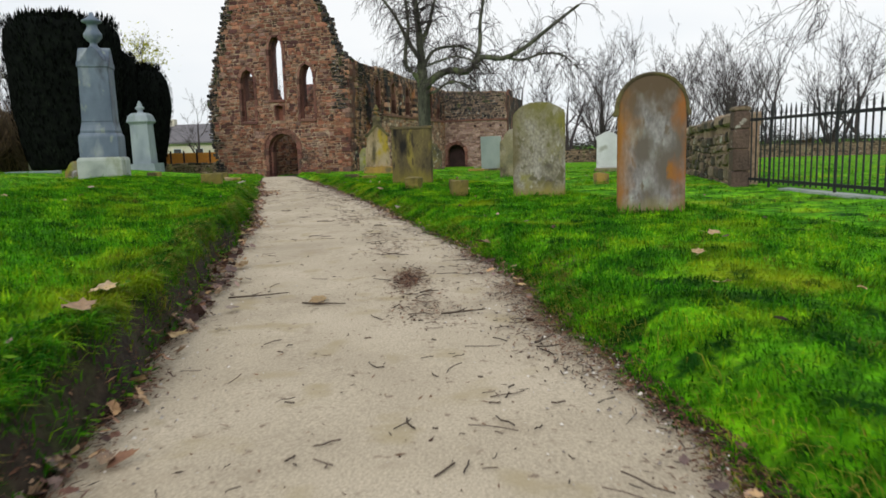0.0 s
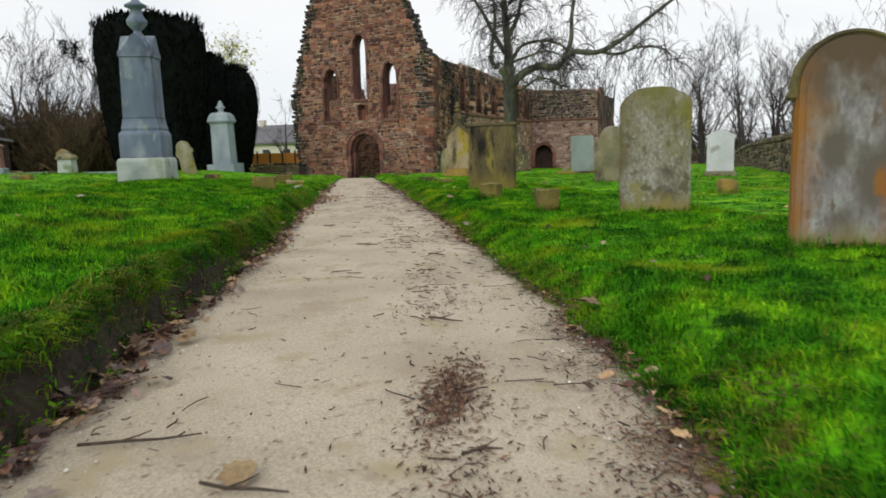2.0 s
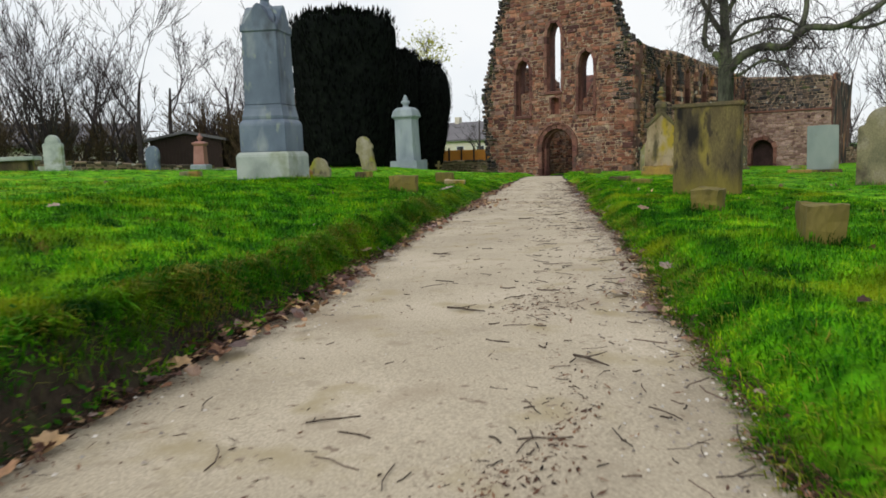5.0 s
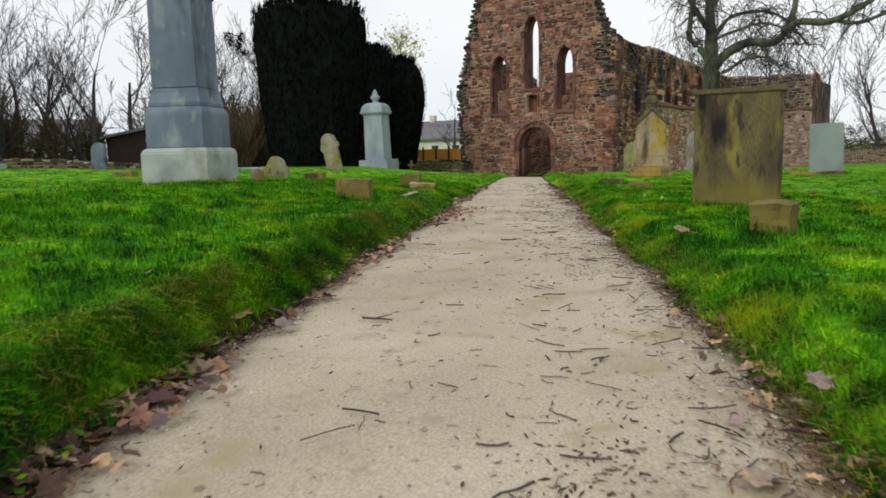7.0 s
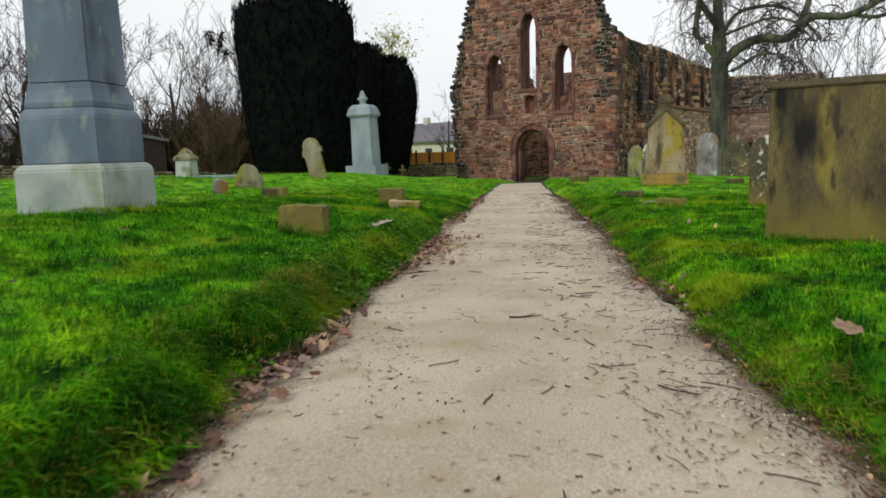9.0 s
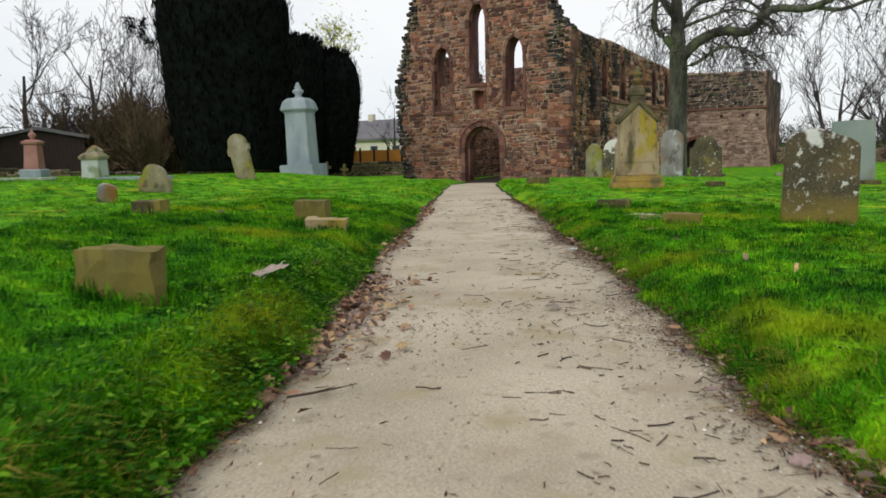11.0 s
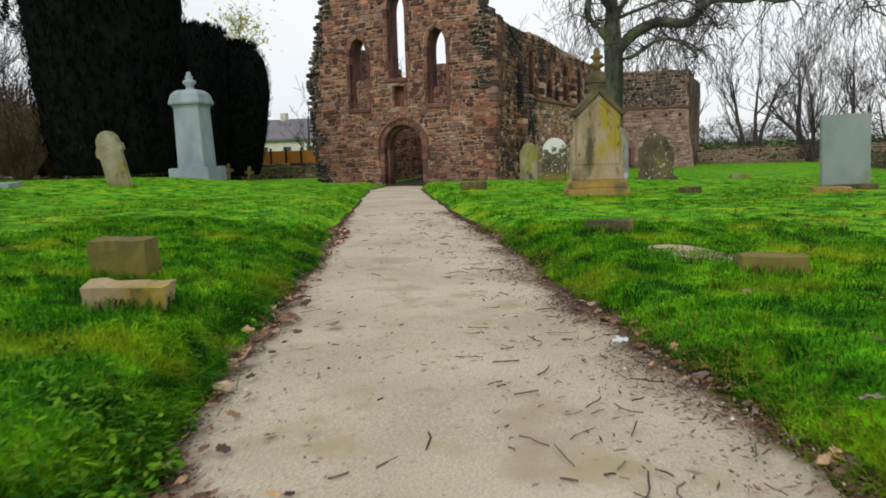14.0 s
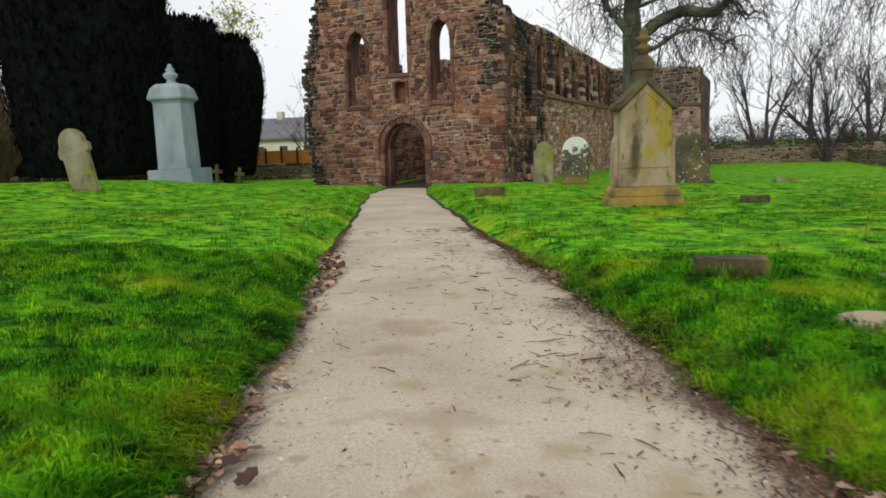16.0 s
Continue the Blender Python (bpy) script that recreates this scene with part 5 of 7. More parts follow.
VARIANTS = [bare_tree_mesh(11, 11.5, 1, 4, 0.58, (4, 6), 0.0115, 0.26), bare_tree_mesh(23, 11, 3, 4, 0.52, (3, 5), 0.011, 0.32), bare_tree_mesh(35, 11.5, 2, 4, 0.54, (4, 5), 0.011, 0.30), bare_tree_mesh(47, 11, 5, 3, 0.48, (6, 7), 0.011, 0.28)]
for pair in VARIANTS:
    for me in pair:
        me.materials.append(M_BARK_FAR)
SHRUBS = [bare_tree_mesh(61 + i, 4.6, 9, 3, 0.45, (4, 6), 0.011, 0.16) for i in range(3)]
for pair in SHRUBS:
    for me in pair:
        me.materials.append(M_BRUSH)


def bare_tree(x, y, size, kind, yaw, label="bare winter tree beyond the churchyard wall"):
    t = thing("bare_tree", label, "tree", Matrix.LocRotScale((x, y, land_at(x, y)), Euler((0, 0, yaw)), (size, size, size)), "bare trees round the churchyard")
    part("trunk", VARIANTS[kind][0], None, t)
    part("crown", VARIANTS[kind][1], None, t)


rt = random.Random(5)
for x, y, s, k in ((13.5, 76, 1.05, 1), (18, 80, 1.1, 0), (21, 75, 1.0, 2), (9.5, 84, 1.2, 2), (25.5, 79, 1.1, 1), (31, 76, 1.05, 0), (37, 82, 1.2, 2), (44, 80, 1.1, 1), (6.5, 95, 1.25, 0), (52, 90, 1.2, 0),
                   (27, 62, 0.62, 2), (33, 50, 0.55, 0), (30, 38, 0.5, 3), (60, 60, 0.9, 0), (16, 70, 0.8, 3), (24, 70, 0.85, 3), (34, 86, 1.1, 3), (28.5, 72, 0.9, 1), (40, 74, 1.0, 2), (-3, 98, 1.3, 1), (-9, 100, 1.3, 0), (-2.5, 90, 1.3, 2)):
    bare_tree(x, y, s * 1.2, k, rt.uniform(0, 6.28))
for x, y, s, k in ((-42, 24, 0.95, 0), (-38, 29, 1.0, 1), (-35.5, 33, 0.95, 3), (-34, 38, 1.05, 2), (-46, 30, 1.1, 2), (-31, 43, 1.0, 0), (-29, 47, 0.95, 3), (-40, 38, 1.15, 1), (-33, 48, 1.1, 1), (-50, 22, 1.1, 0), (-44, 16, 1.0, 3),
                   (-26.5, 50, 0.9, 3), (-38, 45, 1.1, 0), (-24, 72, 0.8, 0), (-20, 78, 0.85, 2), (-28, 60, 0.8, 1), (-52, 12, 1.1, 1), (-36.5, 25, 0.8, 3), (-41.5, 30.5, 0.9, 1), (-43, 20, 0.9, 3), (-36, 37, 0.8, 1)):
    bare_tree(x, y, s, k, rt.uniform(0, 6.28))
for x, y, s, k in ((-26.2, 44.5, 1.1, 1), (-25.8, 40.5, 0.9, 1), (-27.0, 41.5, 0.95, 0), (-28.0, 43.0, 1.0, 2), (-24.8, 39.0, 0.75, 2), (-25.5, 46.5, 1.15, 2), (-24.8, 45.5, 1.0, 0), (-37, 27, 0.95, 2), (-40, 21, 0.9, 1), (-34.5, 29, 0.7, 1), (-43, 14, 1.0, 0), (-46, 8, 1.0, 2), (-24.5, 49, 1.0, 1), (-36, 34, 1.0, 0), (-38.5, 32, 1.1, 1), (-41, 28, 1.1, 2), (-44, 24, 1.15, 0), (-39, 36, 1.0, 2), (-47, 18, 1.2, 1), (-42, 33, 1.2, 0), (-35, 36, 0.8, 1), (-49, 27, 1.3, 2), (-45, 35, 1.3, 1), (-37, 40, 1.0, 2), (-29, 45, 0.9, 0), (29, 80, 0.7, 0), (14, 82, 0.7, 1), (40, 78, 0.7, 2), (22, 84, 0.8, 2)):
    t = thing("leafless_shrub", "dense leafless brown shrub behind the low wall", "shrub", Matrix.LocRotScale((x, y, land_at(x, y)), Euler((0, 0, rt.uniform(0, 6.28))), (s, s, s)), "shrubs along the boundary")
    part("stem", SHRUBS[k][0], None, t)
    part("crown", SHRUBS[k][1], None, t)

# the brown thicket between the shed and the first yew
for i in range(22):
    x, y = -24.6 - 9.5 * (i % 11) / 10 + rt.uniform(-0.5, 0.5), 42.0 + 3.2 * (i // 11) + 0.12 * i + rt.uniform(-0.6, 0.6)
    size = rt.uniform(0.95, 1.3)
    t = thing("leafless_shrub", "tall tangled brown shrub in the thicket behind the wall", "shrub", Matrix.LocRotScale((x, y, land_at(x, y)), Euler((0, 0, rt.uniform(0, 6.28))), (size, size, size)), "shrubs along the boundary")
    part("stem", SHRUBS[i % 3][0], None, t)
    part("crown", SHRUBS[i % 3][1], None, t)

# the weeping tree before the church
tree = thing("weeping_tree", "large bare weeping tree with a mossy trunk and crooked limbs", "tree", pose(-0.8, 38.5, land_at(-0.8, 38.5)))
zb = land_at(-0.8, 38.5)
V, F = [], []
P = lambda x, z, y=0.0: Vector((x + 0.8, y, z - zb))
tube(V, F, [P(-0.82, zb - 0.3), P(-0.80, 0.3), P(-0.80, 2.0), P(-0.80, 3.4), P(-0.85, 4.4), P(-0.88, 5.4), P(-0.98, 6.8), P(-1.15, 8.6), P(-1.1, 10.5)], [0.44, 0.36, 0.33, 0.33, 0.30, 0.21, 0.17, 0.13, 0.08], 12)
part("trunk", mesh_of("trunk", V, F, True), M_BARK, tree, "mossy grey-green trunk")
BOUGHS = [([P(-0.82, 4.0), P(-1.3, 4.6, -0.2), P(-1.68, 5.0, -0.3), P(-1.66, 5.9, -0.3), P(-1.5, 6.9, -0.3), P(-1.6, 8.6, -0.2), P(-1.5, 10.2)], 0.15),
         ([P(-0.85, 5.2), P(-1.25, 5.8, 0.2), P(-1.7, 6.6, 0.3), P(-2.2, 7.6, 0.4), P(-2.9, 8.6, 0.6), P(-3.6, 9.4, 0.6)], 0.14),
         ([P(-0.8, 3.7), P(-0.2, 4.35, -0.3), P(0.6, 4.65, -0.6), P(1.5, 4.55, -0.9), P(2.2, 5.2, -1.1), P(3.3, 5.1, -1.4), P(4.4, 5.6, -1.6), P(5.6, 6.5, -1.8), P(7.0, 7.5, -2.0)], 0.21),
         ([P(1.8, 4.9, -1.0), P(2.15, 5.8, -0.8), P(2.2, 7.0, -0.6), P(2.4, 8.4, -0.5), P(2.3, 10.0)], 0.13),
         ([P(-0.85, 4.8), P(-0.3, 5.7, 0.3), P(0.4, 6.0, 0.6), P(1.4, 6.0, 0.9), P(2.2, 5.5, 1.2), P(2.9, 4.6, 1.3)], 0.10),
         ([P(-0.9, 6.1), P(-0.4, 7.2, 0.4), P(-0.1, 8.4, 0.5), P(0.7, 9.6, 0.8)], 0.12),
         ([P(-0.8, 3.5), P(-0.2, 3.6, -0.6), P(0.5, 4.0, -1.1), P(1.2, 3.9, -1.4), P(1.7, 3.4, -1.6)], 0.09),
         ([P(-0.85, 4.9), P(0.0, 5.1, -0.7), P(0.9, 5.3, -1.0), P(1.7, 5.0, -1.3), P(2.3, 4.3, -1.5)], 0.07),
         ([P(3.4, 5.15, -1.4), P(4.3, 5.0, -1.3), P(5.3, 5.3, -1.2), P(6.4, 5.2, -1.0), P(7.1, 4.6, -0.9)], 0.08)]
rw = random.Random(77)


def bend(pts, n):
    out = []
    for i in range(len(pts) - 1):
        a, b, c, d = pts[max(0, i - 1)], pts[i], pts[i + 1], pts[min(len(pts) - 1, i + 2)]
        for k in range(n):
            t = k / n
            out.append(0.5 * (2 * b + (c - a) * t + (2 * a - 5 * b + 4 * c - d) * t * t + (3 * b - a - 3 * c + d) * t ** 3))
    return out + [pts[-1]]


TV, TF = [], []
for pts, r in BOUGHS:
    V, F = [], []
    q = bend(pts, 4)
    tube(V, F, q, [max(0.03, r * (1 - 0.72 * i / len(q))) for i in range(len(q))], 8)
    part("limb", mesh_of("limb", V, F, True), M_BARK, tree)
    for i in range(5, len(q)):
        for _ in range(2):
            side = Vector((rw.gauss(0, 1), rw.gauss(0, 1), rw.gauss(0.15, 0.5))).normalized()
            bough(TV, TF, rw, q[i], side, rw.uniform(0.8, 1.7), 0.030, 2, 1.5, -0.05, 0.55, (3, 4), 0.2, 0.0075)
for i in range(60):
    z = rw.uniform(6.5, 10.5)
    side = Vector((rw.gauss(0, 1), rw.gauss(0, 1), rw.uniform(0.1, 0.9))).normalized()
    bough(TV, TF, rw, P(-1.0 + rw.uniform(-0.2, 0.2), z), side, rw.uniform(1.2, 2.8), 0.05, 2, 1.3, 0.1, 0.55, (3, 4), 0.18, 0.0075)
tagged(part("crown", mesh_of("crown", TV, TF), M_BARK_FAR, tree, "fine drooping twigs"), kind="stuff")

# a second drooping tree outside the railing
t2 = thing("weeping_tree", "bare drooping tree beyond the railing, its twigs hanging", "tree", pose(12.2, 17.2, land_at(12.2, 17.2)))
V, F = [], []
tube(V, F, [Vector((0, 0, -0.3)), Vector((0.1, 0, 2)), Vector((0, 0.2, 4.5)), Vector((-0.2, 0.1, 8))], [0.3, 0.24, 0.2, 0.1], 10)
part("trunk", mesh_of("trunk", V, F, True), M_BARK, t2)
TV, TF = [], []
for i in range(15):
    z = rw.uniform(4.4, 8)
    a = rw.uniform(0, 2 * math.pi)
    bough(TV, TF, rw, Vector((0, 0.1, z)), Vector((math.cos(a), math.sin(a), 0.35)), rw.uniform(2.2, 4.0), 0.07, 3, 1.0, 0.05, 0.5, (3, 4), 0.16, 0.006)
tagged(part("crown", mesh_of("crown", TV, TF), M_BARK_FAR, t2, "fine drooping twigs"), kind="stuff")


# ---- yews ----
def yew(x, y, r, h, seed, label, flat=True):
    """A clipped columnar yew, narrow at the foot: a dense core and thousands of upright sprays."""
    rr = np.random.RandomState(seed)
    t = thing("yew_tree", label, "tree", pose(x, y, land_at(x, y)), "dark columnar yews")
    V, F = [], []
    tube(V, F, [Vector((0, 0, -0.2)), Vector((0, 0, 0.8)), Vector((0.05, 0, 1.6))], [0.35, 0.28, 0.25], 10)
    part("trunk", mesh_of("trunk", V, F, True), M_BARK, t)
    lev = [(0.03, 0.68), (0.12, 0.76), (0.25, 0.84), (0.42, 0.91), (0.62, 0.97), (0.80, 1.0), (0.90, 1.0), (0.965, 0.97), (1.0, 0.86)] if flat else [(0.03, 0.62), (0.12, 0.72), (0.25, 0.80), (0.42, 0.90), (0.62, 1.0), (0.78, 1.0), (0.88, 0.94), (0.95, 0.80), (1.0, 0.5)]
    zz, ww = [a for a, _ in lev], [b for _, b in lev]

    def rad(u, a):
        lump = 1 + 0.045 * np.sin(5 * a + seed) + 0.035 * np.sin(9 * a + 2 * seed + 4 * u) + 0.03 * np.sin(14 * a + 9 * u)
        return r * np.interp(u, zz, ww) * lump
    rows, sides = 26, 40
    cv = []
    for i in range(rows):
        u = 0.05 + 0.94 * i / (rows - 1)
        a = 2 * np.pi * np.arange(sides) / sides
        R = rad(u, a) * 0.95
        cv.append(np.stack([R * np.cos(a), R * np.sin(a), np.full(sides, u * h)], 1))
    cv.append(np.array([[0, 0, h * 0.985], [0, 0, 0.05 * h]]))
    cv = np.concatenate(cv)
    tris = []
    for i in range(rows - 1):
        for k in range(sides):
            a, b, c, d = i * sides + k, i * sides + (k + 1) % sides, (i + 1) * sides + (k + 1) % sides, (i + 1) * sides + k
            tris += [(a, b, c), (a, c, d)]
    for k in range(sides):
        tris += [((rows - 1) * sides + k, (rows - 1) * sides + (k + 1) % sides, rows * sides), ((k + 1) % sides, k, rows * sides + 1)]
    n = int(5200 * r * h / 15)
    u = rr.uniform(0.05, 1.0, n) ** 0.9
    a = rr.uniform(0, 2 * np.pi, n)
    top = rr.uniform(size=n) < 0.22
    R = np.where(top, rad(np.ones(n), a) * (1.12 if flat else 1.5) * np.sqrt(rr.uniform(size=n)), rad(u, a) * rr.uniform(0.93, 1.0, n))
    z = np.where(top, h * rr.uniform(0.96, 1.0, n), u * h)
    base = np.stack([R * np.cos(a), R * np.sin(a), z], 1)
    outw = np.stack([np.cos(a), np.sin(a), np.zeros(n)], 1)
    tang = np.stack([-np.sin(a), np.cos(a), np.zeros(n)], 1)
    ln = rr.uniform(0.12, 0.34, n)[:, None] * np.where(top, 1.3, 1.0)[:, None]
    tip = base + np.array([0, 0, 1.0]) * ln + outw * ln * rr.uniform(-0.05, 0.45, n)[:, None] + tang * ln * rr.uniform(-0.25, 0.25, n)[:, None]
    wd = rr.uniform(0.03, 0.06, n)[:, None]
    mid = (base + tip) / 2 + outw * 0.02
    sv = np.stack([base, mid - tang * wd, tip, mid + tang * wd], 1).reshape(-1, 3)
    q = np.arange(n)[:, None] * 4 + len(cv)
    st = np.concatenate([q + np.array([[0, 1, 2]]), q + np.array([[0, 2, 3]])])
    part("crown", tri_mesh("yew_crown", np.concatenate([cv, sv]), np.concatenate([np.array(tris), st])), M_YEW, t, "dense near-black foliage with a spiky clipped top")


yew(-18.0, 35.5, 2.60, 7.08 - land_at(-18.0, 35.5), 3, "broad near-black columnar yew, flat-topped, narrow at the foot")
yew(-23.1, 50.2, 2.30, 7.55 - land_at(-23.1, 50.2), 5, "near-black columnar yew beside a broader one")
yew(-21.9, 53.0, 2.25, 7.0 - land_at(-21.9, 53.0), 8, "near-black round-headed yew at the end of the row", False)
# the dark side spray on the first yew
sp = thing("conifer", "thin dark conifer leaning out beside the yew", "tree", pose(-21.45, 36.7, land_at(-21.45, 36.7)))
V, F = [], []
tube(V, F, [Vector((0.6, 0, -0.2)), Vector((0.55, 0, 2.6)), Vector((0.1, 0, 4.6)), Vector((-0.8, 0, 5.8)), Vector((-1.6, 0, 6.6))], [0.12, 0.1, 0.06, 0.03, 0.015], 6)
part("trunk", mesh_of("trunk", V, F, True), M_BARK, sp)
rr = np.random.RandomState(4)
n = 560
along = rr.uniform(0, 1, n) ** 0.7
puff = np.array([[-1.0, 0, 6.0], [-1.45, 0.1, 6.35], [-1.9, -0.1, 6.85], [-1.35, 0.1, 6.75], [-1.7, -0.1, 6.5]])[rr.randint(0, 5, n)]
c = puff + rr.normal(0, 1, (n, 3)) * np.array([0.12, 0.12, 0.15])
d = rr.normal(0, 1, (n, 3)) * 0.075 + np.array([-0.02, 0, 0.05])
e = rr.normal(0, 1, (n, 3)) * 0.03
sv = np.stack([c - d, c + e, c + d], 1).reshape(-1, 3)
part("crown", tri_mesh("needles", sv, np.arange(n * 3).reshape(-1, 3)), M_YEW, sp)
# the pale-leaved treetop behind the yews
pt = thing("pale_leaved_tree", "slender tree with sparse yellow-green leaves behind the yews", "tree", pose(-23.4, 57.6, land_at(-23.4, 57.6)))
V, F = [], []
r2 = random.Random(9)
tube(V, F, [Vector((0, 0, -0.2)), Vector((0, 0, 3)), Vector((0.1, 0, 6.5)), Vector((0.2, 0, 10.4))], [0.14, 0.11, 0.07, 0.02], 6)
for i in range(20):
    bough(V, F, r2, Vector((0.1, 0, r2.uniform(5.5, 9.8))), Vector((r2.gauss(0, 1), r2.gauss(0, 1), 0.8)), 1.3, 0.03, 2, 0, 0.3, 0.6, (3, 4), 0.15, 0.006)
part("trunk", mesh_of("trunk", V, F), M_BARK_FAR, pt)
n = 800
c = rr.normal(0, 1, (n, 3)) * np.array([0.95, 0.8, 0.85]) + np.array([0.2, 0, 9.5])
d, e = rr.normal(0, 1, (n, 3)) * 0.085, rr.normal(0, 1, (n, 3)) * 0.07
part("crown", tri_mesh("leaves", np.stack([c - d, c + e, c + d], 1).reshape(-1, 3), np.arange(n * 3).reshape(-1, 3)), M_PALE_LEAF, pt)


# ---- houses, shed and hedges beyond ----
def house(x, y, yaw, L, D, wall_h, roof_h, label, z=None):
    h = thing("house", label, "house", pose(x, y, (land_at(x, y) if z is None else z), 0, 0, yaw), "houses beyond the churchyard")
    part("wall", box(bmesh.new(), -L / 2, L / 2, 0, D, -0.5, wall_h), M_HARL, h)
    bm = plate([(-0.4, wall_h - 0.1), (D / 2, wall_h + roof_h), (D + 0.4, wall_h - 0.1), (D + 0.4, wall_h + 0.08), (D / 2, wall_h + roof_h + 0.2), (-0.4, wall_h + 0.08)], -L / 2 - 0.3, L / 2 + 0.3)
    roof = part("roof", bm, M_SLATE, h, at=Matrix.Rotation(radians(90), 4, "Z") @ Matrix.Scale(-1, 4, (0, 1, 0)))
    part("chimney", box(bmesh.new(), -L / 4, -L / 4 + 0.6, D / 2 - 0.3, D / 2 + 0.3, wall_h + roof_h - 0.3, wall_h + roof_h + 0.8, 0.02), M_HARL, h)
    for i in range(int(L / 2.6)):
        wx = -L / 2 + 1.3 + 2.6 * i
        w = part("window", box(bmesh.new(), wx - 0.5, wx + 0.5, -0.03, 0.1, wall_h - 1.9, wall_h - 0.6), M_WHITE, h)
        part("pane", box(bmesh.new(), wx - 0.43, wx + 0.43, -0.045, 0.05, wall_h - 1.83, wall_h - 0.67), M_GLASS, w)
    return h


house(-27.5, 78, -12, 15, 7, 3.6, 1.9, "low cream harled house with a grey slate roof", -1.6)
house(-50, 42, 40, 16, 7, 2.7, 1.6, "pale low building seen through bare shrubs")
house(-57, 20, 55, 14, 7, 2.7, 1.6, "pale low building behind the trees")
shed = thing("shed", "dark brown boarded shed with a low pitched roof", "shed", pose(-32.7, 40.6, land_at(-32.7, 40.6), 0, 0, 30))
for i in range(20):
    x0 = -2.2 + 0.22 * i
    top = 2.55 + 0.35 * (1 - abs(x0 + 0.11) / 2.2)
    part("board", box(bmesh.new(), x0 + 0.005, x0 + 0.215, 0, 0.1, -0.3, top), M_BROWNWOOD, shed)
part("side", box(bmesh.new(), -2.2, 2.2, 0.1, 3.2, -0.3, 2.5), M_BROWNWOOD, shed)
part("roof", plate([(-2.5, 2.45), (0, 2.95), (2.5, 2.45), (2.5, 2.6), (0, 3.12), (-2.5, 2.6)], -0.25, 3.4), M_SLATE, shed, "grey felted roof")

wf = thing("wooden_fence", "bright orange-brown boarded fence with dark posts", "fence", pose(-23.5, 57.2, -0.08, 0, 0, 10))
for i in range(14):
    x0 = -2 + 1.0 * i
    part("panel", box(bmesh.new(), x0 + 0.07, x0 + 0.93, 0, 0.04, -0.5, 0.92, 0, 0.004), M_ORANGEWOOD, wf)
    part("post", box(bmesh.new(), x0 - 0.06, x0 + 0.06, -0.04, 0.08, -1.2, 1.1), M_BROWNWOOD, wf)


def hedge(name, a, b, h, w, seed, label, mat=None):
    """A dense hedge: a lumpy core under many small sprays."""
    rr = np.random.RandomState(seed)
    a, b = np.array(a, float), np.array(b, float)
    L = np.linalg.norm(b - a)
    n = int(L * 260)
    t = rr.uniform(size=n)
    xy = a + (b - a) * t[:, None] + rr.normal(0, w / 3, (n, 2))
    z = land(xy[:, 0], xy[:, 1]) + h * (1 + 0.15 * np.sin(t * L * 0.9) + 0.1 * np.sin(t * L * 2.3)) * rr.uniform(0, 1, n) ** 0.6
    c = np.column_stack([xy, z])
    d, e = rr.normal(0, 1, (n, 3)) * 0.20, rr.normal(0, 1, (n, 3)) * 0.05
    sv = np.stack([c - d, c + e, c + d], 1).reshape(-1, 3)
    tagged(part(name, tri_mesh(name, sv, np.arange(n * 3).reshape(-1, 3)), mat or M_HEDGE), label, "hedge", kind="stuff")


hedge("hedge", (40, -10), (52, 75), 2.6, 1.6, 1, "dull purple-brown hedge across the field")
hedge("hedge", (33, -8), (43, 58), 2.3, 1.4, 11, "dark purple-brown hedge beyond the railing")
hedge("hedge", (52, 76), (-10, 108), 2.0, 2.0, 2, "dull brown undergrowth behind the far wall")
hedge("hedge", (-52, -8), (-36.5, 31), 2.6, 2.2, 3, "brown undergrowth along the low wall", M_BRUSH)
hedge("hedge", (-58, 12), (-40, 44), 3.4, 3.0, 9, "brown thicket before the pale buildings", M_BRUSH)
hedge("hedge", (-27.5, 41), (-22, 54), 2.2, 1.2, 4, "brown undergrowth beside the shed", M_BRUSH)
hedge("hedge", (-90, 60), (-30, 110), 5.0, 3.0, 5, "far line of bare woodland")
hedge("hedge", (-30, 112), (60, 125), 4.5, 3.0, 6, "far line of bare woodland")


# ---- grass ----
def blades(name, x, y, height, width, lean, az, mat, label, simple=False):
    """Bent blades standing on the land: two triangles each, or one where simple."""
    n = len(x)
    base = np.stack([x, y, land(x, y) - 0.005], 1)
    d = np.stack([np.cos(az), np.sin(az), np.zeros(n)], 1)
    side = np.stack([-np.sin(az), np.cos(az), np.zeros(n)], 1) * width[:, None] / 2
    up = np.array([0, 0, 1.0])
    tip = base + up * (height * (1 - 0.55 * lean))[:, None] + d * (height * lean)[:, None]
    if simple:
        v = np.stack([base - side, base + side, tip], 1).reshape(-1, 3)
        tr = np.arange(n * 3).reshape(-1, 3)
    else:
        mid = base + up * (height * (0.62 - 0.12 * lean))[:, None] + d * (height * lean * 0.32)[:, None]
        v = np.stack([base, mid + side, tip, mid - side], 1).reshape(-1, 3)
        q = np.arange(n)[:, None] * 4
        tr = np.concatenate([q + np.array([[0, 1, 3]]), q + np.array([[3, 1, 2]])])
    return tagged(part(name, tri_mesh(name, v, tr), mat), label, "grass", kind="stuff")


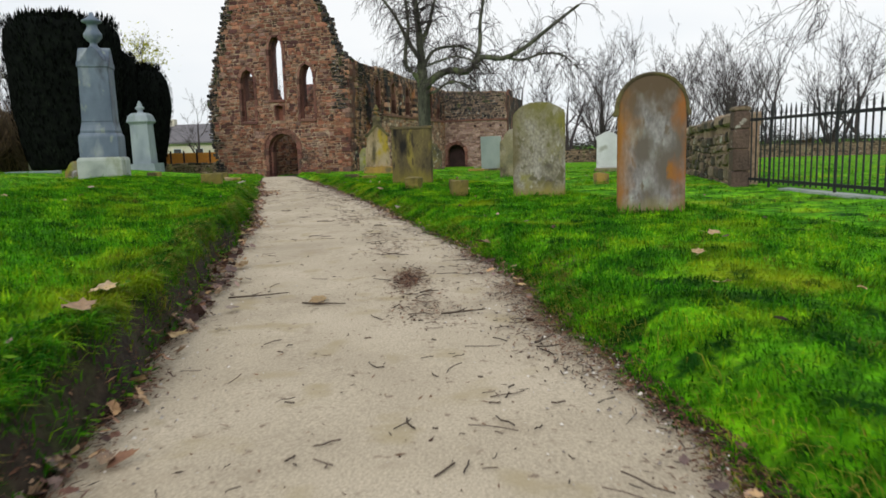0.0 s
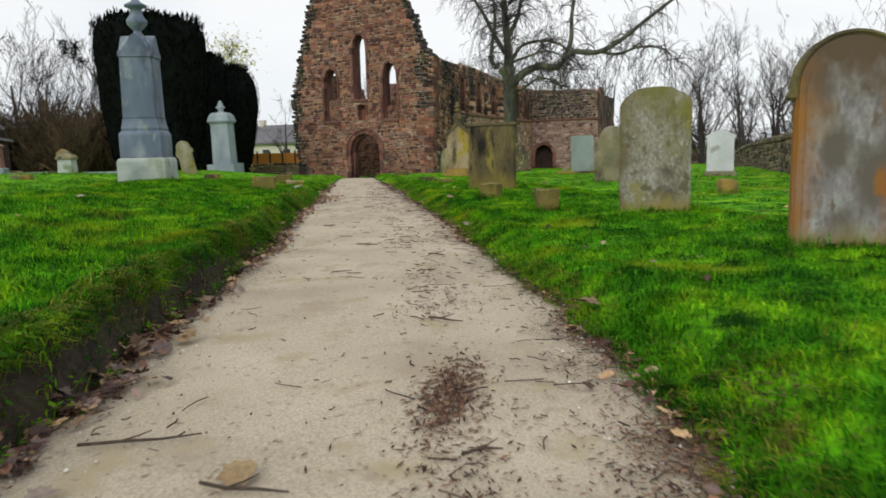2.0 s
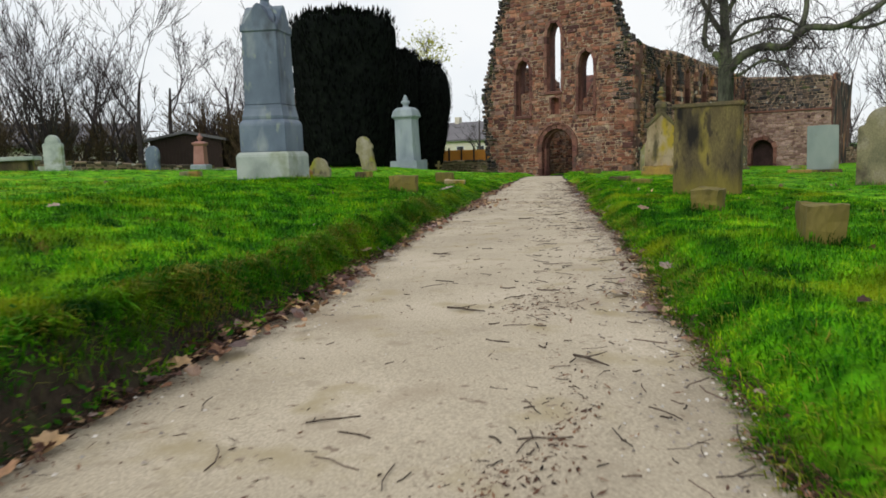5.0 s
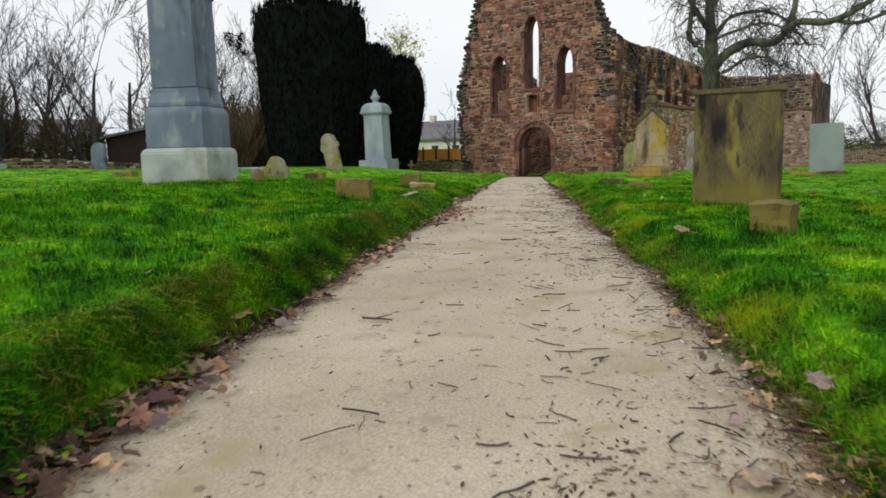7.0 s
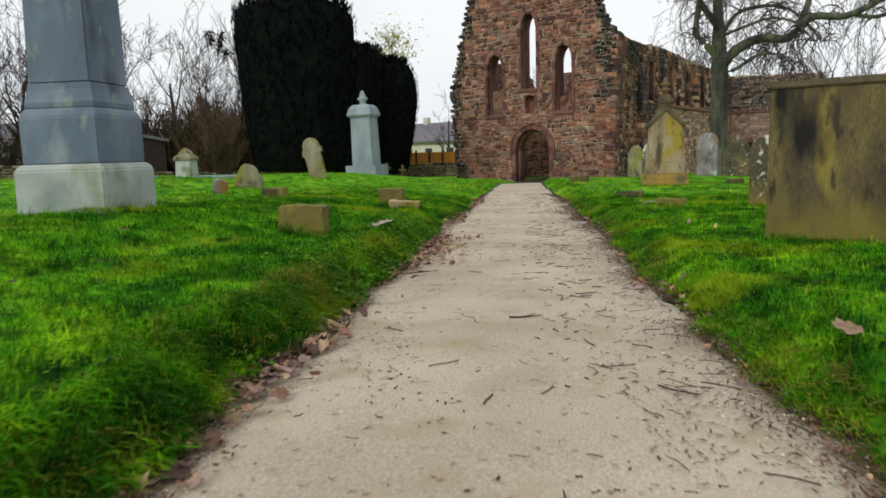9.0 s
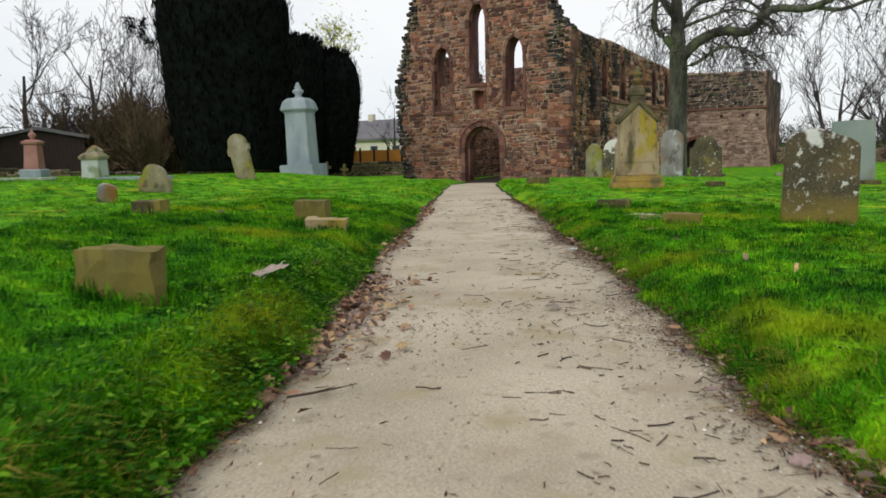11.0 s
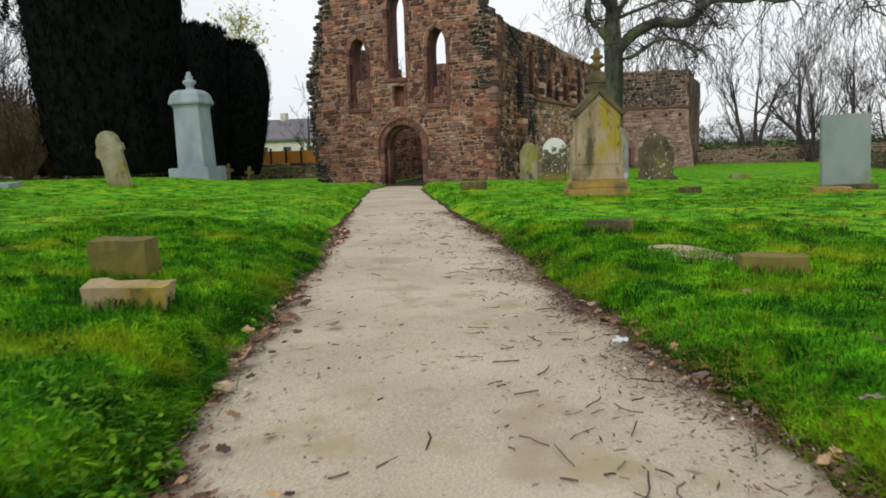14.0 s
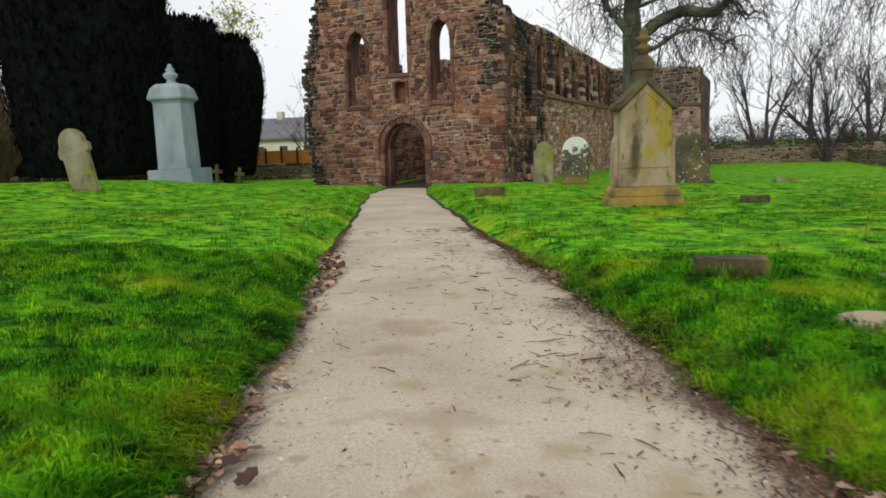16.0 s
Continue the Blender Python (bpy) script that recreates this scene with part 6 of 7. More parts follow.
def lawn(seed, count, d0, d1, y0, y1, side, hgt, wid, power=1.0, lean=(0.3, 1.15)):
    """Random places on one side of the path, between two distances from its edge."""
    rr = np.random.RandomState(seed)
    y = rr.uniform(y0, y1, count)
    d = d0 + (d1 - d0) * rr.uniform(size=count) ** power
    x = np.where(side < 0, edge_left(y) - d, edge_right(y) + d)
    wx, wy = x + 0.25 * np.sin(2.3 * y + 1.1 * x), y + 0.25 * np.sin(2.9 * x - 0.7 * y)
    wz = x * 0.8 + y * 0.6
    wq = y * 0.8 - x * 0.6
    clot = 0.5 + 0.25 * np.sin(21 * wz + 3 * np.sin(5.3 * wq)) * np.sin(19 * wq + 2.5 * np.sin(6.1 * wz)) + 0.25 * np.sin(11.7 * wz + 2 * np.sin(3.7 * wy)) * np.sin(13.1 * wq + 2 * np.sin(2.9 * wx))
    tuft = 0.5 + 0.25 * np.sin(9.3 * wx + 1.3 * wy) * np.sin(8.1 * wy) + 0.25 * np.sin(4.1 * wx - 2.2 * wy) * np.sin(3.7 * wy + 1.9 * wx)
    broad = 0.5 + 0.5 * np.sin(1.1 * x + 0.9 * y + 2 * np.sin(0.6 * y)) * np.sin(1.3 * y - 0.4 * x)
    keep = rr.uniform(size=count) < 0.35 + 0.8 * (0.5 * tuft + 0.6 * clot) ** 1.4
    keep &= (side > 0) | (d > np.interp(y, [0, 2, 6, 8, 9], [0.08, 0.09, 0.09, 0.04, 0.0])) | (rr.uniform(size=count) < 0.22)
    h = hgt * (0.35 + 0.55 * tuft + 0.55 * clot + 0.25 * broad) * rr.uniform(0.6, 1.25, count)
    w = wid * rr.uniform(0.7, 1.4, count)
    az = 2.6 * np.sin(1.9 * wx + 0.8 * wy) + 2.2 * np.sin(1.6 * wy - 1.1 * wx) + rr.normal(0, 2.2, count)
    return x[keep], y[keep], h[keep], w[keep], rr.uniform(lean[0], lean[1], keep.sum()), az[keep]


for seed, count, d0, d1, y0, y1, side, hg, wd, pw, one in (
        (1, 310000, 0.01, 2.4, 0.9, 19, -1, 0.050, 0.0048, 1.35, False), (2, 310000, -0.02, 2.4, 0.9, 19, 1, 0.046, 0.0048, 1.35, False),
        (3, 115000, 2.2, 7.0, 1.5, 24, -1, 0.055, 0.010, 1.2, True), (4, 115000, 2.2, 7.0, 1.5, 26, 1, 0.052, 0.010, 1.2, True),
        (5, 42000, 0.0, 16.0, 18, 42, -1, 0.045, 0.018, 1.0, True), (6, 42000, 0.0, 18.0, 18, 44, 1, 0.045, 0.018, 1.0, True),
        (7, 36000, 7.0, 18.0, 6, 26, -1, 0.060, 0.014, 1.0, True), (8, 20000, 7.0, 14.0, 8, 30, 1, 0.060, 0.014, 1.0, True)):
    x, y, h, w, le, az = lawn(seed, count, d0, d1, y0, y1, side, hg, wd, pw, (0.9, 1.65) if one else (0.25, 1.2))
    blades("grass", x, y, h, w, le, az, M_BLADE, "short uneven winter grass, bright green", one)

# long yellowed grass hanging over the bank on the left of the path
rr = np.random.RandomState(21)
n = 44000
y = rr.uniform(0.8, 20, n)
d = rr.uniform(0.01, 0.26, n) * np.interp(y, [0, 6, 9], [0.6, 0.6, 1]) + np.interp(y, [0, 6, 9], [0.05, 0.05, 0.0])
patch = np.sin(y * 1.9 + 0.6) + 0.6 * np.sin(y * 4.3)
k = rr.uniform(size=n) < (0.35 + 0.35 * patch) * np.interp(y, [0, 2, 3.8, 5.5, 6.6, 8, 10, 12, 14], [0.5, 0.6, 1.2, 1.2, 0.5, 1.1, 1.1, 0.4, 0.12])
y, d = y[k], d[k]
x = edge_left(y) - d
az = rr.normal(-0.3, 1.25, len(x))
blades("verge_grass", x, y, rr.uniform(0.035, 0.085, len(x)), rr.uniform(0.0022, 0.0042, len(x)), rr.uniform(0.7, 1.3, len(x)), az, M_DRY, "long yellowed grass drooping over the path edge")
n = 24000
y = rr.uniform(0.8, 20, n)
d = rr.uniform(-0.04, 0.16, n)
k = rr.uniform(size=n) < 0.4 + 0.3 * np.sin(y * 2.7)
y, d = y[k], d[k]
x = edge_right(y) + d
blades("verge_grass", x, y, rr.uniform(0.03, 0.08, len(x)), rr.uniform(0.0025, 0.0045, len(x)), rr.uniform(0.6, 1.2, len(x)), rr.normal(np.pi, 0.9, len(x)), M_DRY, "sparse yellowed grass along the path edge")
n = 46000
y = rr.uniform(0.9, 18, n)
clump = 0.5 + 0.3 * np.sin(3.1 * y + 2 * np.sin(1.3 * y)) + 0.2 * np.sin(7.7 * y)
d = rr.uniform(0.015, 0.23, n) * np.interp(y, [0, 6, 9, 15], [0.75, 0.75, 1.0, 0.7]) + np.interp(y, [0, 6, 9], [0.05, 0.05, 0.0])
d = np.maximum(d, 0.07 * (1 - clump) * rr.uniform(0, 1.6, n))
x = edge_left(y) - d
blades("verge_grass", x, y, rr.uniform(0.04, 0.085, n) * (0.55 + 0.6 * clump), rr.uniform(0.003, 0.0048, n), rr.uniform(0.4, 1.5, n), rr.normal(-0.2, 1.3, n), M_BLADE, "green grass leaning over the bank of the path")
# ragged clumps drooping from the lip of the bank
cy = rr.uniform(0.9, 18.5, 210)
cd = rr.uniform(0.05, 0.17, 210) * np.interp(cy, [0, 6, 9], [0.7, 0.7, 1.0]) + np.interp(cy, [0, 6, 9], [0.045, 0.045, 0.0])
for mat_, pick, lab in ((M_BLADE, np.arange(210) % 2 > 0, "green grass clumps drooping from the bank"), (M_DRY, (np.arange(210) % 2 == 0) & (cy < 11.5), "yellowed grass clumps drooping from the bank")):
    m = 90
    y = (np.repeat(cy[pick], m) + rr.normal(0, 0.045, pick.sum() * m))
    x = edge_left(y) - np.repeat(cd[pick], m) - rr.normal(0, 0.03, len(y))
    size = np.repeat(rr.uniform(0.6, 1.2, pick.sum()) * np.interp(cy[pick], [11, 15], [1.0, 0.45]), m)
    way = np.repeat(rr.normal(-0.3, 0.4, pick.sum()), m)
    blades("verge_grass", x, y, rr.uniform(0.045, 0.085, len(y)) * size, rr.uniform(0.003, 0.0058, len(y)), rr.uniform(0.3, 1.15, len(y)), way + rr.normal(0, 0.9, len(y)), mat_, lab)
# coarse tufts standing above the mown turf
for side, many, tuft_mat, tuft_label in ((-1, 2300, M_BLADE, "coarse darker tufts standing in the turf"), (1, 2300, M_BLADE, "coarse darker tufts standing in the turf"), (-1, 700, M_DRY, "small yellowed tufts in the turf"), (1, 700, M_DRY, "small yellowed tufts in the turf")):
    m = 18
    ky = rr.uniform(1.0, 30, many)
    kd = 0.12 + 11 * rr.uniform(size=many) ** 1.9
    kx = np.where(side < 0, edge_left(ky) - kd, edge_right(ky) + kd)
    big = np.repeat(rr.uniform(0.5, 1.3, many), m)
    y = np.repeat(ky, m) + rr.normal(0, 0.045, many * m) * big
    x = np.repeat(kx, m) + rr.normal(0, 0.045, many * m) * big
    blades("grass_tufts", x, y, rr.uniform(0.055, 0.115, many * m) * big * (1.0 if tuft_mat is M_BLADE else 0.62), rr.uniform(0.004, 0.009, many * m), rr.uniform(0.2, 1.2, many * m), rr.uniform(0, 6.28, many * m), tuft_mat, tuft_label, True)
# tufts round the feet of the stones
tx, ty = [], []
for o in [o for o in scene.objects if o.parent is None and o.get("category") in ("gravestone", "monument", "kerb stone", "grave marker")]:
    c = o.matrix_basis.translation
    if c.y < 32:
        m = 260 if c.y < 20 else 120
        a = rr.uniform(0, 2 * np.pi, m)
        rad_ = {"monument": 0.5, "gravestone": 0.30}.get(o["category"], 0.2) + rr.uniform(-0.05, 0.08, m)
        tx.append(c.x + rad_ * np.cos(a))
        ty.append(c.y + rad_ * 0.55 * np.sin(a))
tx, ty = np.concatenate(tx), np.concatenate(ty)
blades("grass", tx, ty, rr.uniform(0.05, 0.11, len(tx)), rr.uniform(0.004, 0.008, len(tx)), rr.uniform(0.1, 0.7, len(tx)), rr.uniform(0, 6.28, len(tx)), M_BLADE, "longer grass tufts round the gravestones")

# broad-leaved weeds along the verge
n = 6500
y = np.concatenate([rr.uniform(10.6, 14.2, 4200), rr.uniform(1.5, 19, n - 4200)])
d = np.abs(rr.normal(0.06, 0.22, n)) * np.where(y < 8, 0.45, 1.0) - 0.03
x = edge_left(y) - d
z = land(x, y) + rr.uniform(0.01, 0.06, n)
c = np.stack([x, y, z], 1)
a = rr.uniform(0, 2 * np.pi, n)
l, w = rr.uniform(0.007, 0.019, n)[:, None], rr.uniform(0.005, 0.011, n)[:, None]
dv = np.stack([np.cos(a), np.sin(a), rr.uniform(-0.2, 0.6, n)], 1) * l
sv_ = np.stack([-np.sin(a), np.cos(a), rr.uniform(-0.3, 0.3, n)], 1) * w
v = np.stack([c - dv, c + sv_, c + dv, c - sv_], 1).reshape(-1, 3)
q = np.arange(n)[:, None] * 4
tagged(part("weeds", tri_mesh("weeds", v, np.concatenate([q + np.array([[0, 1, 2]]), q + np.array([[0, 2, 3]])])), M_WEED), "small broad-leaved weeds along the path edge", "weeds", kind="stuff")

# ---- leaves and twigs ----
LOBES = [(0, -0.46), (0.16, -0.38), (0.38, -0.36), (0.36, -0.20), (0.47, 0.02), (0.33, 0.12), (0.32, 0.32), (0.16, 0.32), (0, 0.52), (-0.16, 0.30), (-0.34, 0.30), (-0.32, 0.10), (-0.47, 0.0), (-0.36, -0.18), (-0.36, -0.38), (-0.15, -0.36)]


def leaf_mesh(seed):
    r = random.Random(seed)
    V = [(0, 0, 0.02)]
    for x, y in LOBES:
        j = r.uniform(0.85, 1.15)
        V.append((x * j, y * j, 0.35 * x * x * r.uniform(0.2, 2.2) + 0.2 * max(0, y) ** 2 + r.uniform(0, 0.07)))
    n = len(LOBES)
    F = [(0, 1 + i, 1 + (i + 1) % n) for i in range(n)]
    V += [(-0.012, -0.45, 0.02), (0.012, -0.45, 0.02), (0.03, -0.95, 0.06), (0.01, -0.95, 0.06)]
    F.append((n + 1, n + 2, n + 3, n + 4))
    return V, F


LEAVES = []
for i in range(5):
    v, f = leaf_mesh(300 + i)
    LEAVES.append((np.array(v), f))
LEAF_ME = []
for v, f in LEAVES:
    me = mesh_of("maple_leaf", v, f)
    me.materials.append(M_LEAF_ONE)
    LEAF_ME.append(me)
rl = random.Random(31)
BIG = [(0.27, 4.62, 0.13), (-1.12, 2.35, 0.10), (-1.02, 2.0, 0.10), (-0.98, 2.6, 0.08), (-1.2, 4.25, 0.10), (-1.42, 4.9, 0.09), (-0.85, 10.1, 0.10), (-3.53, 12.64, 0.19), (-2.5, 9.6, 0.08), (-2.05, 8.1, 0.09), (-2.0, 7.6, 0.10), (-2.15, 8.0, 0.08), (-0.62, 7.35, 0.07),
       (-0.47, 7.8, 0.075), (1.2, 3.3, 0.07), (1.0, 2.5, 0.07), (1.5, 3.9, 0.08), (-3.05, 12.9, 0.07), (-2.75, 12.2, 0.06), (-2.3, 13.0, 0.07), (-0.55, 3.17, 0.09), (-0.91, 3.05, 0.07), (-1.30, 4.08, 0.09), (-1.9, 14.2, 0.07), (-3.6, 15.3, 0.07), (-2.9, 4.6, 0.07), (-3.4, 7.0, 0.07), (-1.5, 15.2, 0.07)]
for x, y, s in BIG:
    on = edge_left(y) < x < edge_right(y)
    z = (float(path_z(y)) + 0.018) if on else land_at(x, y) + 0.05
    part_ob = part("maple_leaf", LEAF_ME[rl.randrange(5)], None, None, at=Matrix.LocRotScale((x, y, z), Euler((rl.uniform(-0.25, 0.25), rl.uniform(-0.25, 0.25), rl.uniform(0, 6.28))), (s, s, s)))
    tagged(part_ob, "curled brown maple leaf lying on the gravel" if on else "curled brown maple leaf lying on the grass", "leaf", "fallen leaves")


def litter(places, sizes, seed, name, label):
    r = random.Random(seed)
    V, F, n = [], [], 0
    for (x, y, z), s in zip(places, sizes):
        v, f = LEAVES[r.randrange(5)]
        e = Euler((r.gauss(0, 0.4), r.gauss(0, 0.4), r.uniform(0, 6.28))).to_matrix()
        q = (v * np.array([s * r.uniform(0.3, 1), s, s * r.uniform(0.3, 1.5)])) @ np.array(e).T + np.array([x, y, z])
        V.append(q)
        F += [tuple(i + n for i in g) for g in f]
        n += len(v)
    tagged(part(name, mesh_of(name, np.concatenate(V), F), M_LEAF), label, "leaf litter", kind="stuff")


pl, sz = [], []
for i in range(5200):
    y = rl.uniform(0.8, 20) if i % 4 else rl.gauss(13.0, 0.42)
    d = abs(rl.gauss(0, 0.075)) if i % 4 else abs(rl.gauss(0, 0.15))
    if i % 8 == 0 or i % 4 and rl.random() < 0.5 + 0.4 * math.sin(y * 2.1):
        x = float(edge_left(y)) + d - 0.035
        pl.append((x, y, max(land_at(x, y), float(path_z(y))) + 0.014))
        sz.append(rl.choice((rl.uniform(0.015, 0.04), rl.uniform(0.025, 0.055), rl.uniform(0.04, 0.095))) if i % 4 else rl.uniform(0.02, 0.055))
for i in range(1500):
    y = rl.uniform(0.8, 20)
    if rl.random() < 0.4 + 0.4 * math.sin(y * 1.7 + 1):
        x = float(edge_right(y)) - abs(rl.gauss(0, 0.08)) + 0.04
        pl.append((x, y, max(land_at(x, y), float(path_z(y))) + 0.012))
        sz.append(rl.uniform(0.02, 0.06))
for i in range(150):
    y = rl.uniform(1, 20)
    s = rl.choice((-1, 1))
    x = float(edge_left(y)) - rl.uniform(0.1, 5) if s < 0 else float(edge_right(y)) + rl.uniform(0.1, 5)
    pl.append((x, y, land_at(x, y) + 0.025))
    sz.append(rl.uniform(0.03, 0.07))
litter(pl, sz, 2, "leaf_litter", "brown and purple dead leaves gathered along the path edges")


def twig_points(x, y, L, a, r, z):
    pts, b = [], a
    for i in range(4):
        pts.append(Vector((x, y, z + r.uniform(0, 0.004))))
        b += r.gauss(0, 0.25)
        x, y = x + math.cos(b) * L / 3, y + math.sin(b) * L / 3
    return pts


on_path = lambda y, f: float(edge_left(y)) + (float(edge_right(y)) - float(edge_left(y))) * f
V, F = [], []
for i in range(1700):
    y = rl.uniform(0.8, 22)
    f = rl.choice((rl.uniform(0, 1), rl.gauss(0.66, 0.06), 1 - abs(rl.gauss(0, 0.10)), 1 - abs(rl.gauss(0, 0.16))))
    if not 0 < f < 1.02:
        continue
    L = rl.choice((rl.uniform(0.01, 0.03), rl.uniform(0.015, 0.05), rl.uniform(0.04, 0.13)))
    tube(V, F, twig_points(on_path(y, f), y, L, rl.uniform(0, 6.28), rl, float(path_z(y)) + 0.010), [rl.uniform(0.001, 0.0028)] * 4, 3)
tagged(part("twigs", mesh_of("small_twigs", V, F), M_TWIG), "small dark twigs and bits scattered on the gravel", "twigs", kind="stuff")
for x, y, L, a in ((0.0, 2.85, 0.20, 0.2), (-0.1, 3.3, 0.10, 0.5), (0.32, 2.38, 0.1, 0.7), (-1.2, 3.55, 0.2, 0.6), (-1.0, 3.3, 0.28, 0.55), (-0.62, 3.13, 0.2, 0.15), (-1.85, 8.28, 0.12, 0.1), (-0.95, 9.2, 0.2, -0.4), (-1.5, 14.3, 0.36, 0.12), (-1.95, 13.75, 0.4, 0.2), (-1.35, 12.1, 0.34, -0.4), (-1.7, 12.7, 0.26, -0.2),
                   (-2.2, 15.35, 0.12, 0.9), (-0.1, 5.6, 0.15, 0.1), (-0.6, 6.4, 0.14, -0.5), (-1.2, 6.9, 0.16, 0.4), (-0.35, 4.6, 0.16, -0.6), (-2.9, 11.6, 0.22, 0.3), (-2.0, 10.6, 0.14, 0.3), (-1.75, 15.6, 0.3, -0.5)):
    V, F = [], []
    zt = max(land_at(x, y), float(path_z(y)) if edge_left(y) < x < edge_right(y) else -9) + 0.014
    q = twig_points(x, y, L, a, rl, zt)
    tube(V, F, q, [0.0045, 0.0042, 0.0035, 0.002], 5)
    tube(V, F, [q[1], q[1] + Vector((0.03, 0.025, 0.004)), q[1] + Vector((0.05, 0.055, 0.006))], [0.003, 0.002, 0.0012], 4)
    tagged(part("fallen_twig", mesh_of("fallen_twig", V, F), M_TWIG), "dark crooked twig lying on the gravel path", "twig", "fallen twigs")
# brown bark flakes and needles in patches and along both edges
SPOTS = [(-2.60, 16.0, 0.045, 0.16, 800), (-2.52, 15.72, 0.05, 0.16, 700), (-2.70, 16.5, 0.035, 0.2, 400), (-1.92, 13.5, 0.05, 0.25, 700), (-1.78, 12.9, 0.05, 0.25, 700), (-0.80, 9.3, 0.07, 0.25, 900), (0.60, 3.6, 0.07, 0.2, 900), (-0.17, 3.72, 0.045, 0.16, 1700), (0.40, 3.45, 0.10, 0.16, 900), (0.45, 2.9, 0.08, 0.2, 700), (-0.07, 3.06, 0.09, 0.22, 600), (-0.36, 4.9, 0.10, 0.22, 420), (-0.58, 5.75, 0.07, 0.16, 600), (-0.66, 6.1, 0.10, 0.2, 300), (-0.88, 7.13, 0.10, 0.25, 400), (0.31, 4.0, 0.11, 0.13, 600), (-0.6, 8.0, 0.10, 0.35, 420), (-0.8, 8.7, 0.12, 0.3, 300), (-1.15, 9.8, 0.14, 0.3, 400), (-1.5, 11.4, 0.12, 0.5, 420), (-1.9, 13.2, 0.13, 0.5, 900), (-2.2, 14.9, 0.11, 0.5, 900), (-2.6, 16.3, 0.11, 0.5, 800), (-2.9, 12.5, 0.3, 0.3, 600), (-2.0, 10.0, 0.4, 0.25, 600), (-2.1, 12.9, 0.3, 0.35, 500)]
fx, fy = [], []
for cx, cy, sx, sy, many in SPOTS:
    fx.append(rr.normal(cx, sx, many))
    fy.append(rr.normal(cy, sy, many))
m_e = 85000
ye = rr.uniform(0.8, 22, m_e)
side_r = rr.uniform(size=m_e) < 0.62
mat_w = (0.55 + 0.45 * np.sin(1.7 * ye + 1.0) * np.sin(0.9 * ye + 2.0) + 0.25 * np.sin(6.1 * ye)) * np.interp(ye, [0, 2, 3, 4.3, 5.5, 10, 14], [0.08, 0.11, 0.20, 0.16, 0.08, 0.09, 0.18])
de = np.abs(rr.normal(0, 1, m_e)) * np.where(side_r, np.clip(mat_w, 0.03, 0.25), 0.055) - 0.05
fx.append(np.where(side_r, edge_right(ye) - de, edge_left(ye) + de))
fy.append(ye)
yl = rr.uniform(0.8, 20, 2400)
fx.append(edge_left(yl) + (edge_right(yl) - edge_left(yl)) * rr.uniform(0.03, 0.97, 2400))
fy.append(yl)
fx, fy = np.concatenate(fx), np.concatenate(fy)
n = len(fx)
c = np.stack([fx, fy, np.maximum(land(fx, fy), np.where((fx > edge_left(fy)) & (fx < edge_right(fy)), path_z(fy) + 0.004, -9)) + 0.004], 1)
a = rr.uniform(0, 2 * np.pi, n)
l, w = 0.004 + 0.016 * rr.uniform(size=n)[:, None] ** 2, rr.uniform(0.0012, 0.0045, n)[:, None]
dv = np.stack([np.cos(a), np.sin(a), rr.uniform(-0.1, 0.35, n)], 1) * l
sv_ = np.stack([-np.sin(a), np.cos(a), rr.uniform(-0.2, 0.4, n)], 1) * w
v = np.stack([c - dv, c + sv_, c + dv, c - sv_], 1).reshape(-1, 3)
q = np.arange(n)[:, None] * 4
M_FLAKE = material("bark_flake", [(0.04, 0.019, 0.013), (0.11, 0.05, 0.03), (0.21, 0.115, 0.065)], 20, (60, 0.3), 0.9, (60, 0.0), (), "island", 0.4)
tagged(part("bark_debris", tri_mesh("bark_debris", v, np.concatenate([q + np.array([[0, 1, 2]]), q + np.array([[0, 2, 3]])])), M_FLAKE), "brown bark flakes and needles strewn on the gravel", "debris", kind="stuff")
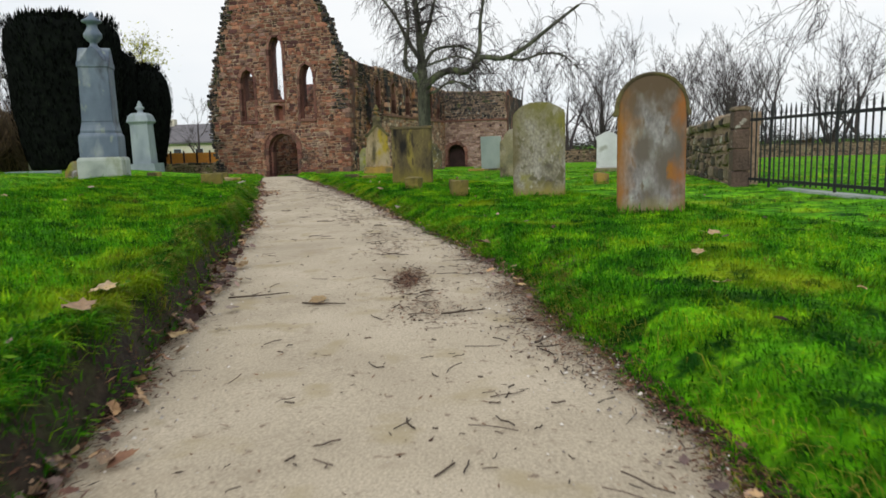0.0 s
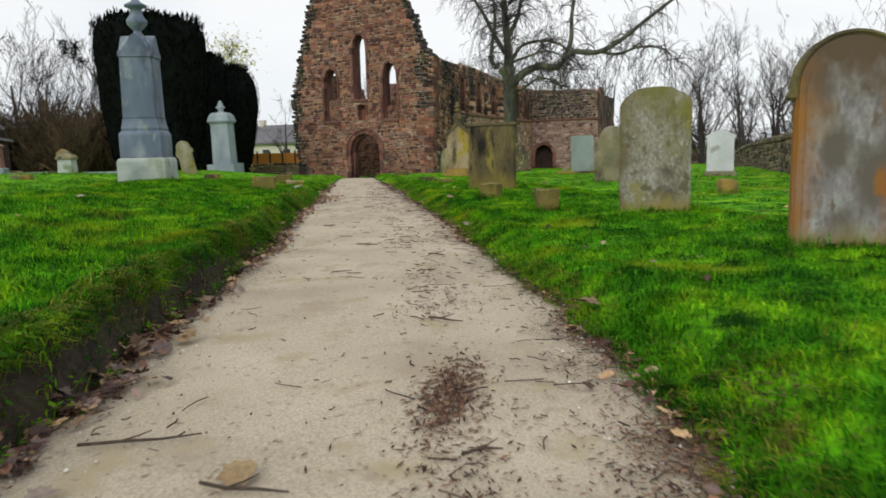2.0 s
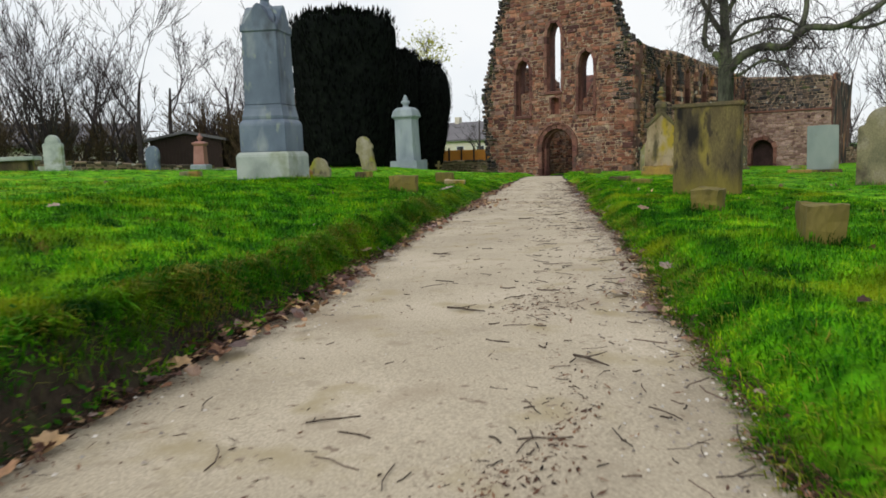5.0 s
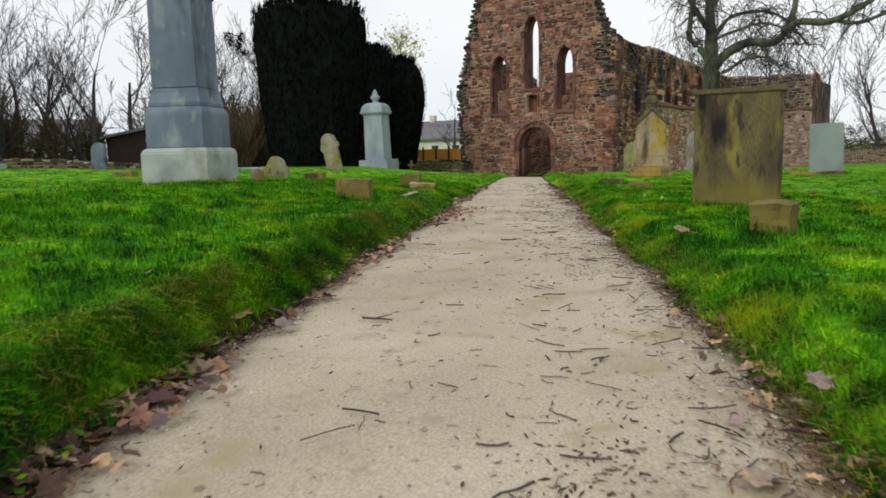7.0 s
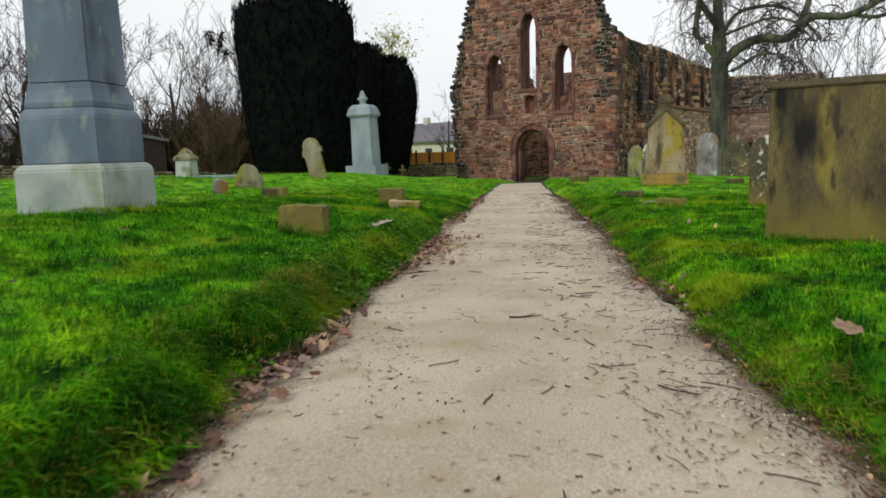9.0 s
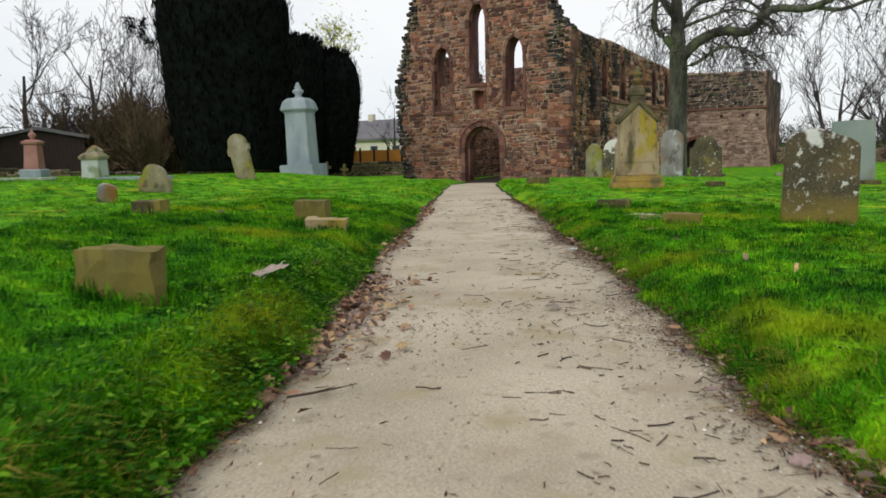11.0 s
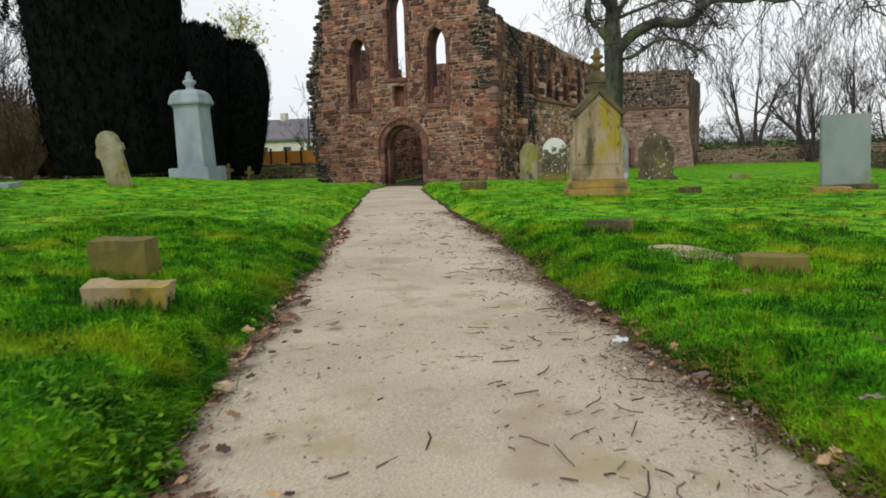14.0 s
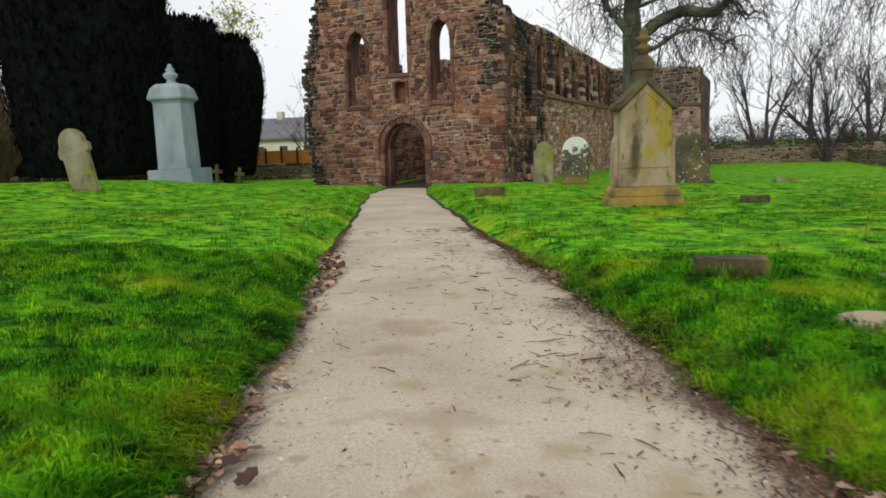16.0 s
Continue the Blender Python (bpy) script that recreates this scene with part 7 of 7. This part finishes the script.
# pale grit washed to the edges of the path
n = 5200
y = rr.uniform(0.8, 18, n)
gside = rr.uniform(size=n) < 0.7
d = np.abs(rr.normal(0, 0.14, n)) - 0.02
gx_ = np.where(gside, edge_right(y) - d, edge_left(y) + d)
c = np.stack([gx_, y, path_z(y) + 0.006], 1)
r_g = rr.uniform(0.0025, 0.0075, n)[:, None]
spin = rr.uniform(0, 2 * np.pi, n)
ax = np.stack([np.cos(spin), np.sin(spin), np.zeros(n)], 1) * r_g
ay = np.stack([-np.sin(spin), np.cos(spin), np.zeros(n)], 1) * r_g * rr.uniform(0.5, 1.0, n)[:, None]
az_ = np.array([0, 0, 1.0]) * r_g * 0.8
v = np.stack([c - ax, c + ay, c + ax, c - ay, c + az_], 1).reshape(-1, 3)
q = np.arange(n)[:, None] * 5
M_GRIT = material("pale_grit", [(0.18, 0.15, 0.13), (0.36, 0.31, 0.26), (0.55, 0.51, 0.46)], 9, (60, 0.2), 0.9, (60, 0.0), (), "island", 0.4, 0.8)
tagged(part("grit", tri_mesh("grit", v, np.concatenate([q + np.array([[a, (a + 1) % 4, 4]]) for a in range(4)])), M_GRIT), "pale grit and pebbles loose along the path edges", "grit", kind="stuff")
# crushed paper scrap on the path edge
pts = [(0, 0, 0.004)]
for i in range(14):
    a, r_ = 6.283 * i / 14, (0.045, 0.022, 0.036, 0.028)[i % 4] * rl.uniform(0.4, 1.5)
    pts.append((r_ * math.cos(a), r_ * math.sin(a), rl.uniform(0, 0.014)))
pp = tagged(part("paper_scrap", mesh_of("paper_scrap", pts, [(0, 1 + i, 1 + (i + 1) % 14) for i in range(14)]), M_WHITE, None, at=pose(-2.41, 15.10, float(path_z(15.10)) + 0.014)), "torn white scrap lying on the gravel", "scrap")

# ---- single stones of the west front, the lowest first ----
STONES = []
for v, f in SHAPES:
    me = mesh_of("stone", v, f)
    me.materials.append(M_RUBBLE)
    STONES.append(me)
rnd = random.Random(99)
front_blocks.sort(key=lambda q: q[1])
rubble_parts(front_blocks[:300], west_wall, rnd, STONES)
tagged(part("upper_rubble", rubble_mesh("upper_rubble", front_blocks[300:], rnd, (0.015, 0.055)), M_RUBBLE_I, west_wall), kind="stuff")
